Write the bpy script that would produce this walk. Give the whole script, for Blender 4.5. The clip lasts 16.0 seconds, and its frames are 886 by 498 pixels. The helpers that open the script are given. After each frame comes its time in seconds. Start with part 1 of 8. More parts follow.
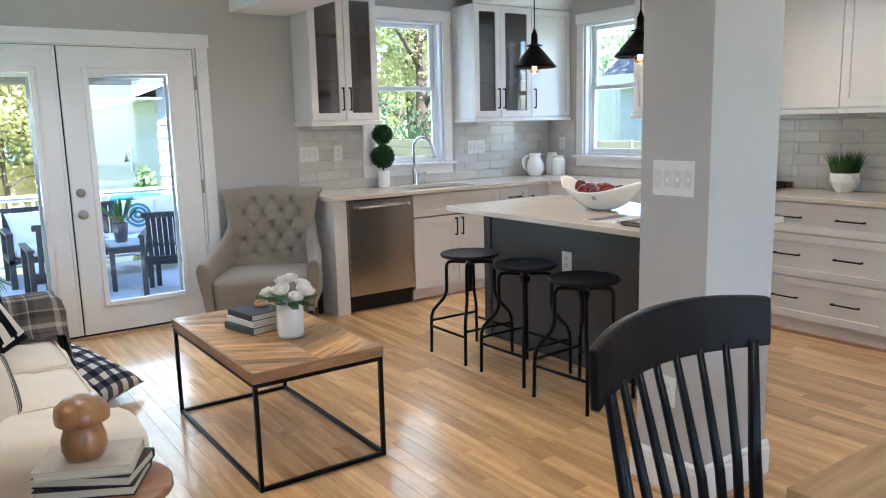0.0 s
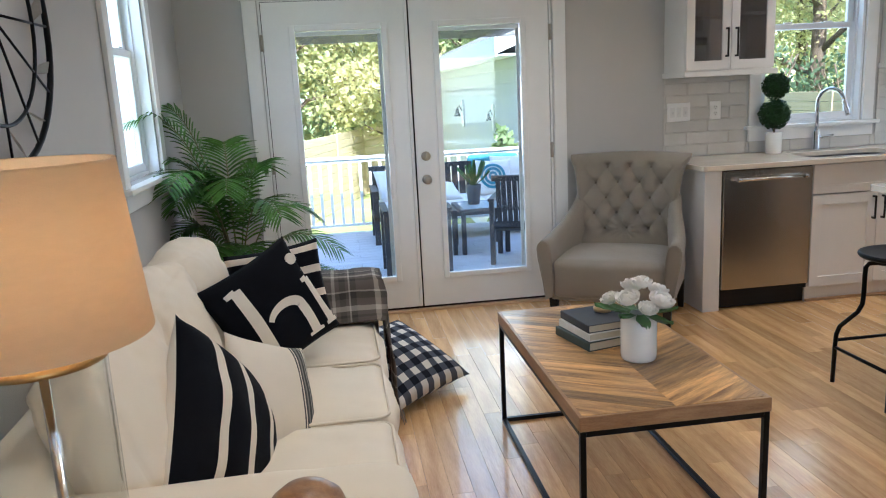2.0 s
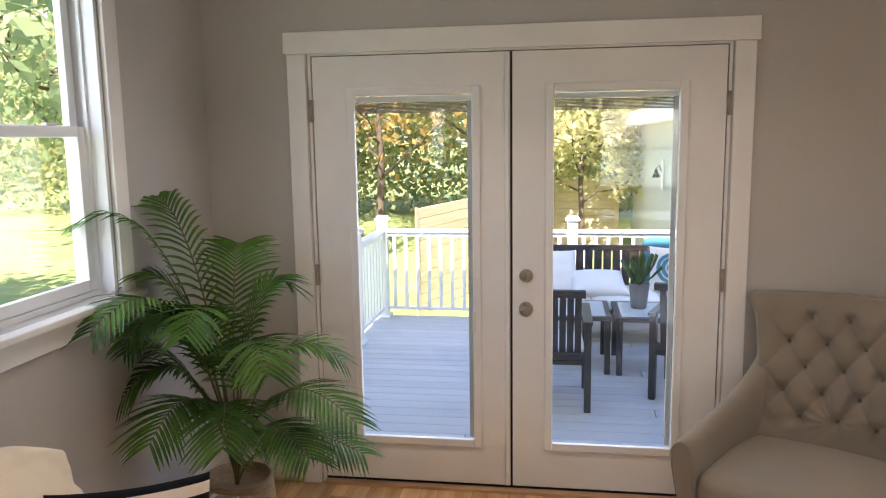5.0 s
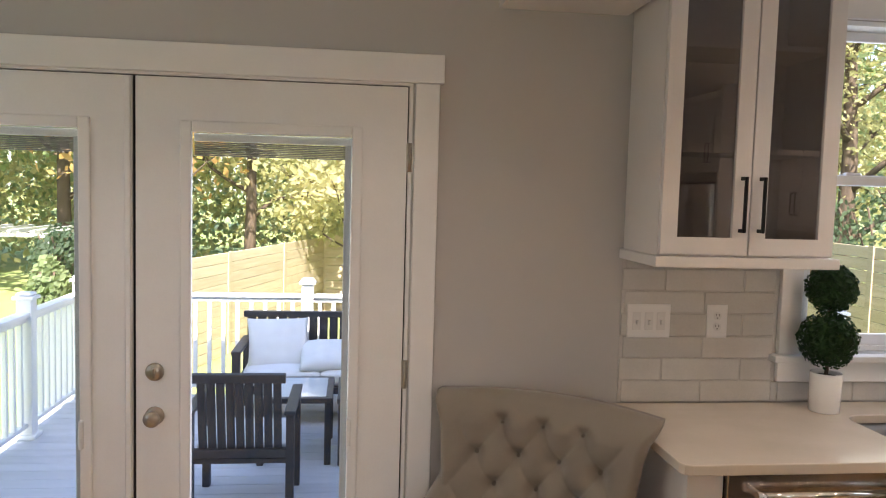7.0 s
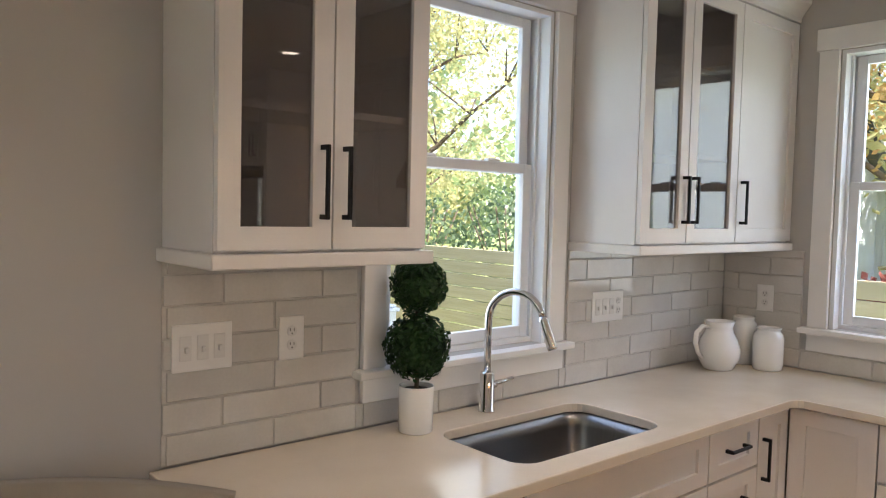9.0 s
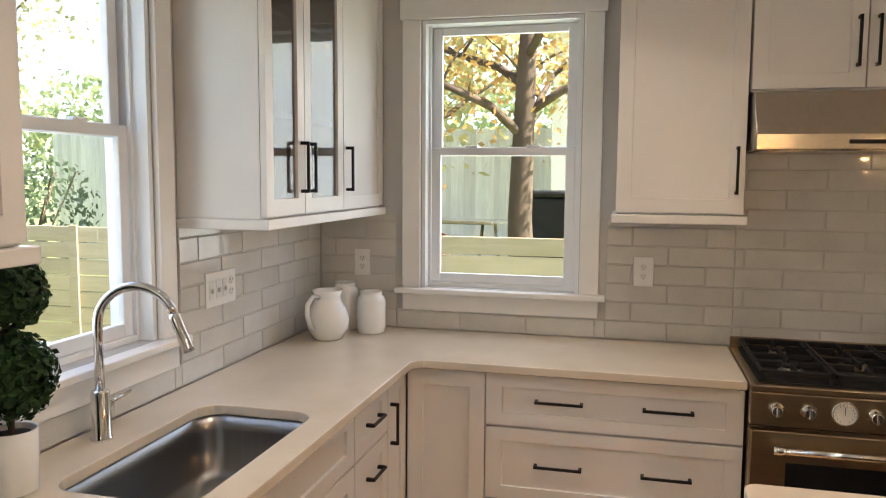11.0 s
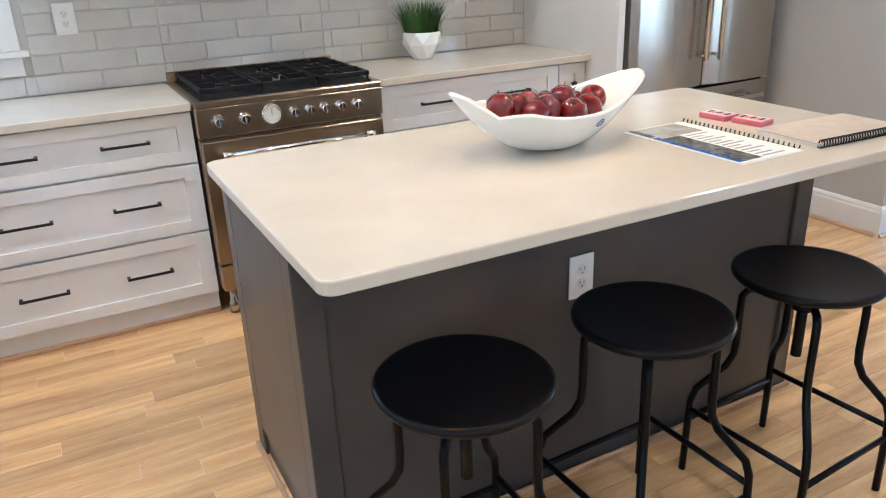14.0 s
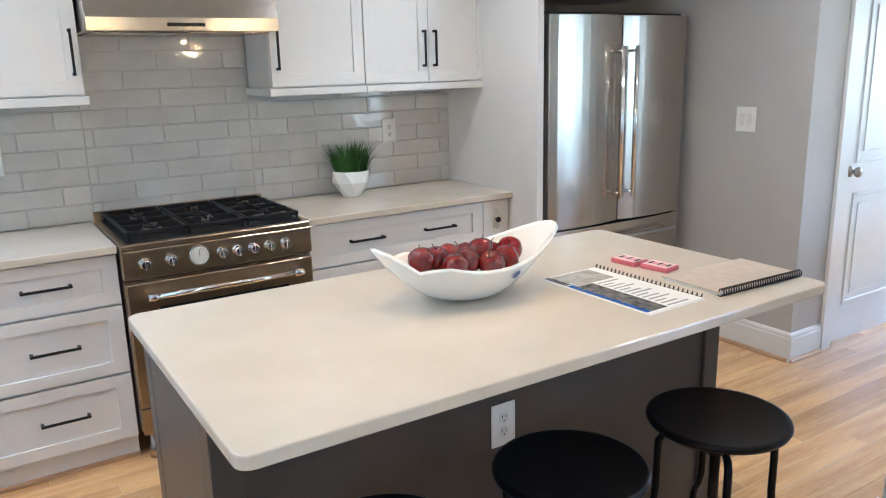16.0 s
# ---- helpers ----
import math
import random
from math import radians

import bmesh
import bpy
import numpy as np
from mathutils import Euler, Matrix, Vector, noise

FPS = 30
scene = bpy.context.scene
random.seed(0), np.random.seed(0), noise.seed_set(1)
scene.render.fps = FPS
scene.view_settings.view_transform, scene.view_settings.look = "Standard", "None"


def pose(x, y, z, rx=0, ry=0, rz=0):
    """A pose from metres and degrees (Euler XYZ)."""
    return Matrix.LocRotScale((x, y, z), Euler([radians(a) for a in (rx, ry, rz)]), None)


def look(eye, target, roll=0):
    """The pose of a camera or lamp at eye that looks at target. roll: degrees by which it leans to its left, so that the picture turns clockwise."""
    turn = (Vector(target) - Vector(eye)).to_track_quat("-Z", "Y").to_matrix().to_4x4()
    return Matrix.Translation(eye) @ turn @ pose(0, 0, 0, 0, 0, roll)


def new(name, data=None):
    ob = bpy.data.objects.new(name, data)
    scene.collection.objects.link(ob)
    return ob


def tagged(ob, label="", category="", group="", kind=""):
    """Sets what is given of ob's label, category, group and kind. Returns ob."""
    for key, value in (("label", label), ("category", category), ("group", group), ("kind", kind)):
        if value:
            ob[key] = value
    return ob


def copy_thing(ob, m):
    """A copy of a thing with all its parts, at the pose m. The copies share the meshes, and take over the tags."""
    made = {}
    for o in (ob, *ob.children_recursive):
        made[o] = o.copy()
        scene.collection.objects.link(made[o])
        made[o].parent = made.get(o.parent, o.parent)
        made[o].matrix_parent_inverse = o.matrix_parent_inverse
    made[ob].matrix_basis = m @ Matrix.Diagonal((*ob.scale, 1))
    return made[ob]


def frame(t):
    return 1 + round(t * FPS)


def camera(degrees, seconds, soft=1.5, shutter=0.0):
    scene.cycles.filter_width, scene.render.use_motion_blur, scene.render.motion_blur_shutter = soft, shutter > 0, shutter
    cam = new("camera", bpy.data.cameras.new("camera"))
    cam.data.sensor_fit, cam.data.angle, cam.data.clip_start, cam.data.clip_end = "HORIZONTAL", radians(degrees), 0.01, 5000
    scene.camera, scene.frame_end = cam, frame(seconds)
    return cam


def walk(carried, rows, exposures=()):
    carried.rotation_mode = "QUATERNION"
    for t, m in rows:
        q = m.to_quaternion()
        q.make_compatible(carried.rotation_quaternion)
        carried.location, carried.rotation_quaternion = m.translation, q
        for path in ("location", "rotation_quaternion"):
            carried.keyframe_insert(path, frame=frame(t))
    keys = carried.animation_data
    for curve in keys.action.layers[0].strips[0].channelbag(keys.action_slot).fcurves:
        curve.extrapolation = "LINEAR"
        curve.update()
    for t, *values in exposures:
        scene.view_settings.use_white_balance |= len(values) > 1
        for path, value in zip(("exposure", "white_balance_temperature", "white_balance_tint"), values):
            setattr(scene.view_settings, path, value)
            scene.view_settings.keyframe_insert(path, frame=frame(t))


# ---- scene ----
cam = camera(60.7, 16.0, 1.1)
PATH = [
    (0, (1.167, 0.532, 1.472), (2.294, 2.151, 1.141), -1.4),
    (0.5, (1.183, 0.726, 1.486), (2.043, 2.497, 1.133), -1.5),
    (1, (1.269, 0.922, 1.453), (1.901, 2.78, 1.072), -2.1),
    (1.5, (1.422, 1.142, 1.459), (1.832, 3.061, 1.07), -2.6),
    (2, (1.539, 1.345, 1.454), (1.798, 3.286, 1.047), -2.9),
    (2.5, (1.695, 1.584, 1.447), (1.843, 3.535, 1.031), -2.8),
    (3, (1.827, 1.823, 1.441), (1.835, 3.78, 1.029), -2.5),
    (3.2, (1.896, 1.95, 1.447), (1.833, 3.908, 1.047), -2.2),
    (5.3, (2.314, 3.021, 1.702), (2.011, 4.981, 1.442), -0.7),
    (5.5, (2.353, 3.102, 1.711), (2.059, 5.066, 1.476), -0.3),
    (6, (2.429, 3.305, 1.684), (2.256, 5.289, 1.501), 0.5),
    (6.5, (2.599, 3.51, 1.691), (2.645, 5.503, 1.53), 1.3),
    (7, (2.78, 3.657, 1.683), (3.018, 5.637, 1.534), 1.6),
    (7.5, (2.948, 3.79, 1.659), (3.393, 5.736, 1.539), 1.7),
    (8, (3.0, 3.959, 1.638), (3.726, 5.819, 1.521), 1.7),
    (8.5, (2.992, 4.183, 1.625), (4.012, 5.9, 1.523), 1.3),
    (9, (3.049, 4.388, 1.61), (4.353, 5.902, 1.507), 1.4),
    (9.2, (3.084, 4.459, 1.611), (4.486, 5.881, 1.501), 1.5),
    (11.3, (3.131, 4.851, 1.639), (5.093, 5.187, 1.44), 0.3),
    (11.5, (3.121, 4.824, 1.629), (5.096, 5.068, 1.424), 0.3),
    (12, (3.089, 4.748, 1.613), (5.074, 4.772, 1.371), 0.0),
    (12.5, (3.051, 4.743, 1.618), (5.019, 4.554, 1.313), -0.5),
    (13, (2.969, 4.906, 1.587), (4.861, 4.377, 1.21), -0.9),
    (13.5, (2.886, 4.959, 1.512), (4.627, 4.165, 0.929), -1.4),
    (14, (2.828, 4.928, 1.475), (4.478, 4.082, 0.724), -2.3),
    (14.5, (2.789, 4.902, 1.43), (4.378, 4.03, 0.584), -3.1),
    (15, (2.788, 4.909, 1.428), (4.34, 4.008, 0.544), -3.0),
    (15.5, (2.786, 4.91, 1.457), (4.353, 3.955, 0.662), -2.6),
    (16, (2.791, 4.902, 1.591), (4.43, 3.859, 1.116), -1.4),
]
EXPOSURE = [(0, 2.56, 5100, 10), (1.5, 2.32, 5200, 10), (3, 2.18, 5450, 12), (4.4, 2.13, 6100, 17), (5.5, 1.98, 6400, 22), (9, 2.04, 6200, 18),
            (11.3, 2.20, 6700, 17), (12.5, 2.28, 6850, 15), (13, 2.42, 5350, 11), (13.6, 2.95, 4900, 9), (15.5, 3.26, 4850, 8), (16, 2.93, 4800, 8)]
walk(cam, [(t, look(eye, target, roll)) for t, eye, target, roll in PATH], EXPOSURE)

# ---------------- world and light ----------------
W_X, E_X, N_Y, S_Y, CEIL = 0.62, 6.52, 6.30, -2.6, 2.62

world = bpy.data.worlds.new("sky")
scene.world = world
world.use_nodes = True
wn = world.node_tree.nodes
sky = wn.new("ShaderNodeTexSky")
sky.sky_type, sky.sun_disc = "NISHITA", False
sky.sun_elevation, sky.sun_rotation = radians(50), radians(180)
world.node_tree.links.new(sky.outputs[0], wn["Background"].inputs[0])
wn["Background"].inputs[1].default_value = 0.15
sun = new("sun", bpy.data.lights.new("sun", "SUN"))
sun.data.energy, sun.data.angle, sun.data.color = 5.0, radians(0.5), (1.0, 0.93, 0.82)
sun.matrix_world = look((0, 0, 0), (-math.sin(radians(180)), -math.cos(radians(180)), -math.tan(radians(50))))


def window_light(name, x, y, z, w, h, target, power, color=(0.86, 0.93, 1.0)):
    lamp = new(name, bpy.data.lights.new(name, "AREA"))
    lamp.data.shape, lamp.data.size, lamp.data.size_y = "RECTANGLE", w, h
    lamp.data.energy, lamp.data.color = power, color
    lamp.matrix_world = look((x, y, z), target)
    return lamp


window_light("door_daylight", 2.05, N_Y + 0.30, 1.15, 1.7, 1.7, (2.05, 0, 1.0), 4.32)
window_light("sink_window_daylight", 4.83, N_Y + 0.28, 1.74, 0.74, 1.2, (4.83, 0, 1.6), 1.01)
window_light("range_window_daylight", E_X + 0.28, 5.43, 1.74, 0.72, 1.2, (0, 5.43, 1.6), 1.66)
window_light("side_window_daylight", W_X - 0.28, 5.1, 1.74, 0.62, 1.2, (6, 5.1, 1.5), 1.20)
window_light("front_window_daylight", 3.8, S_Y - 0.28, 1.45, 1.8, 1.3, (3.8, 6, 1.2), 7.49)
# added lamp at an unseen west opening, brightens the column's west face
window_light("column_daylight_fill", W_X - 0.28, -0.75, 1.45, 1.4, 1.3, (6, 1.2, 1.1), 5.76)

# ---------------- materials ----------------
MATS = {}


def material(name, color, rough=0.5, metal=0.0, scale=8.0, vary=0.08, bump=0.05, grain=120.0, second=None,
             stretch=(1, 1, 1), random_tint=0.0, coat=0.0, alpha=1.0, transmission=0.0, sheen=0.0, bump_scale=None, spec=0.5):
    """A surface with variation at two scales and fine relief."""
    m = bpy.data.materials.new(name)
    m.use_nodes = True
    nt = m.node_tree
    n, link = nt.nodes, nt.links.new
    b = n["Principled BSDF"]
    b.inputs["Roughness"].default_value = rough
    b.inputs["Metallic"].default_value = metal
    b.inputs["Specular IOR Level"].default_value = spec
    b.inputs["Coat Weight"].default_value = coat
    b.inputs["Sheen Weight"].default_value = sheen
    b.inputs["Transmission Weight"].default_value = transmission
    tc = n.new("ShaderNodeTexCoord")
    mp = n.new("ShaderNodeMapping")
    mp.inputs["Scale"].default_value = stretch
    link(tc.outputs["Object"], mp.inputs["Vector"])
    vec = mp.outputs["Vector"]
    if random_tint:
        oi = n.new("ShaderNodeObjectInfo")
        sh = n.new("ShaderNodeVectorMath")
        sh.operation = "ADD"
        mul = n.new("ShaderNodeMath")
        mul.operation = "MULTIPLY"
        mul.inputs[1].default_value = 37.0
        link(oi.outputs["Random"], mul.inputs[0])
        link(vec, sh.inputs[0])
        link(mul.outputs[0], sh.inputs[1])
        vec = sh.outputs[0]
    big, fine = n.new("ShaderNodeTexNoise"), n.new("ShaderNodeTexNoise")
    for t, sc in ((big, scale), (fine, grain)):
        t.inputs["Scale"].default_value = sc
        t.inputs["Detail"].default_value = 4
        link(vec, t.inputs["Vector"])
    mixf = n.new("ShaderNodeMath")
    mixf.operation = "MULTIPLY_ADD"
    mixf.inputs[1].default_value = 0.3
    link(fine.outputs["Fac"], mixf.inputs[0])
    sc7 = n.new("ShaderNodeMath")
    sc7.operation = "MULTIPLY"
    sc7.inputs[1].default_value = 0.7
    link(big.outputs["Fac"], sc7.inputs[0])
    link(sc7.outputs[0], mixf.inputs[2])
    ramp = n.new("ShaderNodeValToRGB")
    c2 = second or tuple(min(1, c * (1 + vary)) for c in color)
    c1 = color if second else tuple(c * (1 - vary) for c in color)
    ramp.color_ramp.elements[0].position, ramp.color_ramp.elements[1].position = 0.35, 0.65
    ramp.color_ramp.elements[0].color = (*c1, 1)
    ramp.color_ramp.elements[1].color = (*c2, 1)
    link(mixf.outputs[0], ramp.inputs[0])
    out = ramp.outputs[0]
    if random_tint:
        hsv = n.new("ShaderNodeHueSaturation")
        mr = n.new("ShaderNodeMapRange")
        mr.inputs["To Min"].default_value, mr.inputs["To Max"].default_value = 1 - random_tint, 1 + random_tint
        link(oi.outputs["Random"], mr.inputs["Value"])
        link(mr.outputs[0], hsv.inputs["Value"])
        link(out, hsv.inputs["Color"])
        out = hsv.outputs[0]
    link(out, b.inputs["Base Color"])
    rr = n.new("ShaderNodeMapRange")
    smooth_end, dull_end = max(0.02, rough * 0.85), min(1, rough * 1.15)
    if smooth_end < 0.28 < dull_end:
        smooth_end, dull_end = (0.288, max(dull_end, 0.33)) if rough >= 0.265 else (smooth_end, 0.262)
    rr.inputs["To Min"].default_value, rr.inputs["To Max"].default_value = smooth_end, dull_end
    link(big.outputs["Fac"], rr.inputs["Value"])
    link(rr.outputs[0], b.inputs["Roughness"])
    if bump:
        bp = n.new("ShaderNodeBump")
        bp.inputs["Strength"].default_value = bump
        bp.inputs["Distance"].default_value = 0.004
        if bump_scale:
            third = n.new("ShaderNodeTexNoise")
            third.inputs["Scale"].default_value = bump_scale
            link(vec, third.inputs["Vector"])
            link(third.outputs["Fac"], bp.inputs["Height"])
        else:
            link(fine.outputs["Fac"], bp.inputs["Height"])
        link(bp.outputs[0], b.inputs["Normal"])
    MATS[name] = m
    return m


def glow(name, color, strength):
    m = bpy.data.materials.new(name)
    m.use_nodes = True
    b = m.node_tree.nodes["Principled BSDF"]
    b.inputs["Base Color"].default_value = (*color, 1)
    b.inputs["Emission Color"].default_value = (*color, 1)
    b.inputs["Emission Strength"].default_value = strength
    return m


def pane_glass(name, tint=(0.97, 0.99, 0.98), rough=0.0, gloss=0.06):
    """Thin window glass: clear with a faint mirror on top."""
    m = bpy.data.materials.new(name)
    m.use_nodes = True
    nt = m.node_tree
    n, link = nt.nodes, nt.links.new
    for node in list(n):
        n.remove(node)
    o, mix = n.new("ShaderNodeOutputMaterial"), n.new("ShaderNodeMixShader")
    tr, gl, fr = n.new("ShaderNodeBsdfTransparent"), n.new("ShaderNodeBsdfGlossy"), n.new("ShaderNodeLayerWeight")
    tr.inputs[0].default_value = (*tint, 1)
    gl.inputs["Roughness"].default_value = rough
    fr.inputs["Blend"].default_value = 0.5
    power, mul = n.new("ShaderNodeMath"), n.new("ShaderNodeMath")
    power.operation, mul.operation = "POWER", "MULTIPLY_ADD"
    power.inputs[1].default_value = 5.0
    mul.inputs[1].default_value, mul.inputs[2].default_value = 0.5, gloss * 0.5
    link(fr.outputs["Facing"], power.inputs[0])
    link(power.outputs[0], mul.inputs[0])
    link(mul.outputs[0], mix.inputs[0])
    link(tr.outputs[0], mix.inputs[1])
    link(gl.outputs[0], mix.inputs[2])
    link(mix.outputs[0], o.inputs[0])
    return m


wall_paint = material("wall_paint", (0.50, 0.485, 0.465), 0.75, scale=3, vary=0.03, bump=0.06, grain=300)
ceiling_paint = material("ceiling_paint", (0.78, 0.77, 0.75), 0.85, scale=3, vary=0.02, bump=0.05, grain=260)
trim_paint = material("trim_paint", (0.80, 0.79, 0.77), 0.35, scale=6, vary=0.025, bump=0.03, grain=180)
door_paint = material("door_paint", (0.80, 0.79, 0.77), 0.38, scale=5, vary=0.03, bump=0.04, grain=160)
vinyl = material("vinyl", (0.80, 0.82, 0.84), 0.3, scale=9, vary=0.02, bump=0.02)
cabinet_paint = material("cabinet_paint", (0.74, 0.715, 0.69), 0.32, scale=4, vary=0.025, bump=0.03, grain=150)
cabinet_inside = material("cabinet_inside", (0.50, 0.47, 0.44), 0.5, scale=5, vary=0.04)
quartz = material("quartz", (0.60, 0.53, 0.43), 0.15, scale=5, vary=0.035, bump=0.0, grain=300, second=(0.66, 0.59, 0.49))
island_paint = material("island_paint", (0.060, 0.055, 0.053), 0.34, spec=0.5, scale=4, vary=0.15, bump=0.05, grain=140)
steel = material("steel", (0.48, 0.44, 0.385), 0.24, metal=1.0, scale=3, vary=0.04, bump=0.02, grain=9, stretch=(24, 24, 0.6))
# brown tint paints in the wood floor mirrored by the range
steel_h = material("steel_brushed_across", (0.45, 0.345, 0.225), 0.31, metal=1.0, scale=3, vary=0.05, bump=0.0, grain=90, stretch=(1, 1, 30))
chrome = material("chrome", (0.75, 0.75, 0.75), 0.08, metal=1.0, scale=6, vary=0.03, bump=0.0)
nickel = material("nickel", (0.42, 0.38, 0.32), 0.28, metal=1.0, scale=30, vary=0.08, bump=0.02)
black_metal = material("black_metal", (0.003, 0.003, 0.0035), 0.30, spec=0.16, scale=30, vary=0.2, bump=0.05)
black_bar = material("black_bar", (0.006, 0.006, 0.006), 0.45, spec=0.3, scale=30, vary=0.2, bump=0.02)
cast_iron = material("cast_iron", (0.008, 0.008, 0.009), 0.6, spec=0.3, scale=40, vary=0.2, bump=0.15, grain=220)
black_paint = material("black_paint", (0.004, 0.004, 0.005), 0.40, spec=0.18, scale=9, vary=0.2, bump=0.05)
black_plastic = material("black_plastic", (0.01, 0.01, 0.01), 0.5, spec=0.3, scale=20, vary=0.1)
white_plastic = material("white_plastic", (0.82, 0.81, 0.79), 0.35, scale=12, vary=0.02, bump=0.01)
ivory_plastic = material("ivory_plastic", (0.74, 0.73, 0.71), 0.3, scale=12, vary=0.02, bump=0.01)
ceramic = material("ceramic", (0.84, 0.83, 0.80), 0.12, scale=8, vary=0.02, bump=0.02, grain=30)
oak = material("oak", (0.50, 0.28, 0.115), 0.22, scale=5.0, vary=0.1, bump=0.10, grain=55, second=(0.74, 0.47, 0.215),
               stretch=(4.5, 0.42, 1), random_tint=0.20, coat=0.40)
oak_shoe = material("oak_shoe", (0.50, 0.31, 0.17), 0.4, scale=12, vary=0.15, stretch=(0.5, 0.5, 3))
tile_glaze = material("tile_glaze", (0.60, 0.58, 0.545), 0.06, scale=6, vary=0.07, bump=0.75, bump_scale=12, random_tint=0.05)
grout = material("grout", (0.60, 0.575, 0.54), 0.9, scale=20, vary=0.08, bump=0.1)
window_glass = pane_glass("window_glass")
# the glass tint stands in for shade inside the cabinets
cabinet_glass = pane_glass("cabinet_glass", (0.58, 0.55, 0.53), 0.01, 0.24)

# ---------------- mesh helpers ----------------


def box(bm, x0, x1, y0, y1, z0, z1, bevel=0.0, segments=1):
    """Adds an axis-aligned box to bm, with bevelled edges if asked."""
    vs = [bm.verts.new((x, y, z)) for x in (x0, x1) for y in (y0, y1) for z in (z0, z1)]
    fs = [bm.faces.new([vs[i] for i in q]) for q in ((0, 1, 3, 2), (4, 6, 7, 5), (0, 4, 5, 1), (2, 3, 7, 6), (0, 2, 6, 4), (1, 5, 7, 3))]
    if bevel:
        es = {e for f in fs for e in f.edges}
        bmesh.ops.bevel(bm, geom=list(es), offset=bevel, segments=segments, affect="EDGES", profile=0.5)
    return vs


def tube(bm, points, radius, sides=10, closed=False, caps=True, radii=None):
    """A round bar swept along points."""
    pts = [Vector(p) for p in points]
    rings, up = [], None
    count = len(pts)
    for i, p in enumerate(pts):
        a = pts[(i - 1) % count] if closed else pts[max(i - 1, 0)]
        b = pts[(i + 1) % count] if closed else pts[min(i + 1, count - 1)]
        d = (b - a).normalized()
        if up is None:
            up = d.orthogonal().normalized()
        up = (up - d * up.dot(d)).normalized()
        side = d.cross(up)
        r = radii[i] if radii else radius
        rings.append([bm.verts.new(p + (up * math.cos(k) + side * math.sin(k)) * r) for k in (2 * math.pi * j / sides for j in range(sides))])
    for i in range(count if closed else count - 1):
        r0, r1 = rings[i], rings[(i + 1) % count]
        for j in range(sides):
            f = bm.faces.new((r0[j], r0[(j + 1) % sides], r1[(j + 1) % sides], r1[j]))
            f.smooth = True
    if caps and not closed:
        bm.faces.new(rings[0][::-1])
        bm.faces.new(rings[-1])


def lathe(bm, profile, sides=32, x=0.0, y=0.0, z=0.0, wobble=None, cap=True):
    """Turns (radius, height) pairs round the z axis."""
    rings = []
    for r, h in profile:
        rings.append([bm.verts.new((x + r * math.cos(a) * (1 + (wobble(a, h) if wobble else 0)), y + r * math.sin(a) * (1 + (wobble(a, h) if wobble else 0)), z + h))
                      for a in (2 * math.pi * k / sides for k in range(sides))])
    for r0, r1 in zip(rings, rings[1:]):
        for j in range(sides):
            f = bm.faces.new((r0[j], r0[(j + 1) % sides], r1[(j + 1) % sides], r1[j]))
            f.smooth = True
    if cap:
        bm.faces.new(rings[0][::-1])
        bm.faces.new(rings[-1])


def extrude_profile(bm, outline, axis_from, axis_to):
    """Prism: outline is a list of (a, b) in the plane across; axis_from/axis_to map (a, b) to 3D ends."""
    lo = [bm.verts.new(axis_from(a, b)) for a, b in outline]
    hi = [bm.verts.new(axis_to(a, b)) for a, b in outline]
    bm.faces.new(lo[::-1])
    bm.faces.new(hi)
    k = len(outline)
    for i in range(k):
        bm.faces.new((lo[i], lo[(i + 1) % k], hi[(i + 1) % k], hi[i]))


def rounded_rect(x0, x1, y0, y1, r, steps=5):
    pts = []
    for cx, cy, a0 in ((x1 - r, y1 - r, 0), (x0 + r, y1 - r, 90), (x0 + r, y0 + r, 180), (x1 - r, y0 + r, 270)):
        for k in range(steps + 1):
            a = radians(a0 + 90 * k / steps)
            pts.append((cx + r * math.cos(a), cy + r * math.sin(a)))
    return pts


def finish(name, bm, mat, parent=None, label="", bevel=0.0, smooth=False, segments=2):
    bmesh.ops.recalc_face_normals(bm, faces=bm.faces)
    me = bpy.data.meshes.new(name)
    bm.to_mesh(me)
    bm.free()
    for m in mat if isinstance(mat, (list, tuple)) else (mat,):
        me.materials.append(m)
    if smooth:
        for p in me.polygons:
            p.use_smooth = True
    ob = new(name, me)
    ob.parent = parent
    if bevel:
        mod = ob.modifiers.new("edge", "BEVEL")
        mod.width, mod.segments, mod.limit_method, mod.angle_limit = bevel, segments, "ANGLE", radians(40)
    if label:
        ob["label"] = label
    return ob


def part(name, bm, mat, parent, label="", bevel=0.0, smooth=False):
    return finish(name, bm, mat, parent, label, bevel, smooth)


def block(name, x0, x1, y0, y1, z0, z1, mat, parent=None, bevel=0.0, label=""):
    bm = bmesh.new()
    box(bm, x0, x1, y0, y1, z0, z1)
    return finish(name, bm, mat, parent, label, bevel)


def thing(name, m, label, category, group=""):
    ob = new(name)
    ob.matrix_basis = m
    ob.empty_display_size = 0.1
    return tagged(ob, label, category, group)


def structure(ob, label="", category=""):
    return tagged(ob, label, category, kind="structure")


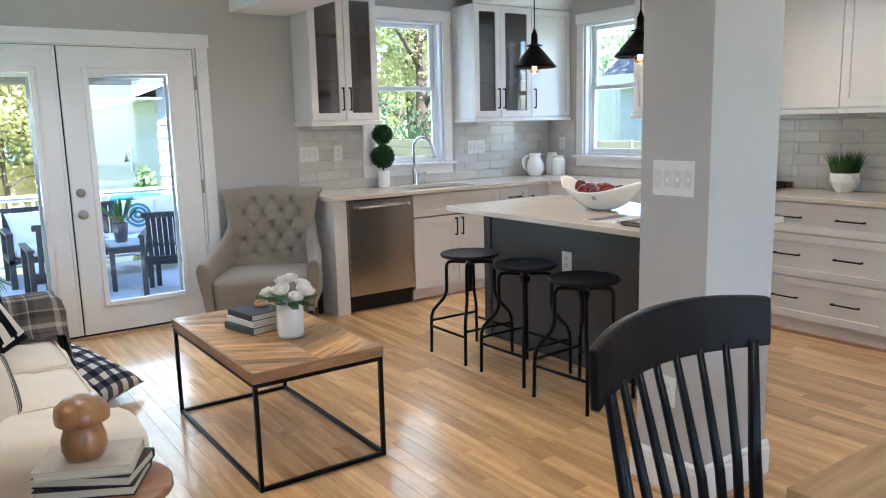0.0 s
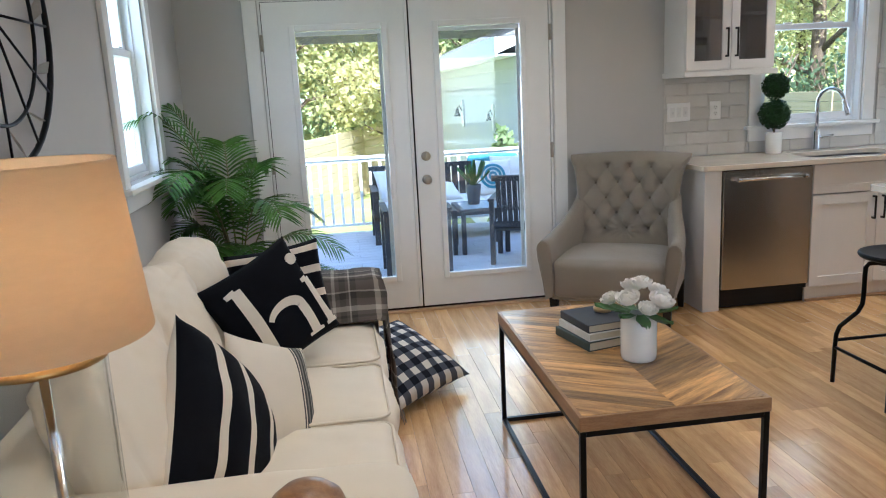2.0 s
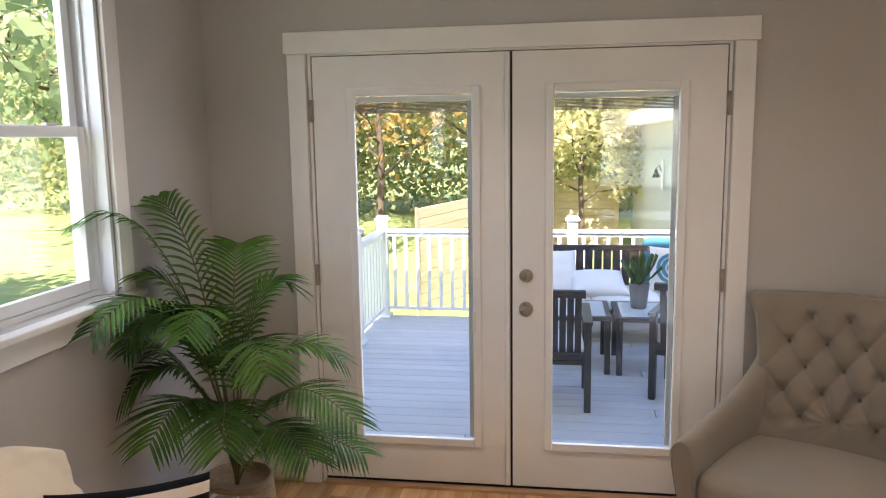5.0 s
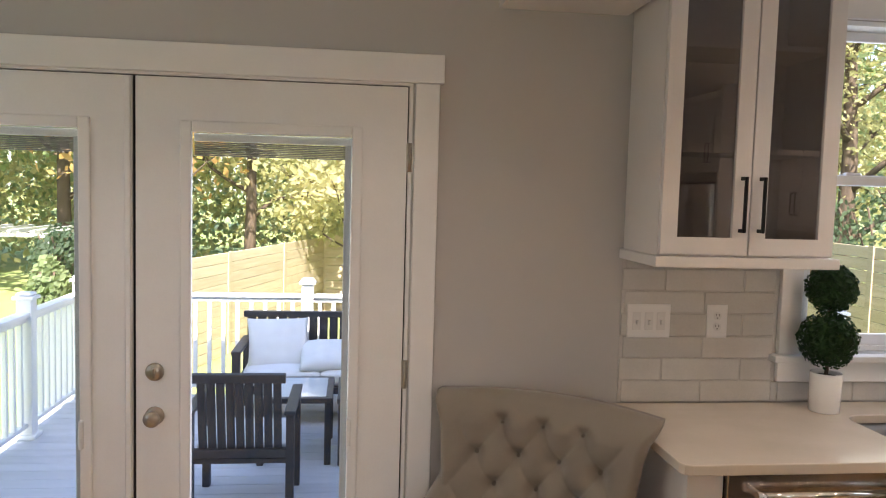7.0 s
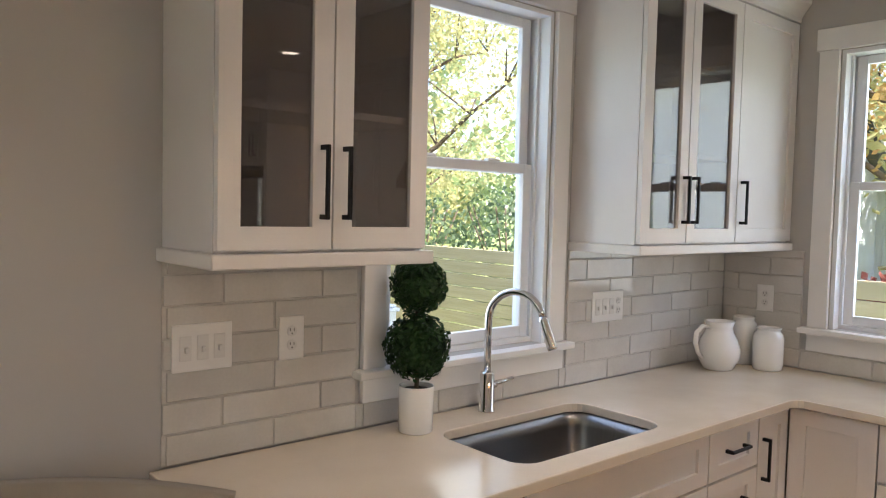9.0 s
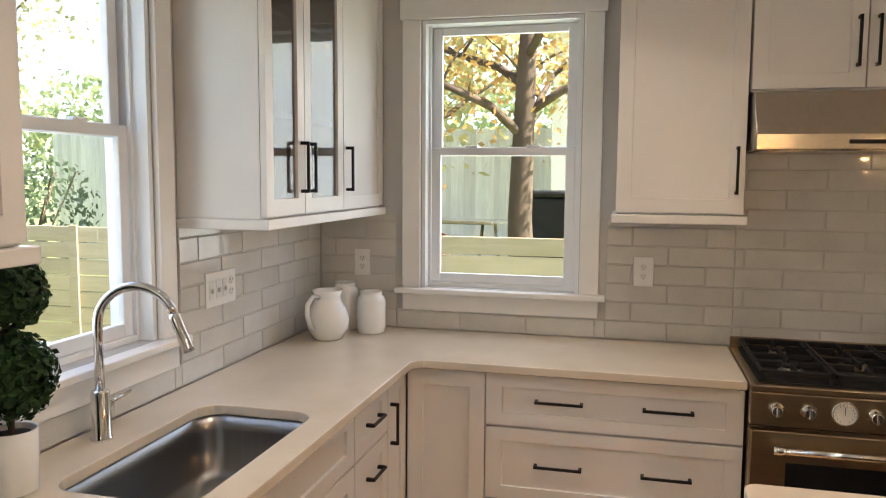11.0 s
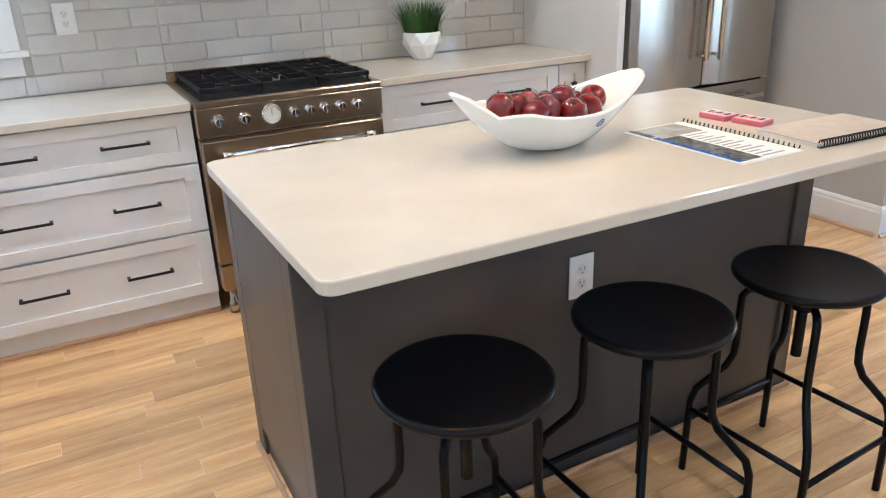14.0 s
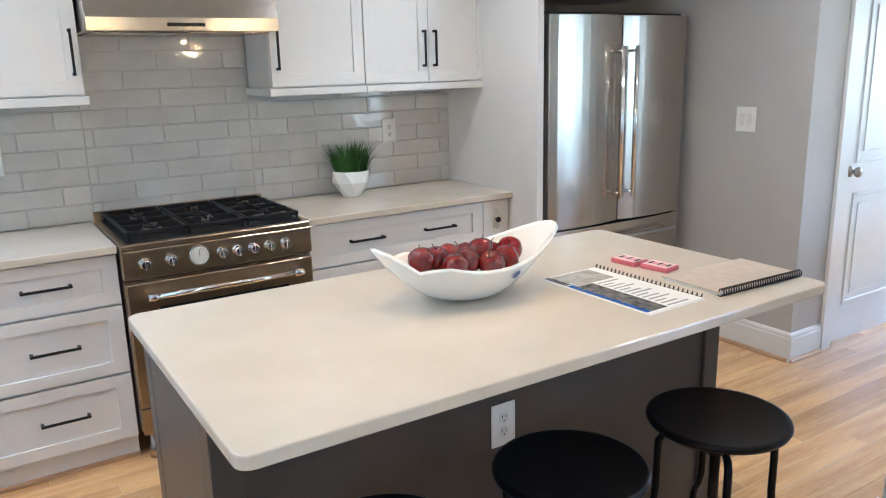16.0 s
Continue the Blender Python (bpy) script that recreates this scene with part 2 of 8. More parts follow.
def wall_with_holes(name, axis, at, thick, a0, a1, z0, z1, holes, mat, label):
    """A wall along x (axis 'x', faces at y=at..at+thick) or along y, with real openings (a, b, low, high)."""
    bm = bmesh.new()
    cuts = sorted({a0, a1, *(h[0] for h in holes), *(h[1] for h in holes)})
    for p, q in zip(cuts, cuts[1:]):
        spans, low = [], z0
        for h in sorted((h for h in holes if h[0] <= p and h[1] >= q), key=lambda h: h[2]):
            if h[2] > low:
                spans.append((low, h[2]))
            low = h[3]
        spans.append((low, z1))
        for lo, hi in spans:
            lo_t, hi_t = min(at, at + thick), max(at, at + thick)
            if axis == "x":
                box(bm, p, q, lo_t, hi_t, lo, hi)
            else:
                box(bm, lo_t, hi_t, p, q, lo, hi)
    bmesh.ops.remove_doubles(bm, verts=bm.verts, dist=0.0005)
    return structure(finish(name, bm, mat), label, "wall")


# ---------------- the room ----------------
WIN_S = (2.85, 4.75, 0.80, 2.10)
WIN_D = (-1.50, 0.0, 0.80, 2.10)
DOOR = (1.125, 2.98, 0.0, 2.06)
WIN_N = (4.455, 5.215, 1.115, 2.355)
WIN_E = (5.065, 5.79, 1.125, 2.345)
WIN_W = (4.80, 5.48, 1.11, 2.35)
wall_with_holes("wall_north", "x", N_Y, 0.16, W_X - 0.16, E_X + 0.16, -0.3, CEIL, [DOOR, WIN_N], wall_paint, "warm grey painted wall with doors and a window")
wall_with_holes("wall_east", "y", E_X, 0.16, 1.20, N_Y, -0.3, CEIL, [WIN_E], wall_paint, "warm grey painted kitchen wall with a window")
wall_with_holes("wall_west", "y", W_X, -0.16, S_Y, N_Y, -0.3, CEIL, [WIN_W, WIN_D], wall_paint, "warm grey painted wall with a sash window")
wall_with_holes("wall_south", "x", S_Y, -0.16, W_X - 0.16, 5.12, -0.3, CEIL, [WIN_S], wall_paint, "plain grey wall behind the dining side")
wall_with_holes("wall_alcove", "x", 1.32, -0.12, 5.0, E_X, 0.0, CEIL, [], wall_paint, "grey wall beside the fridge")
wall_with_holes("wall_hall", "y", 5.0, 0.12, S_Y, 1.20, 0.0, CEIL, [(0.13, 0.965, 0.0, 2.04)], wall_paint, "grey wall with a panelled door")
structure(block("ceiling", W_X - 0.16, E_X + 0.16, S_Y - 0.16, N_Y + 0.16, CEIL, CEIL + 0.2, ceiling_paint), "white painted ceiling", "ceiling")
structure(block("ceiling_beam", 3.27, 3.735, 2.25, N_Y - 0.002, 2.325, CEIL - 0.002, ceiling_paint, bevel=0.003), "white boxed ceiling beam", "beam")
column = structure(block("column", 3.48, 3.90, 2.19, 2.50, 0.0, CEIL - 0.002, wall_paint, bevel=0.003), "light grey square column with white baseboard", "column")
structure(block("subfloor", W_X - 0.16, E_X + 0.16, S_Y - 0.16, N_Y + 0.16, -0.3, -0.008, grout), "dark floor bed under the planks", "floor")
# unseen block added above the ceiling to keep the sun off the deck
sun_block_grey = material("sun_block_grey", (0.30, 0.31, 0.33), 0.8, scale=2, vary=0.1)
structure(block("upper_storey", W_X - 0.16, E_X + 0.16, S_Y - 0.16, N_Y + 0.14, CEIL + 0.2, 5.0, sun_block_grey), "unseen grey block above the ceiling that shades the deck", "wall")


def base_run(x0, y0, x1, y1, nx, ny, parent=None):
    """A baseboard with a moulded top along a straight wall; (nx, ny) points into the room."""
    bm = bmesh.new()
    outline = [(0, 0), (0.016, 0), (0.016, 0.125), (0.012, 0.135), (0.012, 0.145), (0.006, 0.155), (0, 0.16)]
    extrude_profile(bm, outline, lambda a, b: (x0 + nx * a, y0 + ny * a, b), lambda a, b: (x1 + nx * a, y1 + ny * a, b))
    bo = structure(finish("baseboard", bm, trim_paint, parent), "white moulded baseboard", "baseboard")
    bm = bmesh.new()
    outline = [(0.016, 0), (0.032, 0), (0.031, 0.008), (0.025, 0.016), (0.016, 0.019)]
    extrude_profile(bm, outline, lambda a, b: (x0 + nx * a, y0 + ny * a, b), lambda a, b: (x1 + nx * a, y1 + ny * a, b))
    finish("shoe_moulding", bm, oak_shoe, bo, "oak shoe moulding")
    return bo


base_run(W_X, S_Y, W_X, N_Y, 1, 0)
base_run(W_X + 0.016, N_Y, 1.03, N_Y, 0, -1)
base_run(3.07, N_Y, 3.757, N_Y, 0, -1)
base_run(5.0, 1.32, 5.70, 1.32, 0, 1)
base_run(5.0, 1.336, 5.0, 1.06, -1, 0)
base_run(5.0, 0.04, 5.0, S_Y, -1, 0)
base_run(3.464, 2.19, 3.916, 2.19, 0, -1)
base_run(3.464, 2.50, 3.916, 2.50, 0, 1)
base_run(3.48, 2.19, 3.48, 2.50, -1, 0)
base_run(3.90, 2.19, 3.90, 2.50, 1, 0)


# ---------------- windows and doors ----------------
def sash_window(name, m, w, h, label, mid):
    """Double-hung window in local space: x across, y into the room negative, opening from (0, 0) to (w, h)."""
    ob = structure(thing(name, m, label, "window"), label, "window")
    cw = 0.088
    bm = bmesh.new()
    box(bm, -cw, -0.004, -0.022, -0.001, 0.0, h + 0.002, 0.002)
    part("window_casing", bm, trim_paint, ob)
    bm = bmesh.new()
    box(bm, w + 0.004, w + cw, -0.022, -0.001, 0.0, h + 0.002, 0.002)
    part("window_casing", bm, trim_paint, ob)
    bm = bmesh.new()
    box(bm, -cw - 0.012, w + cw + 0.012, -0.027, -0.001, h + 0.003, h + 0.098, 0.002)
    part("window_head", bm, trim_paint, ob)
    bm = bmesh.new()
    box(bm, -cw - 0.03, w + cw + 0.03, -0.055, 0.05, -0.026, -0.001, 0.004, 2)
    part("window_sill", bm, trim_paint, ob)
    bm = bmesh.new()
    box(bm, -cw, w + cw, -0.022, -0.001, -0.105, -0.027, 0.002)
    part("window_apron", bm, trim_paint, ob)
    bm = bmesh.new()   # jambs
    box(bm, 0.0, 0.018, -0.001, 0.155, 0, h)
    box(bm, w - 0.018, w, -0.001, 0.155, 0, h)
    box(bm, 0.018, w - 0.018, -0.001, 0.155, h - 0.018, h)
    box(bm, 0.018, w - 0.018, 0.052, 0.165, 0, 0.02)
    part("window_frame", bm, vinyl, ob, bevel=0.0015)
    bm = bmesh.new()   # tracks beside the sashes
    for x in (0.018, w - 0.030):
        box(bm, x, x + 0.012, 0.05, 0.062, 0.02, h - 0.018)
        box(bm, x, x + 0.012, 0.10, 0.112, 0.02, h - 0.018)
    part("sash_track", bm, vinyl, ob)
    for nm, y, lo, hi in (("lower_sash", 0.062, 0.021, mid + 0.02), ("upper_sash", 0.088, mid - 0.018, h - 0.019)):
        bm = bmesh.new()
        x0, x1, s = 0.031, w - 0.031, 0.042
        box(bm, x0, x0 + s, y, y + 0.026, lo, hi)
        box(bm, x1 - s, x1, y, y + 0.026, lo, hi)
        box(bm, x0 + s, x1 - s, y, y + 0.026, lo, lo + s)
        box(bm, x0 + s, x1 - s, y, y + 0.026, hi - s + 0.006, hi)
        sash = part(nm, bm, vinyl, ob, bevel=0.003)
        bm = bmesh.new()
        box(bm, x0 + s - 0.004, x1 - s + 0.004, y + 0.011, y + 0.015, lo + s - 0.004, hi - s + 0.01)
        g = part("pane", bm, window_glass, sash, "clear window glass")
        g.visible_shadow = False
    for x in (w * 0.3, w * 0.7):
        bm = bmesh.new()
        box(bm, x - 0.03, x + 0.03, 0.064, 0.088, mid + 0.0205, mid + 0.032, 0.003)
        part("sash_lock", bm, vinyl, ob)
    return ob


sash_window("window_1", pose(WIN_N[0], N_Y, WIN_N[2]), WIN_N[1] - WIN_N[0], WIN_N[3] - WIN_N[2], "white double-hung window above the sink", 0.655)
sash_window("window_2", pose(E_X, WIN_E[1], WIN_E[2], 0, 0, -90), WIN_E[1] - WIN_E[0], WIN_E[3] - WIN_E[2], "white double-hung window above the corner counter", 0.63)
sash_window("window_3", pose(W_X, WIN_W[0], WIN_W[2], 0, 0, 90), WIN_W[1] - WIN_W[0], WIN_W[3] - WIN_W[2], "white double-hung window behind the sofa", 0.60)

sash_window("window_4", pose(WIN_S[1], S_Y, WIN_S[2], 0, 0, 180), WIN_S[1] - WIN_S[0], WIN_S[3] - WIN_S[2], "wide white window on the dining side", 0.65)
# unseen window, added so daylight reaches the column from the west
sash_window("window_5", pose(W_X, WIN_D[0], WIN_D[2], 0, 0, 90), WIN_D[1] - WIN_D[0], WIN_D[3] - WIN_D[2], "unseen white window added to light the column's west face", 0.65)

# french doors
frame_ob = structure(thing("door_frame", pose(0, 0, 0), "white french door casing and jamb", "door frame"), "white french door casing and jamb", "door frame")
for x0, x1 in ((1.032, 1.118), (2.986, 3.07)):
    bm = bmesh.new()
    box(bm, x0, x1, N_Y - 0.023, N_Y - 0.001, 0, 2.054, 0.002)
    part("casing", bm, trim_paint, frame_ob)
bm = bmesh.new()
box(bm, 1.018, 3.084, N_Y - 0.029, N_Y - 0.001, 2.055, 2.152, 0.002)
part("head_casing", bm, trim_paint, frame_ob)
bm = bmesh.new()
box(bm, 1.126, 1.138, N_Y - 0.004, N_Y + 0.155, 0.0, 2.058)
box(bm, 2.967, 2.979, N_Y - 0.004, N_Y + 0.155, 0.0, 2.058)
box(bm, 1.138, 2.967, N_Y - 0.004, N_Y + 0.155, 2.046, 2.058)
part("jamb", bm, trim_paint, frame_ob)
bm = bmesh.new()
box(bm, 1.138, 2.967, N_Y - 0.03, N_Y + 0.2, -0.007, 0.014, 0.003)
part("threshold", bm, oak_shoe, frame_ob, "wooden threshold")


def french_leaf(name, x0, x1, knob_side, hinge_x):
    leaf = structure(thing(name, pose(0, 0, 0), "white glazed french door leaf, closed", "door"), "white glazed french door leaf, closed", "door")
    y0, y1, z0, z1 = N_Y + 0.002, N_Y + 0.044, 0.03, 2.042
    gx0, gx1, gz0, gz1 = (x0 + 0.178, x1 - 0.152, 0.235, 1.88) if knob_side > 0 else (x0 + 0.165, x1 - 0.172, 0.235, 1.88)
    bm = bmesh.new()
    box(bm, x0, gx0, y0, y1, z0, z1)
    box(bm, gx1, x1, y0, y1, z0, z1)
    box(bm, gx0, gx1, y0, y1, gz1, z1)
    box(bm, gx0, gx1, y0, y1, z0, gz0)
    bmesh.ops.remove_doubles(bm, verts=bm.verts, dist=0.0005)
    part("slab", bm, door_paint, leaf)
    bm = bmesh.new()   # raised glazing frame
    for a, b, c, d in ((gx0 - 0.02, gx0 + 0.018, gz0 - 0.02, gz1 + 0.02), (gx1 - 0.018, gx1 + 0.02, gz0 - 0.02, gz1 + 0.02)):
        box(bm, a, b, y0 - 0.014, y0 + 0.01, c, d, 0.005, 2)
    for c, d in ((gz0 - 0.02, gz0 + 0.018), (gz1 - 0.018, gz1 + 0.02)):
        box(bm, gx0 + 0.0181, gx1 - 0.0181, y0 - 0.0138, y0 + 0.0102, c, d, 0.005, 2)
    part("glazing_bead", bm, door_paint, leaf)
    bm = bmesh.new()
    box(bm, gx0 + 0.012, gx1 - 0.012, y0 + 0.011, y0 + 0.015, gz0 + 0.012, gz1 - 0.012)
    g = part("pane", bm, window_glass, leaf, "clear door glass")
    g.visible_shadow = False
    blind = None
    bm = bmesh.new()
    box(bm, gx0 + 0.02, gx1 - 0.02, y0 + 0.018, y0 + 0.034, gz1 - 0.046, gz1 - 0.019, 0.002)
    blind = part("blind_headrail", bm, ivory_plastic, leaf, "raised blind between the panes")
    for k in range(8):
        bm = bmesh.new()
        z = gz1 - 0.049 - 0.006 * k
        box(bm, gx0 + 0.022, gx1 - 0.022, y0 + 0.019, y0 + 0.033, z - 0.004, z)
        part("blind_slat", bm, blind_grey, blind)
    bm = bmesh.new()
    box(bm, gx1 - 0.042, gx1 - 0.0185, y0 + 0.0185, y0 + 0.032, gz0 + 0.019, gz1 - 0.019, 0.002)
    part("blind_guide", bm, guide_grey, leaf, "grey side track of the blind")
    bm = bmesh.new()
    sx = gx1 - 0.012
    box(bm, sx - 0.008, sx + 0.008, y0 - 0.022, y0 + 0.002, 0.78, 0.88, 0.003)
    part("blind_slider", bm, ivory_plastic, leaf)
    for z in (0.25, 1.037, 1.80):
        bm = bmesh.new()
        tube(bm, [(hinge_x, y0 - 0.008, z - 0.05), (hinge_x, y0 - 0.008, z + 0.05)], 0.008, 10)
        box(bm, hinge_x - 0.012, hinge_x + 0.012, y0 - 0.004, y0 - 0.001, z - 0.05, z + 0.05)
        part("hinge", bm, nickel, leaf, "dull nickel hinge")
    return leaf


guide_grey = material("guide_grey", (0.42, 0.42, 0.42), 0.5, scale=20, vary=0.04)
blind_grey = material("blind_grey", (0.16, 0.155, 0.15), 0.5, scale=30, vary=0.1)
french_leaf("door_1", 1.143, 2.045, 1, 1.134)
leaf2 = french_leaf("door_2", 2.056, 2.962, -1, 2.972)
# black strip puts the shade of the gap between the leaves into colour
bm = bmesh.new()
box(bm, 2.0455, 2.0555, N_Y + 0.012, N_Y + 0.040, 0.03, 2.040)
part("weatherstrip", bm, black_plastic, leaf2, "black strip darkening the gap between the leaves")
bm = bmesh.new()
box(bm, 2.022, 2.0425, N_Y - 0.010, N_Y + 0.0015, 0.032, 2.040, 0.003)
part("astragal", bm, door_paint, leaf2)
# black strips darken the gaps at jambs, head and threshold like shade
bm = bmesh.new()
for x in (1.1385, 2.9625):
    box(bm, x, x + 0.004, N_Y + 0.012, N_Y + 0.040, 0.03, 2.045)
box(bm, 1.143, 2.962, N_Y + 0.012, N_Y + 0.040, 2.0425, 2.0455)
box(bm, 1.140, 2.965, N_Y + 0.010, N_Y + 0.040, 0.0145, 0.0295)
part("weatherstrip", bm, black_plastic, frame_ob, "black strips darkening the gaps round the doors")
for z, big in ((1.045, False), (0.892, True)):
    bm = bmesh.new()
    prof = [(0.032, 0), (0.032, 0.006), (0.026, 0.012), (0.013, 0.014), (0.013, 0.03), (0.024, 0.036), (0.029, 0.048), (0.024, 0.06), (0.008, 0.064)] if big else \
        [(0.031, 0), (0.031, 0.008), (0.025, 0.016), (0.006, 0.017)]
    lathe(bm, prof, 24)
    if not big:
        box(bm, -0.004, 0.004, -0.016, 0.016, 0.015, 0.032, 0.002)
    k = part("door_knob" if big else "deadbolt", bm, nickel, leaf2, "satin nickel hardware")
    k.matrix_basis = pose(2.118, N_Y + 0.002, z, 90, 0, 0)

# hall door, two moulded panels
hall = structure(thing("door_3", pose(0, 0, 0), "white two-panel interior door, closed", "door"), "white two-panel interior door, closed", "door")
bm = bmesh.new()
box(bm, 5.012, 5.05, 0.135, 0.96, 0.012, 2.03)
part("slab", bm, door_paint, hall, bevel=0.002)
for z0, z1 in ((0.22, 0.86), (1.02, 1.90)):
    bm = bmesh.new()
    for a, b, c, d in ((0.25, 0.275, z0, z1), (0.82, 0.845, z0, z1), (0.275, 0.82, z0, z0 + 0.025), (0.275, 0.82, z1 - 0.025, z1)):
        box(bm, 5.004, 5.0115, a, b, c, d, 0.003)
    part("panel_moulding", bm, door_paint, hall)
    bm = bmesh.new()
    box(bm, 5.006, 5.0115, 0.31, 0.785, z0 + 0.06, z1 - 0.06, 0.004)
    part("raised_panel", bm, door_paint, hall)
for a, b, z0, z1 in ((0.967, 1.055, 0, 2.04), (0.042, 0.128, 0, 2.04), (0.03, 1.067, 2.041, 2.135)):
    bm = bmesh.new()
    box(bm, 4.978, 4.999, a, b, z0, z1, 0.002)
    part("casing", bm, trim_paint, hall)
bm = bmesh.new()
lathe(bm, [(0.031, 0), (0.031, 0.007), (0.013, 0.013), (0.013, 0.03), (0.024, 0.036), (0.029, 0.048), (0.024, 0.06), (0.008, 0.064)], 20)
k = part("door_knob", bm, nickel, hall, "satin nickel knob")
k.matrix_basis = pose(5.012, 0.895, 0.98, 0, -90, 0)


# ---------------- cabinets ----------------
def bar_handle(bm_parent, x, z, length, vertical, y=0.0):
    """A square black bar pull standing off a front at y."""
    bm = bmesh.new()
    h, r = length / 2, 0.005
    if vertical:
        box(bm, x - r, x + r, y - 0.033, y - 0.023, z - h, z + h, 0.0015)
        for dz in (-h + 0.006, h - 0.006):
            box(bm, x - r - 0.001, x + r + 0.001, y - 0.026, y, z + dz - 0.006, z + dz + 0.006, 0.001)
    else:
        box(bm, x - h, x + h, y - 0.033, y - 0.023, z - r, z + r, 0.0015)
        for dx in (-h + 0.006, h - 0.006):
            box(bm, x + dx - 0.006, x + dx + 0.006, y - 0.026, y, z - r - 0.001, z + r + 0.001, 0.001)
    return part("handle", bm, black_bar, bm_parent, "black bar handle")


def shaker(parent, name, x0, x1, z0, z1, y, rail=0.062, glass=False, rail_z=None):
    """A shaker front: four rails round a recessed panel (or glass). Faces local -y, its back at y."""
    t, rz = 0.02, rail_z or rail
    g = 0.0024
    x0, x1, z0, z1 = x0 + g, x1 - g, z0 + g, z1 - g
    bm = bmesh.new()

    def ring(ax, az, yy):
        return [bm.verts.new(q) for q in ((x0 + ax, yy, z0 + az), (x1 - ax, yy, z0 + az), (x1 - ax, yy, z1 - az), (x0 + ax, yy, z1 - az))]

    back, outer, inner = ring(0, 0, y), ring(0, 0, y - t), ring(rail, rz, y - t)
    deep = ring(rail, rz, y if glass else y - t + 0.011)
    for a, b in ((back, outer), (outer, inner), (inner, deep)) + (((deep, back),) if glass else ()):
        for k in range(4):
            bm.faces.new((a[k], a[(k + 1) % 4], b[(k + 1) % 4], b[k]))
    if not glass:
        bm.faces.new(deep)
        bm.faces.new(back)
    ob = part(name, bm, cabinet_paint, parent, bevel=0.0012)
    if glass:
        bm = bmesh.new()
        box(bm, x0 + rail - 0.004, x1 - rail + 0.004, y - 0.010, y - 0.006, z0 + rz - 0.004, z1 - rz + 0.004)
        gp = part("pane", bm, cabinet_glass, ob, "cabinet glass darkened to dim the inside")
        gp.visible_shadow = False
    return ob


def carcass(parent, w, d, z0, z1, y=0.0, open_front=False):
    bm = bmesh.new()
    if not open_front:
        box(bm, 0, w, y, y + d, z0, z1)
        part("body", bm, cabinet_paint, parent, bevel=0.0015)
        return
    bm.free()
    t = 0.018
    for nm, q in (("side_panel", (0, t, y, y + d, z0, z1)), ("side_panel", (w - t, w, y, y + d, z0, z1)), ("bottom_panel", (t, w - t, y, y + d, z0, z0 + t)),
                  ("top_panel", (t, w - t, y, y + d, z1 - t, z1)), ("back_panel", (t, w - t, y + d - 0.01, y + d, z0 + t, z1 - t))):
        bm = bmesh.new()
        box(bm, *q)
        part(nm, bm, cabinet_paint, parent)
    for k in (1, 2):
        bm = bmesh.new()
        z = z0 + (z1 - z0) * (0.34 if k == 1 else 0.68)
        box(bm, t, w - t, y + 0.02, y + d - 0.011, z, z + 0.018)
        part("shelf", bm, cabinet_paint, parent)


def wall_cabinet(name, m, w, label, doors, z0=1.50, z1=2.49, depth=0.30, crown=True, rail_l=0.0, rail_r=0.0, light_rail=True):
    """doors: (x0, x1, glass, handle 'l'/'r'/'')"""
    ob = thing(name, m, label, "wall cabinet", "white kitchen wall cabinets")
    glassy = any(d[2] for d in doors)
    if glassy and not all(d[2] for d in doors):
        gw = max(d[1] for d in doors if d[2])
        carcass(ob, gw, depth, z0, z1, 0, True)
        bm = bmesh.new()
        box(bm, gw + 0.0005, w, 0, depth, z0, z1)
        part("body", bm, cabinet_paint, ob)
    else:
        carcass(ob, w, depth, z0, z1, 0, glassy)
    for x0, x1, glass, hd in doors:
        d = shaker(ob, "cabinet_door", x0, x1, z0 + 0.004, z1 - 0.004, -0.001, glass=glass, rail=0.055)
        if hd:
            bar_handle(d, x0 + 0.032 if hd == "l" else x1 - 0.032, z0 + 0.17, 0.18, True, -0.021)
    if light_rail:
        bm = bmesh.new()
        box(bm, -rail_l, w + rail_r, -0.034, depth, z0 - 0.036, z0 - 0.001, 0.003)
        part("light_rail", bm, cabinet_paint, ob)
    if crown:
        bm = bmesh.new()
        outline = [(0.0, 0), (-0.024, 0.0), (-0.026, 0.02), (-0.04, 0.04), (-0.066, 0.075), (-0.07, 0.1), (-0.07, CEIL - z1 - 0.002), (0.0, CEIL - z1 - 0.002)]
        extrude_profile(bm, outline, lambda a, b: (0, a, z1 + b + 0.0005), lambda a, b: (w, a, z1 + b + 0.0005))
        part("crown_moulding", bm, cabinet_paint, ob)
    return ob


wall_cabinet("wall_cabinet", pose(3.757, N_Y - 0.302, 0), 0.598, "white wall cabinet with two glass doors beside the sink window",
             [(0.0, 0.300, True, "r"), (0.300, 0.598, True, "l")], rail_l=0.016, rail_r=0.02)
wall_cabinet("wall_cabinet", pose(5.343, N_Y - 0.302, 0), 1.172, "white corner wall cabinet with two glass doors and a solid door",
             [(0.0, 0.30, True, "r"), (0.30, 0.672, True, "l"), (0.672, 1.172, False, "l")], rail_l=0.012)
wall_cabinet("wall_cabinet", pose(E_X - 0.312, 4.905, 0, 0, 0, -90), 0.475, "white single-door wall cabinet beside the range hood",
             [(0.0, 0.475, False, "r")], depth=0.31, rail_l=0.016, rail_r=0.012)
wall_cabinet("wall_cabinet", pose(E_X - 0.312, 4.425, 0, 0, 0, -90), 0.776, "white two-door cabinet above the range hood",
             [(0.0, 0.388, False, "r"), (0.388, 0.776, False, "l")], z0=1.965, depth=0.31, light_rail=False)
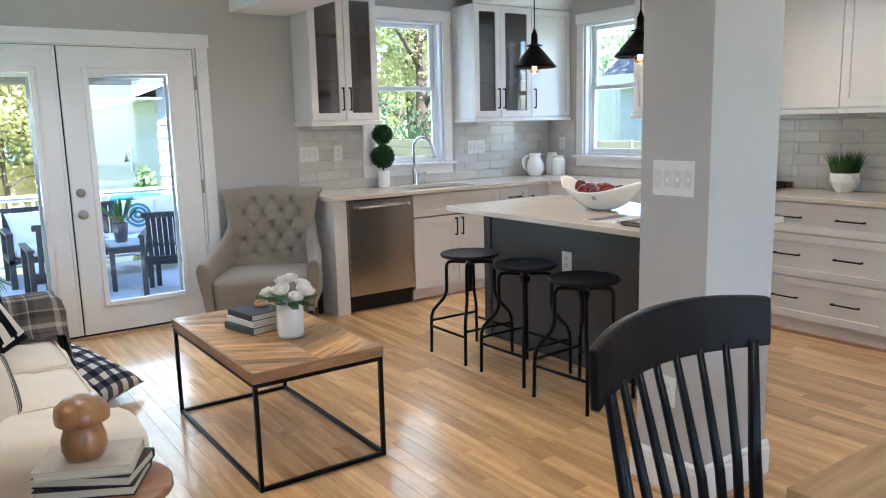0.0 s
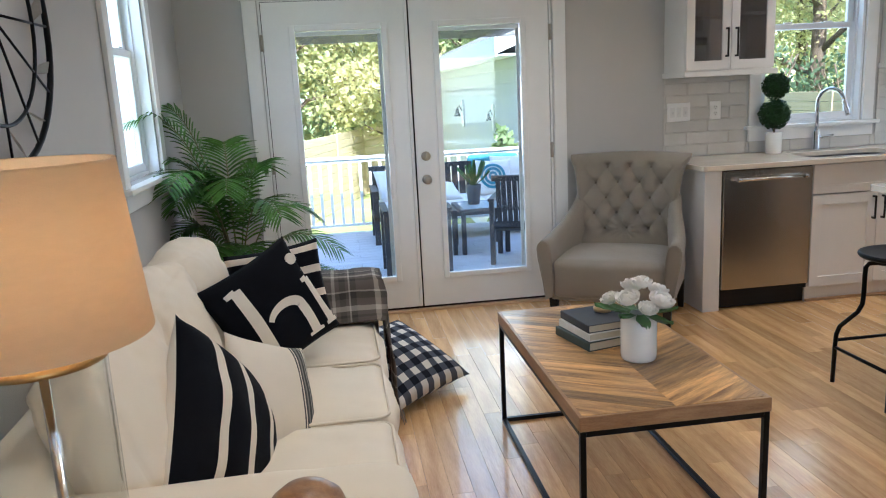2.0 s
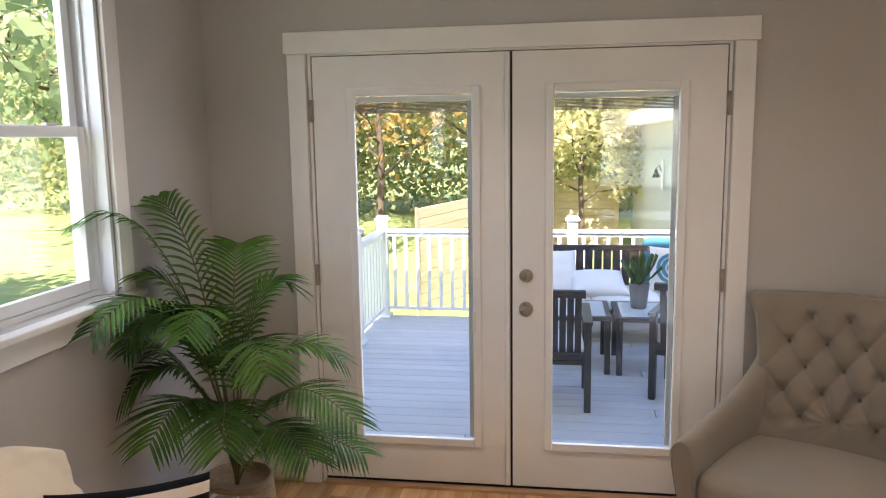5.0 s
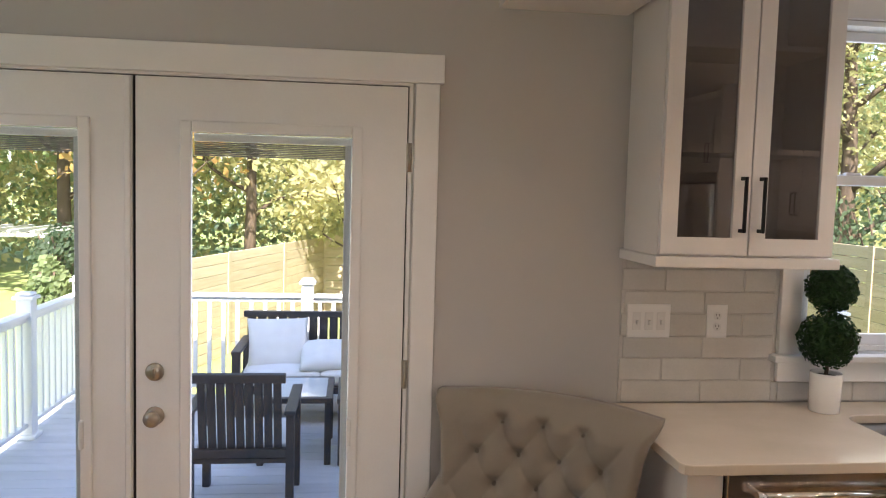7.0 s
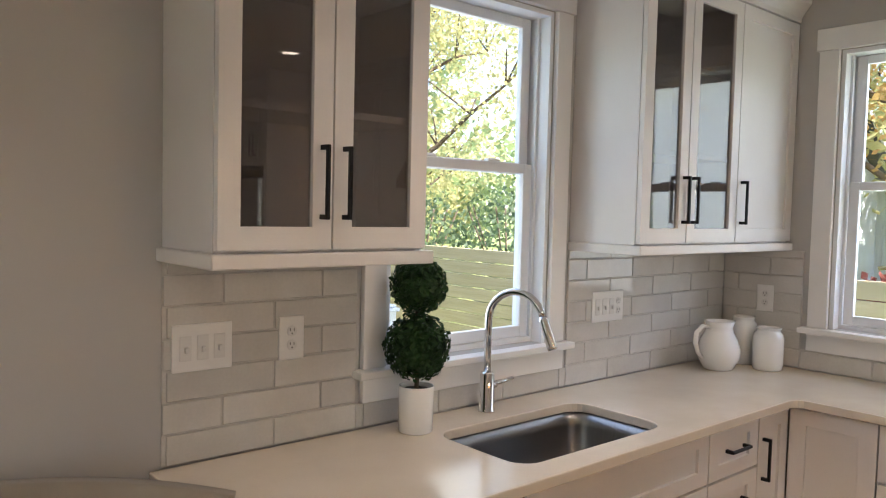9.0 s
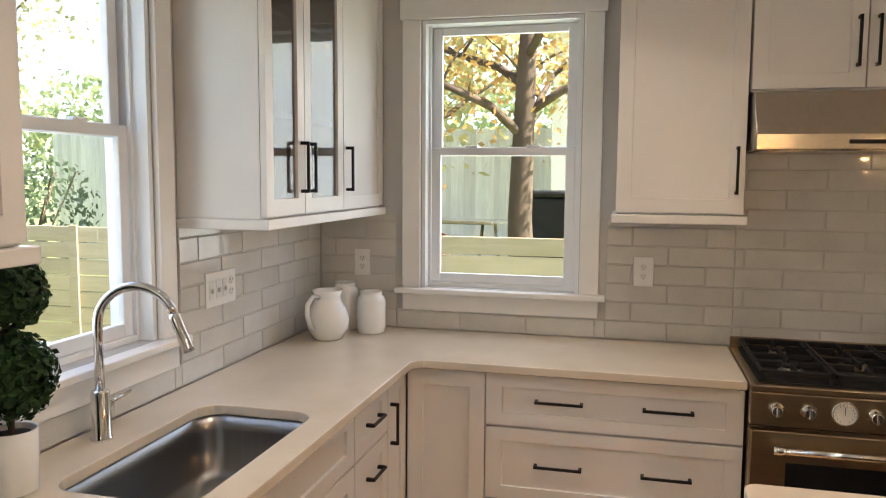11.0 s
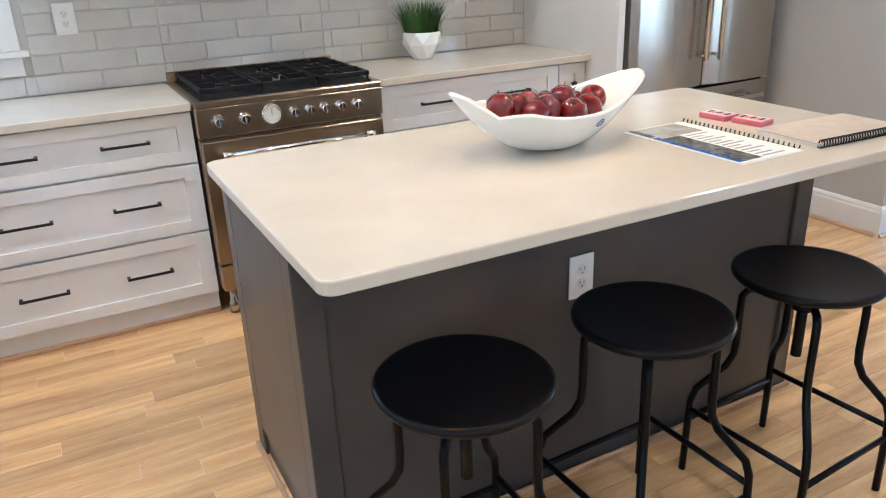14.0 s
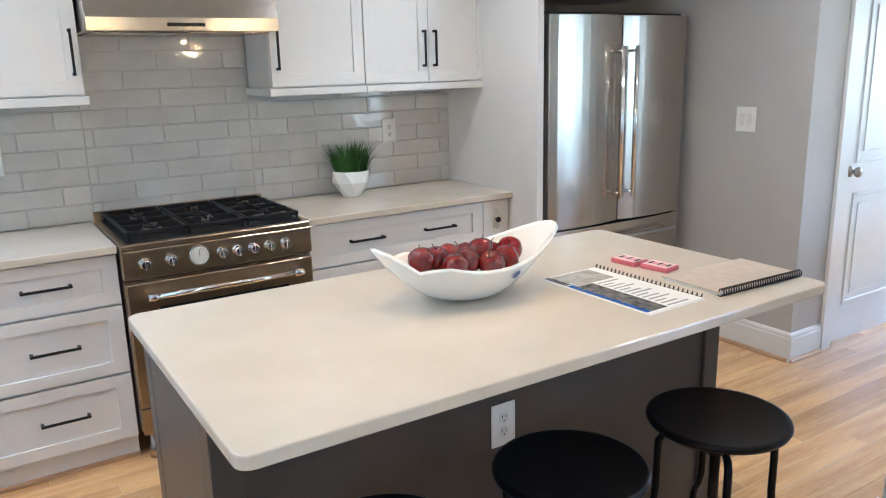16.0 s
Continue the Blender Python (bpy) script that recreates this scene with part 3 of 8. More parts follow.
wall_cabinet("wall_cabinet", pose(E_X - 0.312, 3.645, 0, 0, 0, -90), 0.478, "white single-door wall cabinet over the counter",
             [(0.0, 0.478, False, "l")], depth=0.31, rail_l=0.016, rail_r=0)
wall_cabinet("wall_cabinet", pose(E_X - 0.312, 3.166, 0, 0, 0, -90), 0.732, "white two-door wall cabinet beside the fridge panel",
             [(0.0, 0.366, False, "r"), (0.366, 0.732, False, "l")], depth=0.31)


def base_cabinet(name, m, w, label, fronts, depth=0.56, z1=0.897, body_top=None):
    """fronts: (kind, x0, x1, z0, z1, handles) with handles as a list of (x, z, length, vertical)."""
    ob = thing(name, m, label, "base cabinet", "white kitchen base cabinets")
    bm = bmesh.new()
    box(bm, 0, w, 0, depth, 0.10, body_top or z1)
    part("body", bm, cabinet_paint, ob, bevel=0.0015)
    bm = bmesh.new()
    box(bm, 0, w, 0.02, 0.035, 0.0, 0.099)
    part("toe_kick", bm, cabinet_paint, ob)
    bm = bmesh.new()
    box(bm, 0, w, 0.004, 0.0195, 0.0, 0.018, 0.003)
    part("shoe_moulding", bm, oak_shoe, ob, "oak shoe moulding")
    for kind, x0, x1, z0, zz, hs in fronts:
        f = shaker(ob, kind, x0, x1, z0, zz, -0.001, rail=0.062, rail_z=0.05 if zz - z0 < 0.35 else 0.062)
        for x, z, ln, v in hs:
            bar_handle(f, x, z, ln, v, -0.021)
    return ob


FY, FX = 5.715, 5.965    # front planes of the north and east runs
bm = bmesh.new()
box(bm, 3.757, 3.868, FY - 0.02, N_Y - 0.003, 0.0, 0.897)
tagged(finish("end_panel", bm, cabinet_paint, bevel=0.002), "white panel closing the end of the counter run", "cabinet panel")
base_cabinet("base_cabinet", pose(4.478, FY, 0), 0.90, "white sink base cabinet with two doors",
             [("false_drawer_front", 0, 0.90, 0.705, 0.892, []),
              ("cabinet_door", 0, 0.45, 0.105, 0.70, [(0.418, 0.60, 0.15, True)]), ("cabinet_door", 0.45, 0.90, 0.105, 0.70, [(0.482, 0.60, 0.15, True)])], body_top=0.68)
base_cabinet("base_cabinet", pose(5.380, FY, 0), 0.34, "white narrow drawer cabinet beside the sink",
             [("drawer", 0, 0.34, 0.705, 0.892, [(0.17, 0.80, 0.13, False)]), ("drawer", 0, 0.34, 0.41, 0.70, [(0.17, 0.61, 0.13, False)]),
              ("drawer", 0, 0.34, 0.105, 0.405, [(0.17, 0.31, 0.13, False)])])
base_cabinet("base_cabinet", pose(5.722, FY, 0), 0.236, "white corner cabinet door beside the drawers",
             [("cabinet_door", 0, 0.236, 0.105, 0.892, [(0.035, 0.72, 0.16, True)])])
base_cabinet("base_cabinet", pose(FX, FY - 0.026, 0, 0, 0, -90), 0.318, "white blind corner cabinet with a plain door",
             [("cabinet_door", 0.002, 0.318, 0.105, 0.892, [])], depth=0.55)


def drawer_bank(name, y0, w, label, depth=0.55):
    hx = (w * 0.30, w * 0.72)
    return base_cabinet(name, pose(FX, y0, 0, 0, 0, -90), w, label,
                        [("drawer", 0, w, a, b, [(x, (a + b) / 2 + 0.005, 0.18, False) for x in hx]) for a, b in ((0.686, 0.892), (0.394, 0.681), (0.105, 0.389))], depth)


drawer_bank("base_cabinet", 5.370, 0.940, "white three-drawer base cabinet beside the range")
drawer_bank("base_cabinet", 3.618, 0.975, "white three-drawer base cabinet under the counter")
ob = base_cabinet("base_cabinet", pose(FX, 2.642, 0, 0, 0, -90), 0.165, "white slim base cabinet with a knob beside the fridge panel",
                  [("drawer", 0, 0.165, 0.686, 0.892, []), ("cabinet_door", 0, 0.165, 0.105, 0.681, [])])
bm = bmesh.new()
lathe(bm, [(0.006, 0), (0.006, 0.014), (0.014, 0.018), (0.015, 0.026), (0.010, 0.029)], 16)
k = part("knob", bm, black_bar, ob, "small black knob")
k.matrix_basis = pose(0.082, -0.021, 0.79, 90, 0, 0)
bm = bmesh.new()
box(bm, 5.715, E_X - 0.002, 2.432, 2.472, 0.0, CEIL - 0.002)
tagged(finish("fridge_panel", bm, cabinet_paint, bevel=0.002), "tall white panel beside the fridge", "cabinet panel")

# counters
bm = bmesh.new()
SINK = (4.52, 5.19, 5.745, 6.115)
cuts_x = (3.722, SINK[0], SINK[1], E_X - 0.012)


def counter_slab(bm, outline, z0=0.899, z1=0.931):
    extrude_profile(bm, outline, lambda a, b: (a, b, z0), lambda a, b: (a, b, z1))


outer = [(3.722 + 0.03, 5.65), (5.86, 5.65)] + [(5.86 + 0.05 * math.sin(a), 5.60 + 0.05 * math.cos(a)) for a in (radians(k) for k in (20, 45, 70))] + \
    [(5.91, 5.60), (5.91, 4.430), (E_X - 0.012, 4.430), (E_X - 0.012, N_Y - 0.012), (3.722, N_Y - 0.012), (3.722, 5.68), (3.731, 5.659)]
counter_slab(bm, outer)
counter = tagged(finish("countertop", bm, quartz), "white quartz corner countertop with an undermount sink cut-out", "countertop")
cutter_bm = bmesh.new()
extrude_profile(cutter_bm, rounded_rect(*SINK, 0.07, 6), lambda a, b: (a, b, 0.85), lambda a, b: (a, b, 1.0))
# cut the sink opening, then drop the cutter
cutter = finish("sink_cutter", cutter_bm, quartz)
mod = counter.modifiers.new("hole", "BOOLEAN")
mod.object, mod.solver = cutter, "EXACT"
bpy.context.view_layer.update()
cut_mesh = bpy.data.meshes.new_from_object(counter.evaluated_get(bpy.context.evaluated_depsgraph_get()))
counter.modifiers.clear()
counter.data = cut_mesh
bpy.data.objects.remove(cutter)
mod = counter.modifiers.new("edge", "BEVEL")
mod.width, mod.segments, mod.limit_method, mod.angle_limit = 0.004, 2, "ANGLE", radians(50)
bm = bmesh.new()
counter_slab(bm, [(5.91, 2.474), (E_X - 0.012, 2.474), (E_X - 0.012, 3.624), (5.91, 3.624)])
tagged(finish("countertop", bm, quartz, bevel=0.004), "white quartz countertop beside the fridge panel", "countertop")

# island
isl = thing("island", pose(4.61, 3.7, 0), "dark charcoal kitchen island base with corner posts", "kitchen island")
IX0, IX1, IY0, IY1 = -0.31, 0.31, -0.84, 0.845
bm = bmesh.new()
box(bm, IX0 + 0.012, IX1 - 0.006, IY0 + 0.012, IY1 - 0.012, 0.0, 0.897)
part("body", bm, island_paint, isl)
for x in (IX0, IX1 - 0.07):
    for y in (IY0, IY1 - 0.07):
        bm = bmesh.new()
        box(bm, x, x + 0.07, y, y + 0.07, 0.0, 0.896, 0.003)
        part("corner_post", bm, island_paint, isl)
for y in (IY0, IY1 - 0.012):
    bm = bmesh.new()
    box(bm, IX0 + 0.0705, IX1 - 0.0705, y + 0.002, y + 0.0115, 0.10, 0.896)
    part("end_panel", bm, island_paint, isl)
bm = bmesh.new()
for a, b, c, d in ((IX0 - 0.014, IX0 - 0.0005, IY0 - 0.014, IY1 + 0.014), (IX0, IX1, IY1 + 0.0005, IY1 + 0.014), (IX0, IX1, IY0 - 0.014, IY0 - 0.0005)):
    box(bm, a, b, c, d, 0.0, 0.018, 0.004)
part("shoe_moulding", bm, oak_shoe, isl, "oak shoe moulding at the floor")
for k in range(2):
    f = None
    bm = bmesh.new()
    y0 = IY0 + 0.09 + k * 0.71
    box(bm, IX1 - 0.005, IX1 + 0.014, y0, y0 + 0.70, 0.11, 0.89, 0.002)
    part("cabinet_door", bm, island_paint, isl)
bm = bmesh.new()
counter_slab(bm, rounded_rect(3.995, 4.968, 2.77, 4.572, 0.035, 5))
tagged(finish("worktop", bm, quartz, bevel=0.005), "white quartz island worktop with rounded corners", "countertop")

# ---------------- kitchen: appliances and fittings ----------------
glass_dark = material("oven_glass", (0.010, 0.010, 0.011), 0.08, scale=9, vary=0.1, bump=0.0)
dial_face = material("dial_face", (0.75, 0.74, 0.70), 0.4, scale=20, vary=0.02)
clear_glass = pane_glass("clear_glass", (0.97, 0.98, 0.97), 0.0, 0.08)

# dishwasher
dw = thing("dishwasher", pose(3.872, FY, 0), "stainless steel dishwasher built in under the counter", "dishwasher")
bm = bmesh.new()
box(bm, 0.002, 0.602, 0.0, 0.55, 0.10, 0.893)
part("body", bm, black_plastic, dw)
bm = bmesh.new()
box(bm, 0.006, 0.598, -0.026, -0.001, 0.135, 0.888, 0.004, 2)
dwd = part("dishwasher_door", bm, steel, dw, "brushed stainless door")
bm = bmesh.new()
tube(bm, [(0.09, -0.062, 0.835), (0.53, -0.062, 0.835)], 0.011, 14)
for x in (0.09, 0.53):
    tube(bm, [(x - 0.012, -0.062, 0.835), (x + 0.012, -0.062, 0.835)], 0.014, 14)
    box(bm, x - 0.009, x + 0.009, -0.06, -0.026, 0.827, 0.843, 0.002)
part("handle", bm, chrome, dwd, "polished bar handle")
bm = bmesh.new()
box(bm, 0.004, 0.6, 0.03, 0.045, 0.004, 0.132)
part("toe_kick", bm, black_plastic, dw, "black toe kick")

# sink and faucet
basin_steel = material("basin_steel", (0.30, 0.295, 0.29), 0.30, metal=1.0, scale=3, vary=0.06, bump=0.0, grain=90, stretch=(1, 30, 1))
sink = thing("sink", pose((SINK[0] + SINK[1]) / 2, (SINK[2] + SINK[3]) / 2, 0.899), "stainless undermount kitchen sink", "sink")
sw, sd = (SINK[1] - SINK[0]) / 2 + 0.006, (SINK[3] - SINK[2]) / 2 + 0.006
bm = bmesh.new()
rings = []
for inset, z, r in ((-0.025, -0.002, 0.08), (0.0, -0.002, 0.075), (0.004, -0.05, 0.075), (0.012, -0.17, 0.07), (0.04, -0.195, 0.06), (0.20, -0.20, 0.02)):
    rings.append([bm.verts.new((x, y, z)) for x, y in rounded_rect(-sw + inset, sw - inset, -sd + min(inset, 0.12), sd - min(inset, 0.12), r, 6)])
for a, b in zip(rings, rings[1:]):
    for j in range(len(a)):
        f = bm.faces.new((a[j], a[(j + 1) % len(a)], b[(j + 1) % len(a)], b[j]))
        f.smooth = True
bm.faces.new(rings[-1])
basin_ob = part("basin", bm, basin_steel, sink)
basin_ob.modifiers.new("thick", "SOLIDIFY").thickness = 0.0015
bm = bmesh.new()
lathe(bm, [(0.045, 0.0), (0.045, 0.003), (0.03, 0.004), (0.026, 0.001)], 24, 0, 0.0, -0.2)
part("drain", bm, chrome, sink)

faucet = thing("faucet", pose(4.825, 6.205, 0.931, 0, 0, 18), "polished chrome pull-down kitchen faucet", "faucet")
bm = bmesh.new()
lathe(bm, [(0.028, 0), (0.028, 0.006), (0.024, 0.009), (0.024, 0.13), (0.021, 0.136), (0.013, 0.138)], 24)
part("base", bm, chrome, faucet)
bm = bmesh.new()
pts = [(0, 0, 0.136), (0, 0, 0.30)] + [(0, -0.10 + 0.10 * math.cos(a), 0.315 + 0.10 * math.sin(a)) for a in (radians(k) for k in range(0, 166, 11))]
tube(bm, pts, 0.0125, 14)
part("spout", bm, chrome, faucet)
bm = bmesh.new()
e, e2 = Vector(pts[-1]), Vector(pts[-1]) + (Vector(pts[-1]) - Vector(pts[-2])).normalized() * 0.11
tube(bm, [e, e.lerp(e2, 0.1), e.lerp(e2, 0.5), e.lerp(e2, 0.9), e2], 0.015, 16, radii=[0.013, 0.0155, 0.0155, 0.017, 0.016])
part("spray_head", bm, chrome, faucet)
bm = bmesh.new()
tube(bm, [(0.012, 0, 0.085), (0.055, 0, 0.085)], 0.015, 16)
tube(bm, [(0.05, 0, 0.085), (0.08, -0.012, 0.088), (0.135, -0.03, 0.096)], 0.0075, 10)
part("lever", bm, chrome, faucet)

# range
rng = thing("range", pose(5.90, 4.423, 0, 0, 0, -90), "stainless gas range with black grates and an oven dial", "range")
RW = 0.792
bm = bmesh.new()
box(bm, 0.002, RW - 0.002, 0.03, 0.59, 0.12, 0.905)
part("body", bm, steel, rng, bevel=0.002)
bm = bmesh.new()
box(bm, 0.0, RW, -0.02, 0.59, 0.906, 0.93, 0.004)
part("cooktop", bm, steel_h, rng)
bm = bmesh.new()
box(bm, 0.0, RW, 0.591, 0.607, 0.906, 0.975, 0.004)
bg = part("backguard", bm, steel_h, rng)
for k in range(16):
    bm = bmesh.new()
    x = 0.05 + k * 0.018 + (0.38 if k > 7 else 0)
    box(bm, x, x + 0.010, 0.585, 0.5908, 0.952, 0.966)
    part("vent_slot", bm, black_plastic, bg)
bm = bmesh.new()
box(bm, 0.03, RW - 0.03, 0.015, 0.57, 0.9305, 0.936)
part("burner_tray", bm, cast_iron, rng, "black enamel burner tray")
for k, (bx, by, br) in enumerate(((0.16, 0.16, 0.045), (0.16, 0.43, 0.035), (0.396, 0.29, 0.055), (0.63, 0.16, 0.035), (0.63, 0.43, 0.045))):
    bm = bmesh.new()
    lathe(bm, [(br, 0), (br, 0.012), (br * 0.9, 0.014), (br * 0.9, 0.02), (br * 0.75, 0.023)], 24, bx, by, 0.9365)
    bo = part("burner", bm, nickel, rng, "metal gas burner")
    bm = bmesh.new()
    lathe(bm, [(br * 0.72, 0), (br * 0.74, 0.006), (br * 0.6, 0.009)], 24, bx, by, 0.96)
    part("burner_cap", bm, cast_iron, bo)
for gx0, gx1 in ((0.035, 0.272), (0.278, 0.514), (0.52, 0.757)):
    bm = bmesh.new()
    for x in (gx0, gx1 - 0.014):
        box(bm, x, x + 0.014, 0.02, 0.565, 0.955, 0.975, 0.003)
    for y in (0.02, 0.288, 0.551):
        box(bm, gx0, gx1, y, y + 0.014, 0.9555, 0.9755, 0.003)
    cx = (gx0 + gx1) / 2
    for cy in (0.155, 0.425):
        for dx, dy in ((1, 0), (-1, 0), (0, 1), (0, -1)):
            box(bm, *sorted((cx + dx * 0.03 - 0.005 * abs(dy), cx + dx * 0.115 + 0.005 * abs(dy))), *sorted((cy + dy * 0.03 - 0.005 * abs(dx), cy + dy * 0.13 + 0.005 * abs(dx))), 0.956, 0.979, 0.002)
    for x in (gx0 + 0.004, gx1 - 0.012):
        for y in (0.022, 0.553):
            box(bm, x, x + 0.008, y, y + 0.01, 0.936, 0.956)
    part("grate", bm, cast_iron, rng, "cast iron grate")
bm = bmesh.new()
box(bm, 0.0, RW, -0.022, 0.029, 0.79, 0.905, 0.003)
part("control_panel", bm, steel_h, rng)


def knob_at(x, z, mat=chrome):
    bm = bmesh.new()
    lathe(bm, [(0.026, 0), (0.026, 0.005), (0.021, 0.008), (0.019, 0.03), (0.016, 0.034)], 20)
    box(bm, -0.004, 0.004, -0.019, 0.019, 0.033, 0.042, 0.002)
    k = part("knob", bm, mat, rng, "polished metal knob")
    k.matrix_basis = pose(x, -0.022, z, 90, 0, 0)


for x in (0.082, 0.185, 0.39, 0.458, 0.525, 0.595, 0.697 - 0.03):
    knob_at(x, 0.85)
bm = bmesh.new()
lathe(bm, [(0.042, 0), (0.042, 0.010), (0.038, 0.014), (0.036, 0.010), (0.03, 0.009)], 32)
dial = part("dial_ring", bm, chrome, rng)
dial.matrix_basis = pose(0.297, -0.022, 0.853, 90, 0, 0)
bm = bmesh.new()
lathe(bm, [(0.036, 0.009), (0.036, 0.0105)], 32)
part("dial_face", bm, dial_face, dial, "white thermometer face")
bm = bmesh.new()
box(bm, -0.001, 0.001, -0.004, 0.024, 0.0108, 0.0118)
for k in range(14):
    a = radians(-60 + 300 * k / 13)
    box(bm, 0.029 * math.cos(a) - 0.001, 0.029 * math.cos(a) + 0.001, 0.029 * math.sin(a) - 0.002, 0.029 * math.sin(a) + 0.002, 0.0106, 0.0112)
part("dial_marks", bm, black_plastic, dial)
bm = bmesh.new()
box(bm, 0.004, RW - 0.004, -0.026, 0.028, 0.245, 0.772, 0.004)
od = part("oven_door", bm, steel_h, rng)
bm = bmesh.new()
box(bm, 0.12, RW - 0.12, -0.0285, -0.0255, 0.34, 0.665, 0.001)
part("oven_window", bm, glass_dark, od, "black oven glass")
bm = bmesh.new()
tube(bm, [(0.09, -0.078, 0.722), (RW - 0.09, -0.078, 0.722)], 0.0125, 16)
for x in (0.09, RW - 0.09):
    tube(bm, [(x - 0.02, -0.078, 0.722), (x + 0.02, -0.078, 0.722)], 0.0165, 16)
    box(bm, x - 0.01, x + 0.01, -0.075, -0.026, 0.712, 0.732, 0.002)
part("oven_handle", bm, chrome, od)
bm = bmesh.new()
box(bm, 0.004, RW - 0.004, -0.024, 0.028, 0.125, 0.238, 0.003)
part("kick_drawer", bm, steel_h, rng)
for x in (0.045, RW - 0.045):
    for y in (0.03, 0.53):
        bm = bmesh.new()
        lathe(bm, [(0.022, 0), (0.022, 0.05), (0.016, 0.055), (0.016, 0.122)], 16, x, y, 0)
        part("foot", bm, steel, rng)

# range hood
hood = thing("range_hood", pose(E_X - 0.012, 4.421, 1.745, 0, 0, -90), "brushed stainless under-cabinet range hood", "range hood")
bm = bmesh.new()
extrude_profile(bm, [(0, 0.0), (-0.485, 0.0), (-0.485, 0.052), (-0.40, 0.205), (-0.33, 0.216), (0, 0.216)], lambda a, b: (0.0, a, b), lambda a, b: (0.768, a, b))
part("canopy", bm, steel, hood, bevel=0.002)
bm = bmesh.new()
box(bm, 0.30, 0.45, -0.4885, -0.4855, 0.018, 0.032)
part("control_strip", bm, black_plastic, hood, "black control strip")
for x0 in (0.03, 0.395):
    bm = bmesh.new()
    box(bm, x0, x0 + 0.345, -0.44, -0.05, -0.006, -0.0005, 0.002)
    part("filter", bm, steel, hood)

# refrigerator
fridge = thing("refrigerator", pose(5.76, 2.405, 0, 0, 0, -90), "stainless french-door refrigerator with a bottom freezer", "refrigerator")
FW = 1.01
bm = bmesh.new()
box(bm, 0.01, FW - 0.01, 0.0, 0.70, 0.03, 1.83)
part("body", bm, black_plastic, fridge, bevel=0.004)


def bowed_front(name, x0, x1, z0, z1):
    bm = bmesh.new()
    n = 10
    front = [(x0 + (x1 - x0) * k / n, -0.042 - 0.026 * math.sin(math.pi * k / n) ** 0.7) for k in range(n + 1)]
    extrude_profile(bm, front + [(x1, -0.002), (x0, -0.002)], lambda a, b: (a, b, z0), lambda a, b: (a, b, z1))
    return part(name, bm, steel, fridge, bevel=0.003)


for x0, x1, hx in ((0.008, FW / 2 - 0.003, FW / 2 - 0.048), (FW / 2 + 0.003, FW - 0.008, FW / 2 + 0.048)):
    d = bowed_front("fridge_door", x0, x1, 0.735, 1.815)
    bm = bmesh.new()
    tube(bm, [(hx, -0.105, 0.87), (hx, -0.105, 1.66)], 0.0125, 14)
    for z in (0.895, 1.635):
        tube(bm, [(hx, -0.105, z), (hx, -0.045, z)], 0.009, 10)
    part("handle", bm, chrome, d, "tall bar handle")
d = bowed_front("freezer_drawer", 0.008, FW - 0.008, 0.06, 0.725)
bm = bmesh.new()
tube(bm, [(0.12, -0.115, 0.655), (FW - 0.12, -0.115, 0.655)], 0.0125, 14)
for x in (0.15, FW - 0.15):
    tube(bm, [(x, -0.115, 0.655), (x, -0.05, 0.655)], 0.009, 10)
part("handle", bm, chrome, d, "long bar handle")
wall_cabinet("wall_cabinet", pose(5.93, 2.425, 0, 0, 0, -90), 1.09, "white two-door cabinet above the fridge",
             [(0.0, 0.545, False, "r"), (0.545, 1.09, False, "l")], z0=1.93, depth=0.58, light_rail=False)


# outlets and switches
def wall_plate(m, w, h, devices, label):
    """devices: 's' rocker switch or 'o' outlet, spread across the plate. Faces local -y."""
    ob = thing("wall_plate", m, label, "switch plate", "switch and outlet plates")
    bm = bmesh.new()
    box(bm, -w / 2, w / 2, -0.006, -0.0005, -h / 2, h / 2, 0.0025, 2)
    part("plate", bm, white_plastic, ob)
    for k, d in enumerate(devices):
        x = (k - (len(devices) - 1) / 2) * 0.046
        bm = bmesh.new()
        if d == "s":
            box(bm, x - 0.016, x + 0.016, -0.0085, -0.0062, -0.033, 0.033, 0.001)
            box(bm, x - 0.005, x + 0.005, -0.017, -0.0086, -0.012, 0.004, 0.002)
            part("switch", bm, ivory_plastic, ob)
        else:
            for z in (-0.020, 0.020):
                lathe(bm, [(0.0155, 0), (0.0155, 0.002)], 16, 0, 0, 0)
                for v in bm.verts[-32:]:
                    v.co = Vector((x + v.co.x, -0.0062 - v.co.z, z + v.co.y))
            o = part("socket", bm, ivory_plastic, ob)
            for z in (-0.020, 0.020):
                for a, b, c, d in ((-0.007, -0.005, 0.0, 0.008), (0.005, 0.007, 0.0, 0.008), (-0.002, 0.002, -0.009, -0.005)):
                    bm = bmesh.new()
                    box(bm, x + a, x + b, -0.0088, -0.0083, z + c, z + d)
                    part("slot", bm, black_plastic, o)
    return ob


TILE_T = 0.009
wall_plate(pose(3.860, N_Y - TILE_T, 1.236), 0.165, 0.125, "sss", "white triple switch plate on the tile")
wall_plate(pose(4.123, N_Y - TILE_T, 1.236), 0.080, 0.125, "o", "white double outlet on the tile")
wall_plate(pose(5.585, N_Y - TILE_T, 1.232), 0.205, 0.125, "ssso", "white four-gang switch plate on the tile")
wall_plate(pose(E_X - TILE_T, 6.078, 1.235, 0, 0, -90), 0.080, 0.125, "o", "white outlet in the tiled corner")
wall_plate(pose(E_X - TILE_T, 4.786, 1.235, 0, 0, -90), 0.085, 0.13, "o", "white double outlet on the tile")
wall_plate(pose(E_X - TILE_T, 2.872, 1.24, 0, 0, -90), 0.085, 0.13, "o", "white double outlet on the tile")
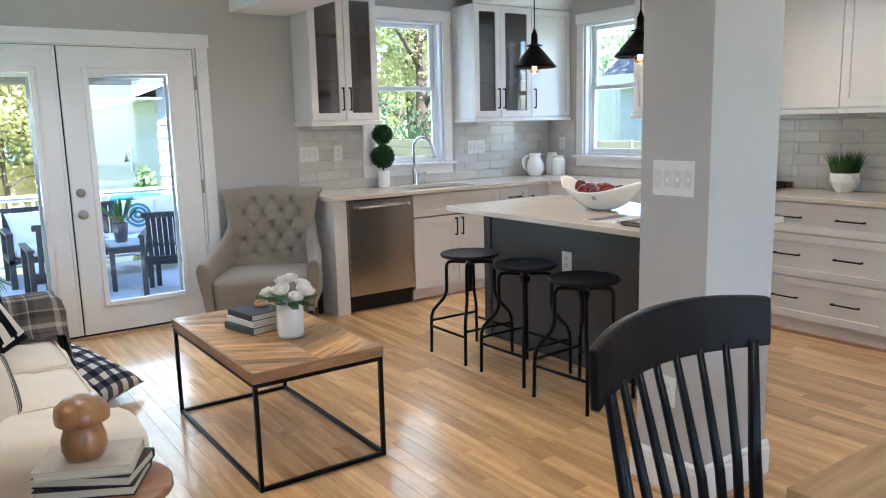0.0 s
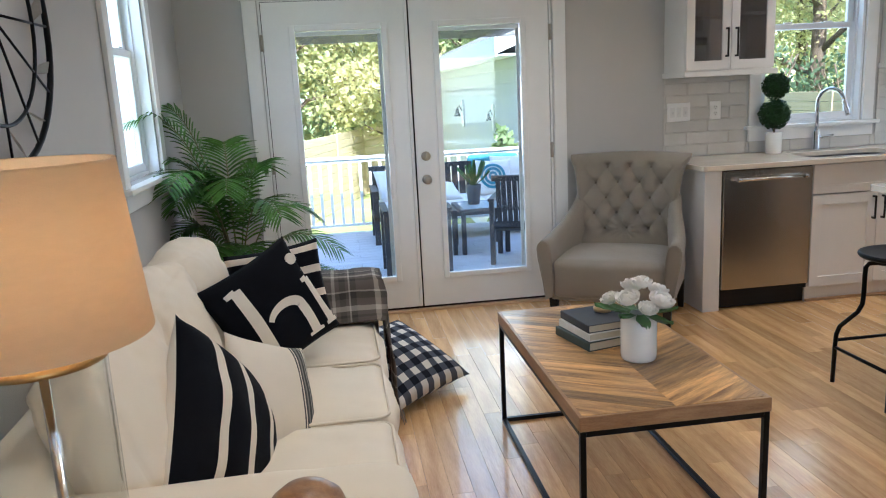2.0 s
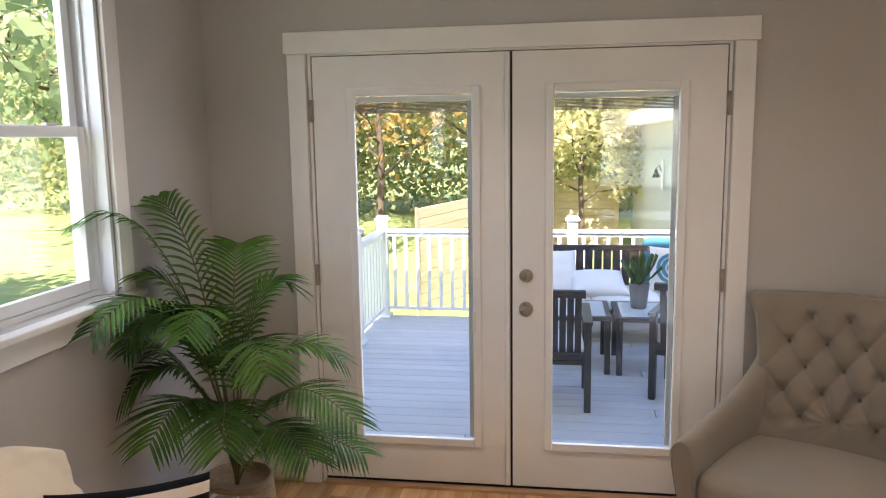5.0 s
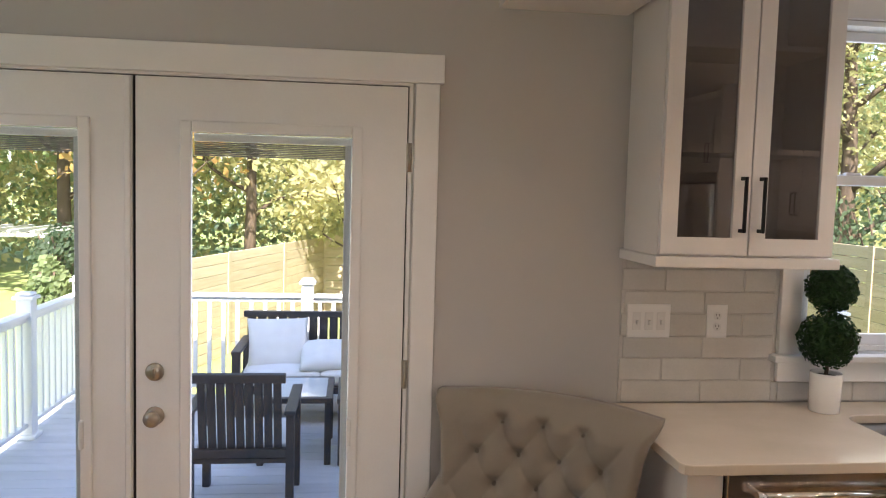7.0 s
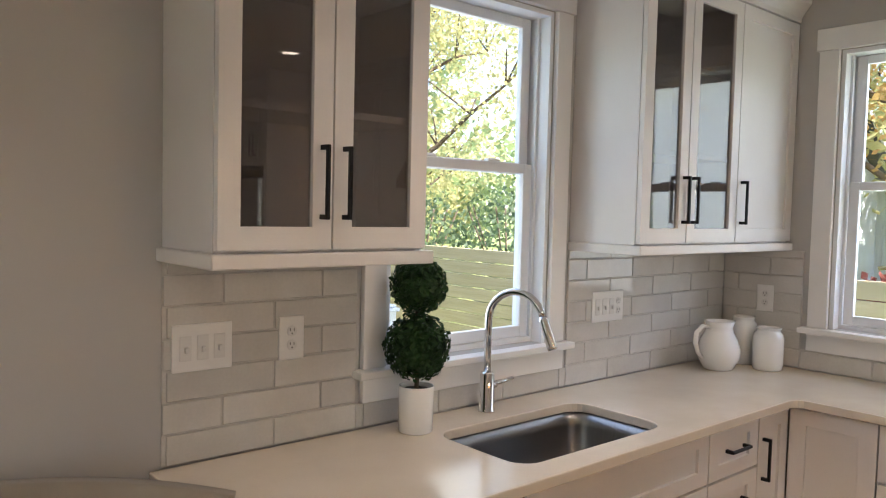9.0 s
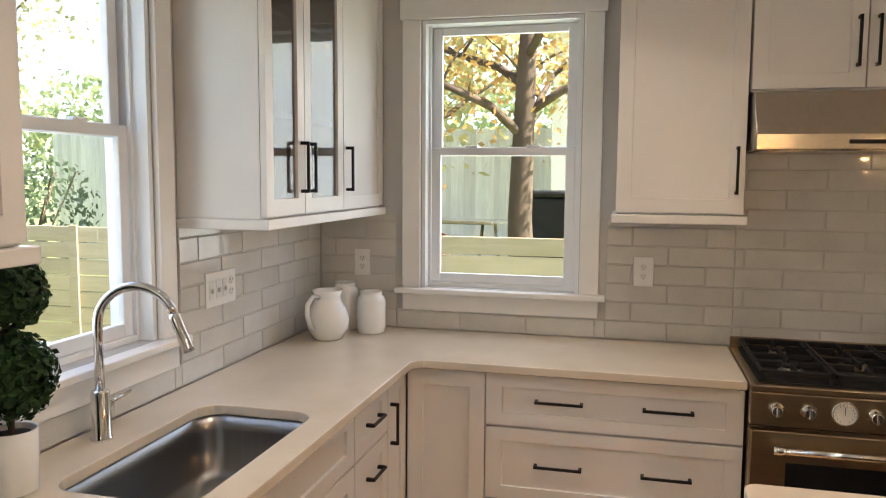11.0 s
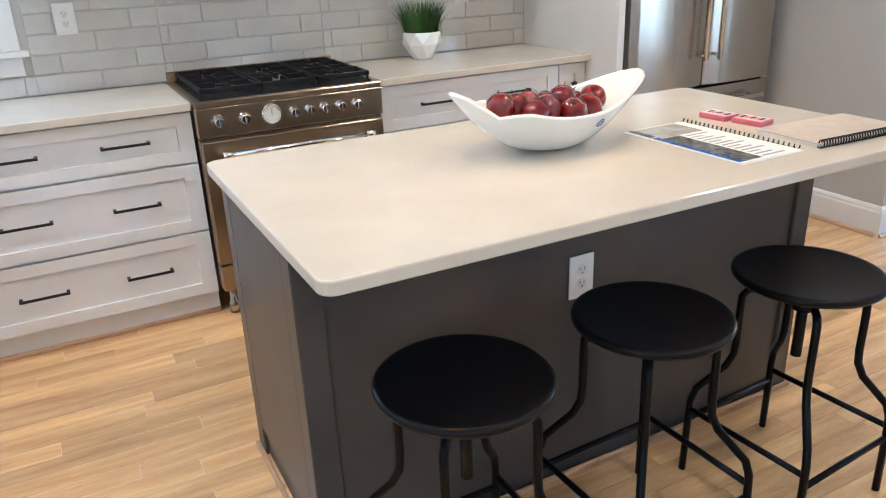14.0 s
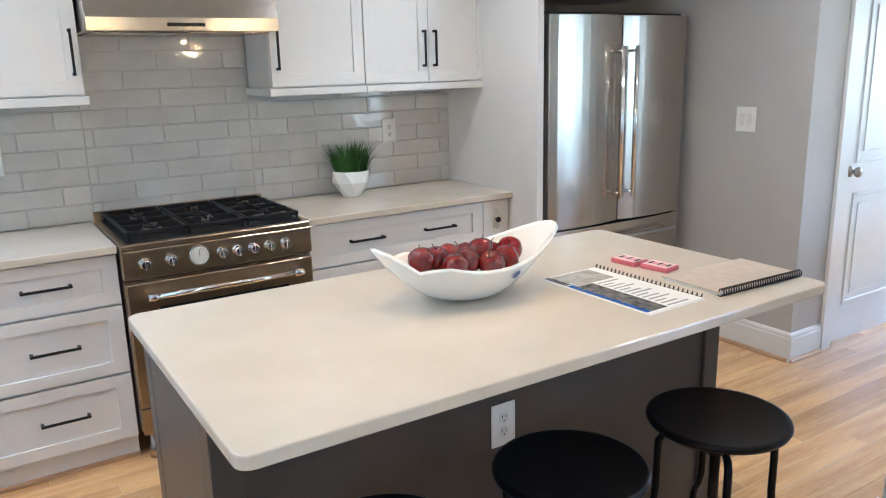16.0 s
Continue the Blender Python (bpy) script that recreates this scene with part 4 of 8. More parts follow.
wall_plate(pose(5.362, 1.32, 1.265, 0, 0, 180), 0.12, 0.13, "ss", "white double switch plate on the grey wall")
wall_plate(pose(3.48, 2.345, 1.245, 0, 0, -90), 0.185, 0.13, "ssss", "white four-gang switch plate on the column")
wall_plate(pose(3.48, 2.345, 0.42, 0, 0, -90), 0.075, 0.12, "o", "white outlet low on the column")
wall_plate(pose(4.312, 3.755, 0.63, 0, 0, -90), 0.080, 0.125, "o", "white outlet on the dark island side")

# bar stools
stool = thing("bar_stool", pose(3.992, 4.295, 0), "black metal stool with a round seat and bent legs", "stool", "stools along the island")
bm = bmesh.new()
lathe(bm, [(0.02, -0.022), (0.156, -0.022), (0.182, -0.018), (0.188, -0.008), (0.186, 0.0), (0.178, 0.003), (0.170, 0.001), (0.02, 0.0015)], 48, z=0.655)
part("seat", bm, black_metal, stool)
bm = bmesh.new()
tube(bm, [(0, 0, 0.632), (0, 0, 0.41)], 0.014, 14)
part("screw_post", bm, black_metal, stool)
bm = bmesh.new()
lathe(bm, [(0.030, 0), (0.030, 0.03), (0.018, 0.032)], 16, z=0.55)
part("hub", bm, black_metal, stool)
for sx, sy in ((1, 1), (1, -1), (-1, 1), (-1, -1)):
    bm = bmesh.new()
    prof = [(0.02, 0.597), (0.075, 0.600), (0.098, 0.594), (0.107, 0.575), (0.108, 0.54), (0.108, 0.44), (0.110, 0.40), (0.122, 0.36), (0.150, 0.315), (0.172, 0.28), (0.181, 0.24), (0.183, 0.18), (0.185, 0.0)]
    tube(bm, [(sx * a, sy * a, z) for a, z in prof], 0.0105, 10)
    part("leg", bm, black_metal, stool)
for z, pair in ((0.175, ((1, 1), (1, -1))), (0.175, ((-1, 1), (-1, -1))), (0.21, ((1, 1), (-1, 1))), (0.21, ((1, -1), (-1, -1)))):
    bm = bmesh.new()
    (a, b), (c, d) = pair
    tube(bm, [(a * 0.183, b * 0.183, z), (c * 0.183, d * 0.183, z)], 0.0085, 8)
    part("stretcher", bm, black_metal, stool)
copy_thing(stool, pose(4.005, 3.785, 0, 0, 0, 2))
copy_thing(stool, pose(3.975, 3.285, 0, 0, 0, 4))

# pendants
filament = glow("filament", (1.0, 0.45, 0.10), 22.0)
amber_glass = pane_glass("amber_glass", (1.0, 0.72, 0.42), 0.0, 0.10)
brass = material("brass", (0.55, 0.38, 0.16), 0.3, metal=1.0, scale=20, vary=0.1)
pendant = thing("pendant_lamp", pose(4.43, 4.17, 1.795), "black metal cone pendant with a bare filament bulb", "pendant lamp", "pendants over the island")
bm = bmesh.new()
lathe(bm, [(0.137, -0.002), (0.137, 0.004), (0.127, 0.014), (0.055, 0.100), (0.032, 0.125), (0.030, 0.140), (0.026, 0.142), (0.026, 0.118), (0.05, 0.094), (0.124, 0.008), (0.135, -0.004)], 48, cap=False)
part("shade", bm, black_metal, pendant)
bm = bmesh.new()
lathe(bm, [(0.05, 0.128), (0.05, 0.134), (0.022, 0.14), (0.020, 0.20), (0.012, 0.215), (0.006, 0.235)], 24)
part("socket", bm, black_metal, pendant)
bm = bmesh.new()
tube(bm, [(0, 0, 0.23), (0, 0, CEIL - 1.785 - 0.02)], 0.004, 8)
part("cord", bm, black_plastic, pendant)
bm = bmesh.new()
lathe(bm, [(0.06, CEIL - 1.785 - 0.025), (0.06, CEIL - 1.785 - 0.002), (0.02, CEIL - 1.785 - 0.001)], 24)
part("canopy", bm, black_metal, pendant)
bm = bmesh.new()
lathe(bm, [(0.012, 0.085), (0.015, 0.07), (0.03, 0.045), (0.037, 0.018), (0.034, -0.005), (0.020, -0.022), (0.004, -0.027)], 24)
bulb = part("bulb", bm, amber_glass, pendant, "amber glass filament bulb")
bulb.visible_shadow = False
bulb.matrix_basis = pose(0, 0, -0.012)
bm = bmesh.new()
for k in range(6):
    a = radians(60 * k)
    tube(bm, [(0.006 * math.cos(a), 0.006 * math.sin(a), 0.055), (0.013 * math.cos(a), 0.013 * math.sin(a), 0.02), (0.007 * math.cos(a), 0.007 * math.sin(a), -0.008)], 0.0016, 6)
part("filament", bm, filament, bulb, "glowing orange filament")
copy_thing(pendant, pose(4.43, 3.33, 1.795))
for y in (4.17, 3.33):
    pl = new("pendant_light", bpy.data.lights.new("pendant_light", "POINT"))
    pl.data.energy, pl.data.color, pl.data.shadow_soft_size = 1.5, (1.0, 0.66, 0.32), 0.03
    pl.location = (4.43, y, 1.760)

# recessed ceiling lights
can_glow = glow("can_glow", (1.0, 0.86, 0.66), 2.0)
can = None
for x, y in ((2.86, 5.25), (1.55, 5.25), (2.86, 3.4), (1.55, 3.4), (2.2, 1.2), (5.55, 4.9), (5.55, 3.1), (4.55, 1.9), (4.6, 5.3)):
    if can is None:
        can = thing("recessed_light", pose(x, y, CEIL), "white recessed ceiling light, switched on", "ceiling light", "recessed ceiling lights")
        bm = bmesh.new()
        lathe(bm, [(0.075, -0.001), (0.075, -0.006), (0.058, -0.008), (0.055, -0.002)], 28)
        part("trim_ring", bm, white_plastic, can)
        bm = bmesh.new()
        lathe(bm, [(0.054, -0.0022), (0.054, -0.0035)], 28)
        part("diffuser", bm, can_glow, can, "glowing lens")
    else:
        copy_thing(can, pose(x, y, CEIL))
    al = new("recessed_lamp", bpy.data.lights.new("recessed_lamp", "AREA"))
    al.data.shape, al.data.size, al.data.energy, al.data.color = "DISK", 0.10, 0.85 if x > 5 else 1.05, (1.0, 0.87, 0.70)
    al.data.spread = radians(115)
    al.matrix_world = look((x, y, CEIL - 0.012), (x, y, 0))

# ---------------- kitchen: things on the counters ----------------
soil = material("soil", (0.03, 0.022, 0.015), 0.95, scale=40, vary=0.3, bump=0.4)
leaf_box = material("box_leaf", (0.016, 0.045, 0.010), 0.6, spec=0.25, scale=30, vary=0.35, bump=0.1, random_tint=0.0)
leaf_grass = material("grass_leaf", (0.045, 0.125, 0.02), 0.5, scale=20, vary=0.35)
bark = material("bark", (0.10, 0.07, 0.045), 0.9, scale=14, vary=0.3, bump=0.5, grain=60, stretch=(1, 1, 0.3))


def leaf_blob(bm, cx, cy, cz, r, count, size, rnd):
    """Many small leaves on the surface of a clipped ball."""
    for _ in range(count):
        v = Vector((rnd.gauss(0, 1), rnd.gauss(0, 1), rnd.gauss(0, 1))).normalized()
        p = Vector((cx, cy, cz)) + v * r * rnd.uniform(0.80, 1.14)
        a = v.orthogonal().normalized()
        a.rotate(Matrix.Rotation(rnd.uniform(0, 6.28), 3, v))
        n = (v + Vector((rnd.uniform(-0.7, 0.7), rnd.uniform(-0.7, 0.7), rnd.uniform(-0.7, 0.7)))).normalized()
        a = (a - n * a.dot(n)).normalized()
        b = n.cross(a)
        s = size * rnd.uniform(0.7, 1.3)
        vs = [bm.verts.new(p + q) for q in (-a * s, -b * s * 0.55 + n * s * 0.12, a * s, b * s * 0.55 + n * s * 0.12)]
        bm.faces.new(vs)


rnd = random.Random(4)
top = thing("topiary", pose(4.49, 6.17, 0.931), "small double-ball boxwood topiary in a white pot", "potted plant")
bm = bmesh.new()
lathe(bm, [(0.048, 0), (0.052, 0.003), (0.055, 0.14), (0.053, 0.143), (0.049, 0.14), (0.048, 0.12), (0.01, 0.119)], 32)
part("pot", bm, ceramic, top, "white cylindrical pot")
bm = bmesh.new()
lathe(bm, [(0.047, 0.121), (0.047, 0.128), (0.02, 0.133)], 20, wobble=lambda a, h: 0.04 * math.sin(5 * a))
part("soil", bm, soil, top)
bm = bmesh.new()
tube(bm, [(0, 0, 0.12), (0.003, 0, 0.2), (-0.002, 0.001, 0.3), (0, 0, 0.47)], 0.007, 8)
part("stem", bm, bark, top)
for nm, z, r in (("lower_ball", 0.262, 0.092), ("upper_ball", 0.447, 0.078)):
    bm = bmesh.new()
    bmesh.ops.create_icosphere(bm, subdivisions=2, radius=r * 0.8, matrix=Matrix.Translation((0, 0, z)))
    leaf_blob(bm, 0, 0, z, r, 1900, 0.0105, rnd)
    part(nm, bm, leaf_box, top, "clipped dark green leaves")

jug = thing("jug", pose(6.18, 6.12, 0.931, 0, 0, -20) @ Matrix.Diagonal((1.08, 1.08, 0.88, 1.0)), "white glazed ceramic pitcher with a loop handle", "jug")
bm = bmesh.new()
lathe(bm, [(0.052, 0), (0.06, 0.006), (0.083, 0.06), (0.086, 0.10), (0.074, 0.15), (0.056, 0.19), (0.052, 0.215), (0.060, 0.245), (0.056, 0.246), (0.047, 0.215), (0.05, 0.19), (0.07, 0.14), (0.01, 0.03)], 40,
      wobble=lambda a, h: 0.22 * max(0, math.cos(a)) ** 12 if h > 0.22 else 0.0)
part("body", bm, ceramic, jug)
bm = bmesh.new()
tube(bm, [(-0.05, 0, 0.215), (-0.085, 0, 0.222), (-0.115, 0, 0.19), (-0.118, 0, 0.14), (-0.105, 0, 0.09), (-0.08, 0, 0.06)], 0.010, 12)
part("handle", bm, ceramic, jug)
can_prof = [(0.058, 0), (0.062, 0.004), (0.066, 0.03), (0.066, 0.15), (0.060, 0.172), (0.050, 0.182), (0.050, 0.192), (0.055, 0.198), (0.050, 0.200), (0.045, 0.19), (0.055, 0.15), (0.01, 0.02)]
for x, y, s, lab in ((6.365, 5.985, 0.95, "white ceramic canister beside the pitcher"), (6.415, 6.13, 1.10, "taller white ceramic canister in the corner")):
    bm = bmesh.new()
    lathe(bm, [(r * (0.95 if s > 1 else 1), h * s) for r, h in can_prof], 36)
    ob = finish("canister", bm, ceramic)
    ob.matrix_basis = pose(x, y, 0.931)
    tagged(ob, lab, "canister")

gp = thing("potted_grass", pose(6.36, 3.19, 0.931), "artificial grass in a faceted white pot", "potted plant")
bm = bmesh.new()
r0 = [bm.verts.new((0.048 * math.cos(a), 0.048 * math.sin(a), 0)) for a in (radians(45 * k) for k in range(8))]
r1 = [bm.verts.new((0.098 * math.cos(a), 0.098 * math.sin(a), 0.075)) for a in (radians(45 * k + 22.5) for k in range(8))]
r2 = [bm.verts.new((0.100 * math.cos(a), 0.100 * math.sin(a), 0.135)) for a in (radians(45 * k) for k in range(8))]
r3 = [bm.verts.new((0.088 * math.cos(a), 0.088 * math.sin(a), 0.120)) for a in (radians(45 * k) for k in range(8))]
bm.faces.new(r0[::-1])
for a, b, sft in ((r0, r1, 0), (r1, r2, 1)):
    for k in range(8):
        n = (k + 1) % 8
        if sft == 0:
            bm.faces.new((a[k], a[n], b[k]))
            bm.faces.new((a[n], b[n], b[k]))
        else:
            bm.faces.new((a[k], b[n], b[k]))
            bm.faces.new((a[k], a[n], b[n]))
for k in range(8):
    bm.faces.new((r2[k], r2[(k + 1) % 8], r3[(k + 1) % 8], r3[k]))
bm.faces.new(r3)
part("pot", bm, ceramic, gp, "faceted white pot")
bm = bmesh.new()
for _ in range(420):
    a, rr = rnd.uniform(0, 6.28), 0.08 * math.sqrt(rnd.random())
    x, y = rr * math.cos(a), rr * math.sin(a)
    h, lean = rnd.uniform(0.10, 0.18), rnd.uniform(0.0, 0.05) + rr * 0.5
    d = Vector((math.cos(a), math.sin(a), 0))
    w = Vector((-math.sin(a + 0.6), math.cos(a + 0.6), 0)) * 0.0022
    p0, p1, p2 = Vector((x, y, 0.12)), Vector((x, y, 0.12 + h * 0.6)) + d * lean * 0.4, Vector((x, y, 0.12 + h)) + d * lean
    v = [bm.verts.new(q) for q in (p0 - w, p0 + w, p1 + w * 0.8, p1 - w * 0.8, p2)]
    bm.faces.new(v[:4])
    bm.faces.new((v[3], v[2], v[4]))
part("blades", bm, leaf_grass, gp, "green grass blades")

# fruit bowl
bowl = thing("fruit_bowl", pose(4.535, 3.70, 0.931, 0, 0, 91), "boat-shaped white porcelain bowl full of red apples", "bowl")
bm = bmesh.new()
NU, NV = 40, 14


def boat(u, v, off):
    """u round the bowl, v from foot (0) to rim (1)."""
    c, s = math.cos(u), math.sin(u)
    tip = abs(c) ** 2.6
    lip = 0.030 * math.exp(-((c - 0.80) / 0.10) ** 2) * v ** 3
    rx = 0.060 + (0.175 + 0.085 * tip) * v ** 0.56
    ry = 0.045 + 0.108 * v ** 0.58
    z = 0.002 + 0.106 * v + (0.078 if c > 0 else 0.070) * tip * v ** 1.1 - lip
    return Vector(((rx - off) * c, (ry - off) * s, z + off * 0.9))


for off in (0.0, 0.006):
    g = [[bm.verts.new(boat(2 * math.pi * i / NU, j / NV, off)) for i in range(NU)] for j in range(NV + 1)]
    for j in range(NV):
        for i in range(NU):
            f = bm.faces.new((g[j][i], g[j][(i + 1) % NU], g[j + 1][(i + 1) % NU], g[j + 1][i]))
            f.smooth = True
    bm.faces.new(g[0])
    if off:
        for i in range(NU):
            bm.faces.new((last[i], last[(i + 1) % NU], g[NV][(i + 1) % NU], g[NV][i]))
    last = g[NV]
part("dish", bm, ceramic, bowl, "glossy white porcelain")
blue_ink = material("blue_ink", (0.03, 0.05, 0.22), 0.4, scale=60, vary=0.2)
bm = bmesh.new()
lathe(bm, [(0.019, 0), (0.019, 0.001)], 24)
lathe(bm, [(0.0145, 0.0012), (0.0145, 0.002), (0.0105, 0.002), (0.0105, 0.0012)], 24, cap=False)
for k in range(8):
    a = radians(45 * k)
    box(bm, 0.006 * math.cos(a) - 0.0016, 0.006 * math.cos(a) + 0.0016, 0.006 * math.sin(a) - 0.0016, 0.006 * math.sin(a) + 0.0016, 0.0012, 0.002)
em = part("sticker", bm, [white_plastic, blue_ink], bowl, "round blue and white sticker")
for p in em.data.polygons:
    if max(em.data.vertices[i].co.z for i in p.vertices) > 0.0011:
        p.material_index = 1
su, sv = radians(108), 0.74
sp = boat(su, sv, 0.0)
sn = (boat(su + 0.02, sv, 0.0) - boat(su - 0.02, sv, 0.0)).cross(boat(su, sv + 0.02, 0.0) - boat(su, sv - 0.02, 0.0)).normalized()
em.matrix_basis = Matrix.Translation(sp + sn * 0.0015) @ sn.to_track_quat("Z", "Y").to_matrix().to_4x4()
apple_skin = material("apple_skin", (0.085, 0.0015, 0.002), 0.13, scale=30, vary=0.2, bump=0.03, second=(0.19, 0.004, 0.004), random_tint=0.35, coat=0.3)
bm = bmesh.new()
lathe(bm, [(0.004, 0.010), (0.014, 0.003), (0.026, 0.006), (0.037, 0.028), (0.039, 0.044), (0.034, 0.062), (0.022, 0.072), (0.010, 0.070), (0.003, 0.062)], 24)
apple = finish("apple", bm, apple_skin)
tagged(apple, "shiny dark red apple in the white bowl", "apple", "apples in the bowl")
bm = bmesh.new()
tube(bm, [(0, 0, 0.060), (0.002, 0, 0.078), (0.006, 0.001, 0.086)], 0.0014, 6)
part("stalk", bm, bark, apple)
spots = [(-0.145, 0.0, 0.115), (-0.10, -0.045, 0.105), (-0.095, 0.045, 0.105), (-0.04, 0.0, 0.128), (-0.025, 0.07, 0.105), (-0.02, -0.065, 0.105), (0.035, 0.035, 0.115), (0.045, -0.04, 0.115),
         (0.105, -0.02, 0.12), (0.09, 0.055, 0.11), (0.165, 0.0, 0.13)]
for k, (x, y, z) in enumerate(spots):
    m = pose(4.535, 3.70, 0.931, 0, 0, 91) @ pose(x, y, z, rnd.uniform(-50, 50), rnd.uniform(-50, 50), rnd.uniform(0, 360)) @ pose(0, 0, -0.037)
    if k == 0:
        apple.matrix_basis = m
    else:
        copy_thing(apple, m)

# papers on the island
paper = material("paper", (0.80, 0.79, 0.76), 0.55, scale=15, vary=0.03)
photo_dark = material("photo_dark", (0.05, 0.055, 0.06), 0.25, scale=40, vary=0.6, second=(0.22, 0.21, 0.20))
photo_blue = material("photo_blue", (0.02, 0.10, 0.42), 0.25, scale=30, vary=0.3)
photo_sky = material("photo_sky", (0.36, 0.33, 0.27), 0.25, scale=20, vary=0.3, second=(0.58, 0.56, 0.52))
pink = material("pink_card", (0.62, 0.16, 0.20), 0.5, scale=20, vary=0.15)
pink_pale = material("pink_pale", (0.72, 0.48, 0.48), 0.5, scale=30, vary=0.2)
print_grey = material("print_grey", (0.30, 0.30, 0.31), 0.5, scale=30, vary=0.2)
kraft = material("kraft", (0.50, 0.42, 0.34), 0.6, scale=25, vary=0.08)
bro = thing("brochure", pose(4.325, 3.318, 0.931, 0, 0, 1), "open glossy photo brochure with a black wire binding on the island", "brochure")
for k in range(3):
    bm = bmesh.new()
    z = 0.0006 + 0.0009 * k
    box(bm, -0.222 + 0.004 * k, 0.216 - 0.003 * k, -0.118, 0.112 - 0.003 * k, z, z + 0.0008)
    part("page", bm, paper, bro)
for mt, x0, x1, y0, y1 in ((photo_blue, -0.205, 0.105, 0.082, 0.104), (photo_dark, -0.205, 0.085, 0.02, 0.081), (photo_sky, 0.088, 0.205, -0.08, 0.081), (photo_dark, 0.11, 0.208, 0.082, 0.104)):
    bm = bmesh.new()
    box(bm, x0, x1, y0, y1, 0.0034, 0.0037)
    part("photo", bm, mt, bro)
for k in range(13):
    bm = bmesh.new()
    x = -0.20 + 0.022 * k
    box(bm, x, x + 0.013, 0.083, 0.083 + 0.012 * (0.4 + 0.6 * math.sin(k * 1.9) ** 2), 0.0038, 0.0041)
    part("photo_figure", bm, photo_dark, bro)
    bm = bmesh.new()
    box(bm, x, x + 0.009, -0.075 + 0.02 * (k % 3), 0.01, 0.0034, 0.0036)
    part("text_line", bm, print_grey, bro)
bm = bmesh.new()
tube(bm, [(-0.21 + k * 0.0165 / 8, -0.122 + 0.006 * math.cos(k * math.pi / 4), 0.0065 + 0.006 * math.sin(k * math.pi / 4)) for k in range(26 * 8)], 0.0014, 5)
part("wire_binding", bm, black_plastic, bro, "black wire binding")
for x, y, a in ((4.515, 3.070, 4), (4.405, 3.048, 8)):
    card = thing("card_pack", pose(x, y, 0.931, 0, 0, a), "small pink box with a white printed top", "card box", "pink boxes on the island")
    bm = bmesh.new()
    box(bm, -0.050, 0.050, -0.034, 0.034, 0.0, 0.016, 0.002)
    part("box", bm, pink, card)
    bm = bmesh.new()
    box(bm, -0.046, 0.046, -0.030, 0.030, 0.0161, 0.0167)
    part("printed_top", bm, pink_pale, card)
    for k in range(5):
        bm = bmesh.new()
        box(bm, -0.038 + 0.016 * k, -0.027 + 0.016 * k, -0.016 + 0.006 * (k % 2), 0.012, 0.0168, 0.0172)
        part("print_bar", bm, pink if k % 2 else photo_dark, card)
note = thing("notebook", pose(4.19, 2.955, 0.931, 0, 0, -2), "kraft-covered notebook with a black spiral binding on the island", "notebook")
bm = bmesh.new()
box(bm, -0.092, 0.12, -0.18, 0.18, 0.0, 0.009)
part("page_block", bm, paper, note)
bm = bmesh.new()
box(bm, -0.095, 0.123, -0.183, 0.183, 0.0093, 0.0108)
part("cover", bm, kraft, note)
bm = bmesh.new()
tube(bm, [(-0.097 + 0.011 * math.cos(k * math.pi / 4), -0.175 + k * 0.0106 / 8, 0.0115 + 0.011 * math.sin(k * math.pi / 4)) for k in range(34 * 8)], 0.0019, 5)
part("spiral_binding", bm, black_plastic, note)

# ---------------- living side ----------------
def cloth_rows(name, rows, base, rough=0.9, grain=400.0, rows_y=None, stretch=1.0, crossing=False):
    """Woven cloth with printed bands: rows are (position 0..1, colour) along the cloth's x; rows_y crosses them."""
    m = material(name, base, rough, spec=0.15, scale=25, vary=0.05, bump=0.35, grain=grain)
    nt = m.node_tree
    n, link = nt.nodes, nt.links.new
    b = n["Principled BSDF"]
    weave = b.inputs["Base Color"].links[0].from_socket
    uv = n.new("ShaderNodeUVMap")
    sep = n.new("ShaderNodeSeparateXYZ")
    link(uv.outputs[0], sep.inputs[0])

    def bands(socket, rr):
        ramp = n.new("ShaderNodeValToRGB")
        ramp.color_ramp.interpolation = "CONSTANT"
        els = ramp.color_ramp.elements
        while len(els) < len(rr):
            els.new(0.5)
        for e, (p, c) in zip(els, rr):
            e.position, e.color = p, (*c, 1)
        link(socket, ramp.inputs[0])
        return ramp.outputs[0]

    def wrap(socket):
        fr, mu = n.new("ShaderNodeMath"), n.new("ShaderNodeMath")
        mu.operation, fr.operation = "MULTIPLY", "FRACT"
        mu.inputs[1].default_value = stretch
        link(socket, mu.inputs[0])
        link(mu.outputs[0], fr.inputs[0])
        return fr.outputs[0]

    col = bands(wrap(sep.outputs[0]), rows)
    if rows_y:
        mix = n.new("ShaderNodeMixRGB")
        mix.inputs[0].default_value = 1.0 if crossing else 0.5
        mix.blend_type = "MULTIPLY" if crossing else "MIX"
        link(col, mix.inputs[1])
        link(bands(wrap(sep.outputs[1]), rows_y), mix.inputs[2])
        col = mix.outputs[0]
    mul = n.new("ShaderNodeMixRGB")
    mul.blend_type = "MULTIPLY"
    mul.inputs[0].default_value = 0.5
    link(col, mul.inputs[1])
    link(weave, mul.inputs[2])
    link(mul.outputs[0], b.inputs["Base Color"])
    return m


CREAM, INK = (0.74, 0.66, 0.55), (0.004, 0.0045, 0.007)
slip = material("cream_slipcover", (0.78, 0.68, 0.54), 0.9, scale=4, vary=0.05, bump=0.25, grain=500, sheen=0.25)
cream_cloth = material("cream_cloth", (0.72, 0.65, 0.55), 0.9, scale=12, vary=0.05, bump=0.35, grain=420, sheen=0.25)
ink_cloth = material("black_knit", INK, 0.95, spec=0.15, scale=30, vary=0.25, bump=0.4, grain=420)
